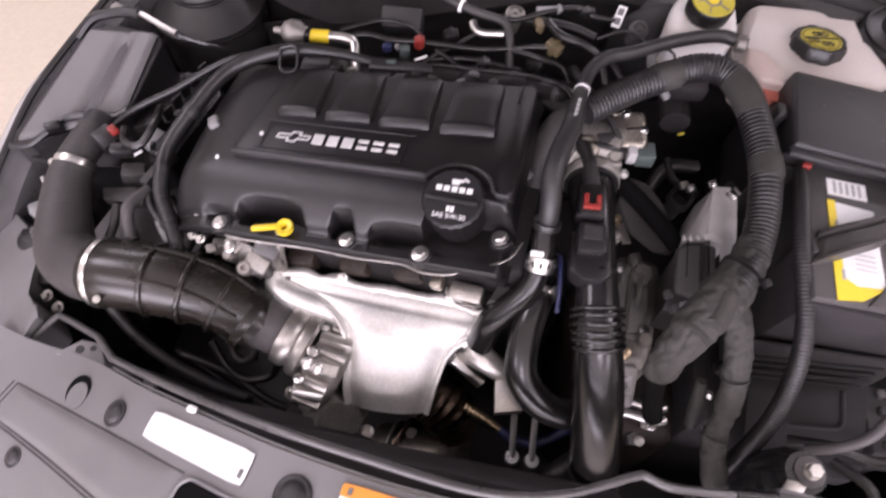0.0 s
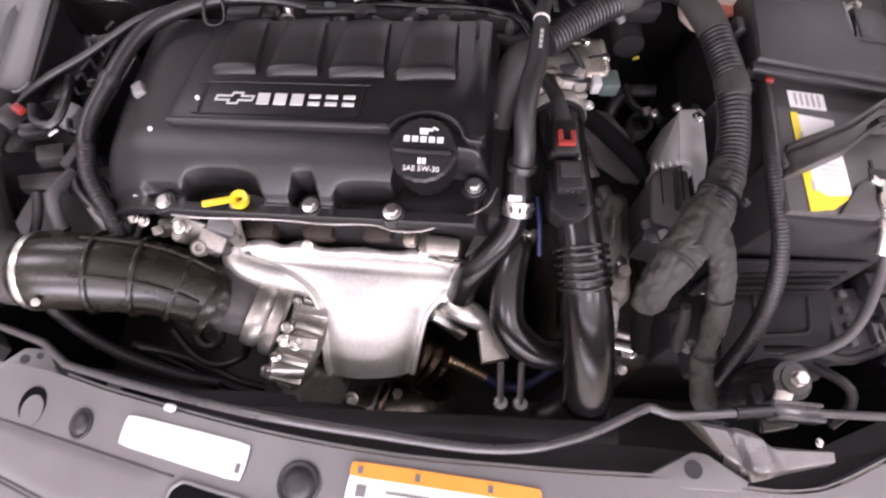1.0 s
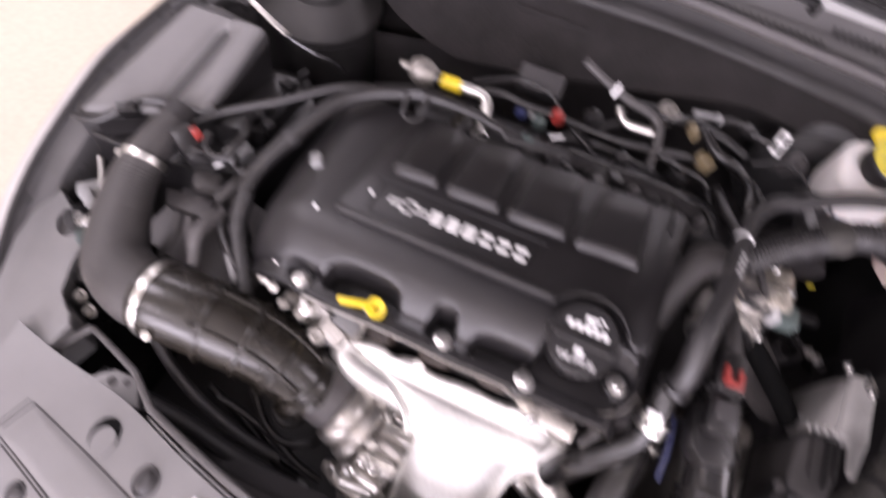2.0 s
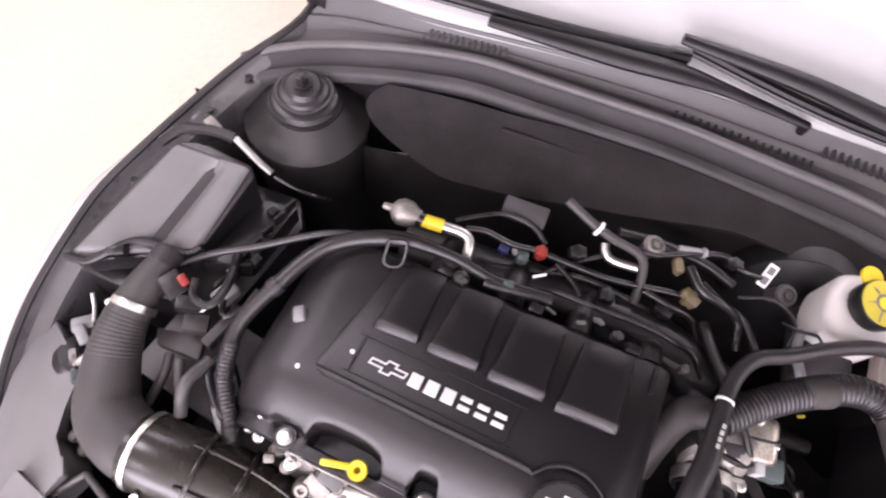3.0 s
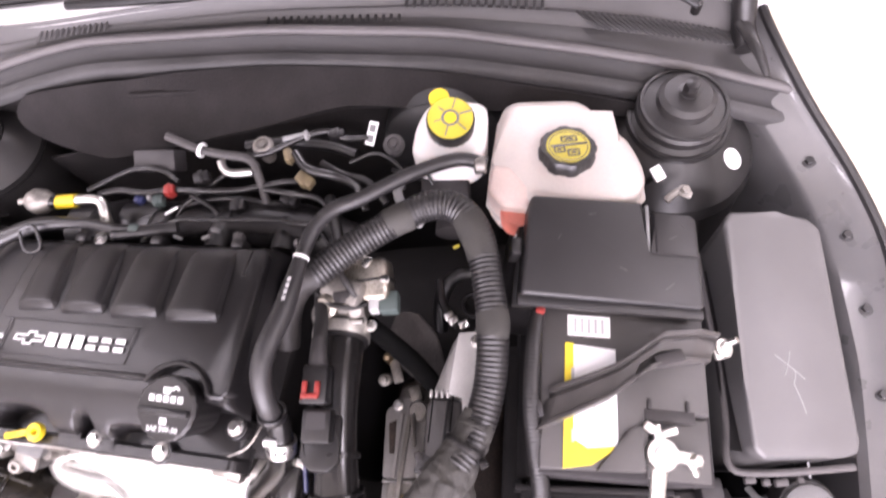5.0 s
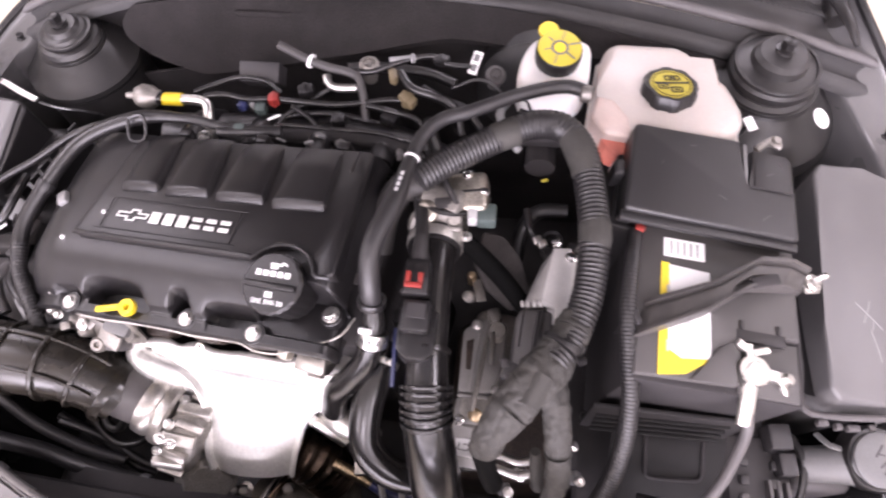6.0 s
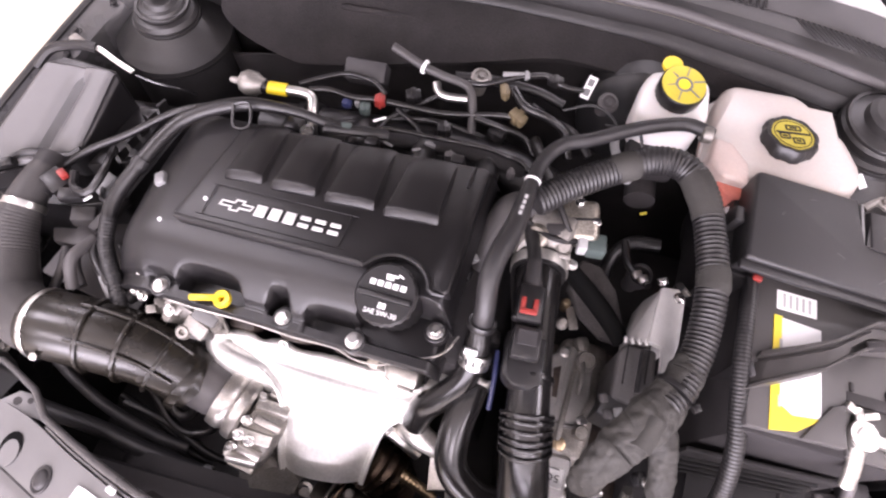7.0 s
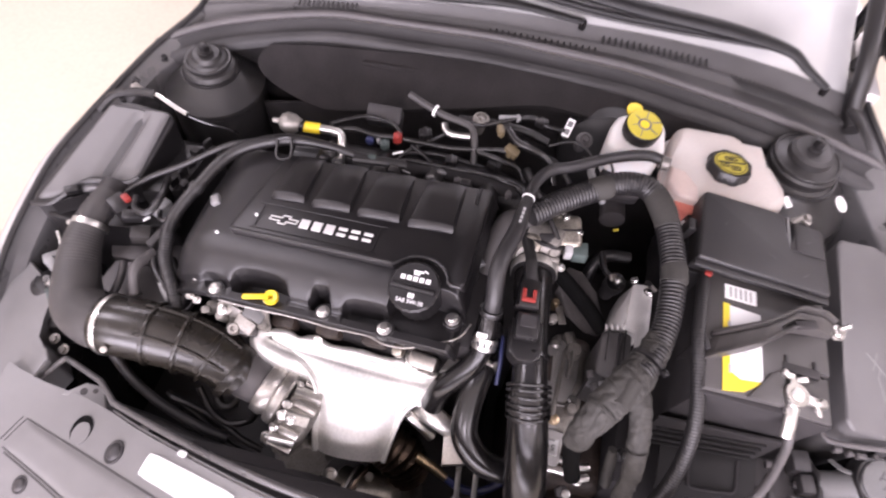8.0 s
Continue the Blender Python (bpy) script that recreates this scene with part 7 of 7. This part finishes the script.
part("front_wall", rbox((0.17, 0.006, 0.11), (0.430, -0.0145, 0.735), (0, 0, 2), 0.002), DEEP, tray)
for i in range(4):
    part("tray_rib", rbox((0.145, 0.005, 0.003), (0.425, -0.019 - 0.002 * i, 0.765 - 0.015 * i), (0, -6, 2), 0.001), TRAY, tray)
part("rail", rbox((0.15, 0.020, 0.01), (0.452, 0.002, 0.698), (0, -3, 3), 0.002), TRAY, tray)
part("column", rbox((0.26, 0.26, 0.34), (0.46, 0.05, 0.475), bevel=0.01), DEEP, tray)

def side_z(x, y):
    return 0.868 - 0.30 * (x - 0.562) - 0.27 * (0.288 - y)
side = thing("side_cover", (0.642, 0.16, 0.55), "large smooth grey plastic side cover beside the battery", "cover")
part("cover", prism([(0.570, 0.274), (0.577, 0.290), (0.634, 0.298), (0.674, 0.298), (0.690, 0.288), (0.730, 0.06), (0.727, 0.046), (0.706, 0.040), (0.614, 0.030), (0.601, 0.040), (0.591, 0.11), (0.581, 0.20)], 0.56, 0.86, 0.006, 3, top=side_z), LIDGREY, side)
part("flange", tube([(0.562, 0.27, 0.785), (0.572, 0.20, 0.772), (0.582, 0.130, 0.762), (0.584, 0.072, 0.76), (0.581, 0.034, 0.76), (0.585, 0.021, 0.76), (0.598, 0.017, 0.76), (0.633, 0.019, 0.76), (0.67, 0.024, 0.758), (0.72, 0.032, 0.75)], 0.004, 8, 0.006), LEAD, side, "grey moulded flange")
part("flange_web", sheet(lambda u, v: (0.570 + 0.016 * u + 0.016 * v, 0.25 - 0.21 * u, 0.778 - 0.02 * u - 0.006 * v), 12, 3, 0.003), PLASTIC, side)
for x, y, z, w in ((0.606, 0.010, 0.752, 0.012), (0.624, 0.009, 0.750, 0.008), (0.641, 0.010, 0.748, 0.014), (0.662, 0.014, 0.746, 0.008)):
    part("rim_clip", rbox((w, 0.008, 0.010), (x, y, z), (0, 0, 8), 0.002), LEAD, side)
for (x0, y0), (x1, y1) in (((0.628, 0.140), (0.664, 0.118)), ((0.646, 0.146), (0.640, 0.120)), ((0.650, 0.112), (0.664, 0.082)), ((0.652, 0.126), (0.650, 0.112))):
    part("scratch", tube([(x0, y0, side_z(x0, y0) - 0.0002), ((x0 + x1) / 2 + 0.001, (y0 + y1) / 2, side_z((x0 + x1) / 2 + 0.001, (y0 + y1) / 2) - 0.0002), (x1, y1, side_z(x1, y1) - 0.0002)], 0.0007, 5), CONNGREY, side)
wb = thing("washer_filler", (0.665, -0.02, 0.60), "pale grey washer filler neck with a round cap", "filler neck")
part("neck", tube([(0.605, -0.028, 0.700, 0.020), (0.63, -0.026, 0.712, 0.022), (0.652, -0.022, 0.722, 0.026)], 0.022, 24), FILLER, wb)
part("bottle", rbox((0.07, 0.05, 0.10), (0.628, -0.03, 0.645), (0, 0, 5), 0.012, 3), LEAD, wb)
part("cap_rim", lathe([(0.036, -0.02), (0.0365, 0.0), (0.034, 0.004), (0.0, 0.004)], (0.668, -0.018, 0.738), (0.1, -0.2, 1), 36), PLASTIC, wb)
part("cap", lathe([(0.030, 0.004), (0.030, 0.009), (0.026, 0.011), (0.012, 0.012), (0, 0.012)], (0.668, -0.018, 0.738), (0.1, -0.2, 1), 36), FILLER, wb, "grey round cap")
WM = Matrix.Translation((0.668, -0.018, 0.738)) @ Vector((0.1, -0.2, 1)).to_track_quat("Z", "Y").to_matrix().to_4x4()
for w, h, a in ((0.016, 0.010, 35), (0.010, 0.006, -30), (0.014, -0.004, 20), (0.012, -0.012, 20)):
    part("cap_symbol", moved(rbox((w, 0.0016, 0.0008), (0, h, 0.0122), (0, 0, a), 0), WM), DARKGREY, wb)
part("strap", tube([(0.612, 0.004, 0.725), (0.622, -0.010, 0.735), (0.640, -0.012, 0.738)], 0.004, 8, flat=0.5), FILLER, wb)
rel = thing("relay_block", (0.56, -0.03, 0.60), "black relay block with open sockets", "relay block")
part("block", rbox((0.075, 0.085, 0.08), (0.556, -0.045, 0.655), (0, 0, 5), 0.006), VOID, rel)
for i in range(2):
    for k in range(4):
        part("socket", rbox((0.010, 0.011, 0.010), (0.538 + 0.036 * i, -0.015 - 0.021 * k, 0.698), (0, 0, 5), 0.002), LEAD if (i + k) % 3 == 0 else DARKGREY, rel)
part("relay", rbox((0.026, 0.030, 0.03), (0.575, -0.004, 0.705), (0, 0, 8), 0.003), DARKGREY, rel)
part("relay", rbox((0.020, 0.026, 0.026), (0.584, -0.034, 0.703), (0, 0, 8), 0.003), DARKGREY, rel)
for i in range(3):
    part("fuse", rbox((0.0045, 0.026, 0.012), (0.566 + 0.010 * i, -0.066, 0.70), (0, 0, 5), 0.001), LEAD, rel)
part("wire", tube([(0.59, 0.0, 0.71), (0.60, -0.03, 0.715), (0.598, -0.07, 0.70), (0.585, -0.10, 0.68)], 0.0045, 8), RUBBER, rel)

# ---- front of the bay ----
rad = thing("radiator_fan", (0.0, -0.2, 0.32), "black radiator fan shroud behind the front panel", "radiator")
part("shroud", rbox((0.62, 0.03, 0.40), (-0.08, -0.205, 0.52), (0, 0, 0), 0.01), DEEP, rad)
part("fan_ring", ring((-0.2, -0.185, 0.52), (0, 1, 0), 0.15, 0.03, 0.01), DEEP, rad)
cable("fan_pipe", [(-0.47, -0.153, 0.668), (-0.4186, -0.1561, 0.66), (-0.3554, -0.1599, 0.65), (-0.2912, -0.1695, 0.645), (-0.2001, -0.178, 0.64)], 0.011, BLACKBOX, "black rubber pipe along the radiator", "hose")
cable("drain_hose", [(-0.434, -0.083, 0.735), (-0.4243, -0.0934, 0.72), (-0.3916, -0.1158, 0.69), (-0.3466, -0.1347, 0.67), (-0.2914, -0.1476, 0.65), (-0.245, -0.152, 0.635)], 0.0075, BLACKBOX, "thin black hose below the intake hose", "hose")
cable("drain_hose", [(-0.30, -0.10, 0.68), (-0.275, -0.125, 0.66), (-0.245, -0.135, 0.655), (-0.215, -0.125, 0.66), (-0.205, -0.11, 0.68)], 0.005, RUBBER, "looped black wire below the intake hose", "wire")
cable("drain_hose", [(-0.272, -0.095, 0.685), (-0.262, -0.115, 0.68), (-0.245, -0.118, 0.68), (-0.236, -0.105, 0.69), (-0.246, -0.095, 0.695), (-0.262, -0.10, 0.69)], 0.006, LOOM, "coiled black convoluted lead", "wire")
cable("drain_hose", [(-0.36, -0.11, 0.64), (-0.30, -0.13, 0.62), (-0.25, -0.155, 0.60), (-0.22, -0.16, 0.59)], 0.006, RUBBER, "black wire below the intake hose", "wire")
cl = thing("pipe_clamp", (-0.206, -0.1775, 0.629), "pale clamp at the end of the radiator pipe", "clamp")
part("band", ring((-0.206, -0.1775, 0.640), (1, -0.09, -0.05), 0.0108, 0.011, 0.002), CONNGREY, cl)
bushes = thing("headlamp_bracket", (-0.56, 0.0, 0.60), "black bracket and bright clip beside the intake hose", "bracket")
part("bracket", rbox((0.05, 0.08, 0.07), (-0.565, -0.035, 0.66), (0, 0, 10), 0.01), PLASTIC, bushes)
part("clip", tube([(-0.592, 0.0, 0.705), (-0.575, -0.012, 0.715), (-0.562, 0.0, 0.725)], 0.006, 8), STEEL, bushes)
part("wire", tube([(-0.60, 0.03, 0.70), (-0.575, 0.05, 0.72), (-0.565, 0.075, 0.74)], 0.004, 8), RUBBER, bushes)
part("plug", rbox((0.03, 0.02, 0.018), (-0.60, 0.035, 0.705), (0, 0, 40), 0.004), CONNGREY, bushes)
for at in ((-0.535, -0.085, 0.69), (-0.52, -0.095, 0.68)):
    part_at("bolt", DARKBOLT, pose(*at, 20, 0, 0), bushes)

rod = thing("bonnet_prop_rod", (0, -0.2, 0.68), "black steel bonnet prop rod clipped along the front panel", "prop rod")
RP = [(-0.522, -0.163, 0.700), (-0.512, -0.148, 0.704), (-0.490, -0.119, 0.714), (-0.480, -0.117, 0.717), (-0.412, -0.139, 0.744), (-0.402, -0.143, 0.748), (-0.364, -0.167, 0.768), (-0.354, -0.171, 0.772), (-0.266, -0.195, 0.812), (-0.184, -0.214, 0.842), (-0.123, -0.226, 0.861), (-0.045, -0.236, 0.871), (0.067, -0.246, 0.878), (0.139, -0.233, 0.872), (0.203, -0.2045, 0.866), (0.212, -0.2035, 0.864), (0.238, -0.207, 0.857), (0.296, -0.200, 0.845), (0.334, -0.195, 0.838), (0.40, -0.193, 0.826), (0.50, -0.188, 0.804), (0.58, -0.18, 0.785)]
part("rod", tube(RP, 0.0042, 12, 0.004), ROD, rod)
part("sleeve", tube(RP[:2], 0.0085, 10, 0.002, rib=bellows(0.006, 0.15)), RUBBER, rod)
part("clip", joined(rbox((0.055, 0.018, 0.013), (0.362, -0.194, 0.831), (0, 12, 0), 0.004), rbox((0.055, 0.004, 0.017), (0.362, -0.187, 0.832), (0, 12, 0), 0.0015), rbox((0.055, 0.004, 0.017), (0.362, -0.201, 0.832), (0, 12, 0), 0.0015)), ROD, rod)
part("grip", tube([(0.296, -0.200, 0.845), (0.334, -0.195, 0.838)], 0.006, 10), RUBBER, rod)
lt = thing("latch_bracket", (0.31, -0.24, 0.78), "black stamped bracket with a triangular lug at the front panel", "bracket")
part("triangle", prism([(0.185, -0.268), (0.245, -0.238), (0.258, -0.24), (0.292, -0.262), (0.28, -0.27)], 0.855, 0.861, 0.002), GREYPLASTIC, lt)
# the lug's hole is a dark disc, its shade painted on
part("lug_hole", lathe([(0.008, 0), (0.008, 0.001), (0, 0.001)], (0.243, -0.253, 0.8605)), VOID, lt)
def stamped(u, v):
    top = ((0.0, 0.260, -0.208, 0.845), (0.36, 0.300, -0.212, 0.844), (0.60, 0.333, -0.227, 0.837), (1.0, 0.392, -0.228, 0.832))
    low = ((0.0, 0.288, -0.243, 0.836), (0.36, 0.312, -0.259, 0.836), (0.60, 0.347, -0.250, 0.832), (1.0, 0.393, -0.240, 0.829))
    x, y, z = [float(np.interp(u, [r[0] for r in top], [r[n] for r in top])) for n in (1, 2, 3)]
    x1, y1, z1 = [float(np.interp(u, [r[0] for r in low], [r[n] for r in low])) for n in (1, 2, 3)]
    fold = 0.008 * math.exp(-(((u - 0.46) / 0.07) ** 2)) - 0.006 * math.exp(-(((u - 0.30) / 0.05) ** 2))
    lip = -0.012 * max(0.0, v - 0.85) / 0.15 - 0.006 * max(0.0, 0.12 - v) / 0.12
    return (x + (x1 - x) * v, y + (y1 - y) * v, z + (z1 - z) * v + fold + lip)
part("stamping", sheet(stamped, 40, 14, 0.0025), STAMPED, lt, "glossy black stamped steel arm, its pale reflection painted as grey")
part("stay_plate", prism([(0.262, -0.20), (0.30, -0.205), (0.30, -0.235)], 0.80, 0.825, 0.003), INNERPAINT, lt)
part_at("bolt", SMALLBOLT, pose(0.377, -0.222, 0.836) @ Matrix.Scale(0.6, 4), lt)
nm_ = thing("engine_mount", (0.38, -0.155, 0.60), "black engine mount with a large plated nut", "mount")
part("base", lathe([(0.03, -0.14), (0.028, -0.03), (0.022, -0.012), (0.02, 0.0), (0.0, 0.0)], (0.38, -0.158, 0.81), (0, -0.1, 1), 28), INNERPAINT, nm_)
part("washer", lathe([(0.0148, -0.002), (0.0148, 0.001), (0.009, 0.0016), (0, 0.0016)], (0.383, -0.157, 0.811), (0, -0.1, 1), 28), LEAD, nm_)
part("nut", moved(hexbolt(0.0072, 0.010, 1.15), pose(0.384, -0.157, 0.812)), ALUDULL, nm_)
part("tab", rbox((0.018, 0.03, 0.004), (0.366, -0.178, 0.807), (0, 0, -30), 0.0015), CAST, nm_)
part("foot", rbox((0.04, 0.05, 0.02), (0.366, -0.18, 0.785), (0, 0, 10), 0.005), INNERPAINT, nm_)
cable("lamp_lead", [(0.43, -0.13, 0.77), (0.455, -0.155, 0.785), (0.462, -0.175, 0.77), (0.45, -0.19, 0.75)], 0.0055, RUBBER, "thin black rubber headlamp lead")
cable("lamp_lead", [(0.41, -0.10, 0.72), (0.45, -0.105, 0.74), (0.50, -0.11, 0.73), (0.56, -0.09, 0.70)], 0.006, RUBBER, "thin black rubber headlamp lead")

# ---- labels on the front panel ----
def panel_label(nm, corners, lift, material, parent=None, label="", n=10):
    (ax_, ay), (bx, by), (cx_, cy), (dx, dy) = corners
    def fn(u, v):
        if n > 4 and v in (0, 1) and u in (0, 1):
            u, v = abs(u - 0.008), abs(v - 0.045)
        x = (ax_ * (1 - u) + bx * u) * (1 - v) + (dx * (1 - u) + cx_ * u) * v
        y = (ay * (1 - u) + by * u) * (1 - v) + (dy * (1 - u) + cy * u) * v
        return (x, y, panel_z(x, y) + lift)
    bm = sheet(fn, n, 4, 0.0006)
    return part(nm, bm, material, parent, label)
def quad(c, u0, u1, v0, v1):
    def at(u, v):
        return tuple((c[0][i] * (1 - u) + c[1][i] * u) * (1 - v) + (c[3][i] * (1 - u) + c[2][i] * u) * v for i in range(2))
    return [at(u0, v0), at(u1, v0), at(u1, v1), at(u0, v1)]
W1 = [(-0.2706, -0.2205), (-0.140, -0.2480), (-0.1455, -0.2790), (-0.2755, -0.2475)]
wl = thing("white_label", (-0.2, -0.245, 0.82), "blank white rectangular label on the front panel", "label")
panel_label("paper", W1, 0.0022, PAPER, wl)
panel_label("printed_bar", quad(W1, 0.94, 0.97, 0.55, 0.8), 0.003, INK, wl, n=2)
W2 = [(-0.050, -0.259), (0.108, -0.275), (0.108, -0.347), (-0.060, -0.329)]
ol = thing("warning_label", (0.03, -0.30, 0.83), "white warning label with an orange header stripe", "label")
panel_label("paper", W2, 0.0022, PAPER, ol)
panel_label("header", quad(W2, 0.0, 1.0, 0.0, 0.17), 0.0031, ORANGE, ol, "orange header stripe")
for u in (0.04, 0.34, 0.72):
    panel_label("symbol", quad(W2, u, u + 0.025, 0.05, 0.13), 0.004, INK, ol, n=2)
for v in (0.28, 0.4, 0.52, 0.66, 0.8):
    panel_label("printed_bar", quad(W2, 0.2, 0.92, v, v + 0.03), 0.003, INK, ol, n=6)
panel_label("printed_bar", quad(W2, 0.05, 0.1, 0.25, 0.38), 0.003, INK, ol, n=2)

# ---- small fittings in the gaps of the bay ----
side_brk = thing("harness_bracket", (-0.44, 0.05, 0.66), "dark plastic harness bracket and plugs beside the intake hose", "bracket")
part("plate", prism([(-0.499, 0.062), (-0.440, 0.074), (-0.432, 0.046), (-0.488, 0.043)], 0.735, 0.748, 0.003), LEAD, side_brk)
part("floor", rbox((0.16, 0.12, 0.01), (-0.44, 0.06, 0.68), (0, 0, -10), 0.004), LEAD, side_brk)
part("plate", rbox((0.014, 0.06, 0.02), (-0.418, 0.09, 0.77), (0, 0, -15), 0.003), ELBOW, side_brk)
part("plug", rbox((0.03, 0.022, 0.02), (-0.45, 0.08, 0.768), (0, 10, 20), 0.003), ELBOW, side_brk)
part("plug", rbox((0.02, 0.03, 0.02), (-0.43, 0.122, 0.79), (0, 0, -20), 0.003), CONNGREY, side_brk)
part("tie", rbox((0.012, 0.003, 0.004), (-0.44, 0.095, 0.795), (0, 0, 50), 0.001), PAPER, side_brk)
for pts, r, m, lab in (
    ([(-0.468, 0.040, 0.745), (-0.462, 0.015, 0.74), (-0.465, -0.02, 0.728)], 0.006, LEAD, "black wire beside the intake hose"),
    ([(-0.451, 0.038, 0.751), (-0.440, 0.015, 0.745), (-0.424, -0.004, 0.738)], 0.0065, LEAD, "dark grey convoluted lead beside the intake hose"),
    ([(-0.404, 0.045, 0.76), (-0.391, 0.020, 0.742), (-0.37, 0.0, 0.735), (-0.352, -0.004, 0.738), (-0.345, 0.012, 0.75)], 0.006, LEAD, "looped dark grey lead beside the engine"),
    ([(-0.395, 0.06, 0.755), (-0.366, 0.03, 0.735), (-0.34, 0.03, 0.74), (-0.33, 0.05, 0.76)], 0.005, RUBBER, "black lead beside the engine"),
    ([(-0.43, 0.12, 0.795), (-0.415, 0.095, 0.80), (-0.40, 0.11, 0.80), (-0.395, 0.14, 0.80)], 0.004, RUBBER, "thin black lead beside the air filter box"),
    ([(-0.30, -0.085, 0.69), (-0.27, -0.10, 0.68), (-0.245, -0.10, 0.685), (-0.235, -0.115, 0.68)], 0.004, LOOM, "thin black lead below the intake hose"),
    ([(-0.34, -0.12, 0.66), (-0.30, -0.125, 0.66), (-0.26, -0.135, 0.65), (-0.22, -0.15, 0.64), (-0.19, -0.155, 0.63)], 0.005, RUBBER, "thin black lead below the intake hose"),
):
    cable("lead", pts, r, m, lab, "wire")
for at, rot, m, lab in (
    ((0.262, -0.105, 0.62), (10, 0, 20), LEAD, "small dull grey plug beside the gearbox"),
    ((0.346, -0.082, 0.66), (0, 10, 0), FILLER, "small grey plug beside the battery tray"),
    ((0.276, -0.083, 0.625), (20, 0, 10), CASTDARK, "small plated tab beside the gearbox"),
    ((0.336, -0.041, 0.66), (0, 20, 30), BLACKBOX, "small black plug beside the gearbox"),
    ((0.355, -0.01, 0.68), (0, 0, 10), BLACKBOX, "small black plug beside the battery"),
    ((-0.182, -0.140, 0.655), (20, 0, 0), CASTDARK, "small plated tab below the turbocharger"),
    ((-0.313, -0.078, 0.682), (0, 20, 0), CASTDARK, "small plated tab below the intake hose"),
):
    pl = thing("plug", at, lab, "plug")
    part("housing", rbox((0.018, 0.014, 0.014), at, rot, 0.003), m, pl)
    part("collar", rbox((0.008, 0.017, 0.016), at, rot, 0.002), m, pl)
    part_at("bolt", SMALLBOLT, pose(at[0] + 0.006, at[1] - 0.004, at[2] + 0.008, *rot), pl)
lampcap = thing("headlamp_housing", (-0.60, 0.0, 0.64), "black round headlamp housing with a bright clip", "headlamp")
part("cap", lathe([(0.036, -0.03), (0.038, 0.0), (0.033, 0.010), (0.018, 0.014), (0.0, 0.015)], (-0.585, 0.0, 0.68), (0.2, 0.5, 0.8), 32), PLASTIC, lampcap)
part("wire_clip", tube([(-0.600, 0.070, 0.735), (-0.592, 0.055, 0.722), (-0.585, 0.03, 0.705)], 0.003, 8), STEEL, lampcap)
part("connector", rbox((0.026, 0.014, 0.014), (-0.591, 0.022, 0.712), (0, 20, -40), 0.003), CONNGREY, lampcap)
part("connector", rbox((0.018, 0.016, 0.014), (-0.564, -0.024, 0.712), (0, 20, 40), 0.003), GREENISH, lampcap)

# ---- clips and plugs along the cover's end and rear edge ----
for at, size, rot, m, lab in (
    ((0.069, 0.118, 0.845), (0.012, 0.008, 0.012), (0, 0, 20), CONNGREY, "small grey clip beside the cam cover"),
    ((0.064, 0.098, 0.842), (0.010, 0.012, 0.010), (0, 0, -10), BLACKBOX, "small black clip beside the cam cover"),
    ((0.060, 0.072, 0.832), (0.016, 0.012, 0.014), (0, 10, 10), LEAD, "small dark grey plug beside the cam cover"),
    ((0.062, 0.055, 0.830), (0.010, 0.016, 0.010), (10, 0, 0), BLACKBOX, "small black plug beside the cam cover"),
    ((0.085, 0.225, 0.874), (0.009, 0.008, 0.014), (0, 0, 15), LEAD, "grey harness tab behind the cam cover"),
    ((-0.018, 0.238, 0.878), (0.014, 0.005, 0.006), (0, 0, -10), FILLER, "pale grey clip behind the cam cover"),
    ((0.112, 0.045, 0.80), (0.014, 0.014, 0.02), (0, 0, 10), BLACKBOX, "small black sensor beside the charge pipe"),
    ((0.108, 0.02, 0.79), (0.010, 0.010, 0.014), (0, 20, 0), CAST, "small bright sensor end beside the charge pipe"),
):
    pl = thing("clip", at, lab, "clip")
    part("housing", rbox(size, at, rot, 0.002), m, pl)
    part("latch", rbox((size[0] * 0.5, size[1] * 1.15, size[2] * 0.5), (at[0], at[1], at[2] + size[2] * 0.4), rot, 0.001), m, pl)
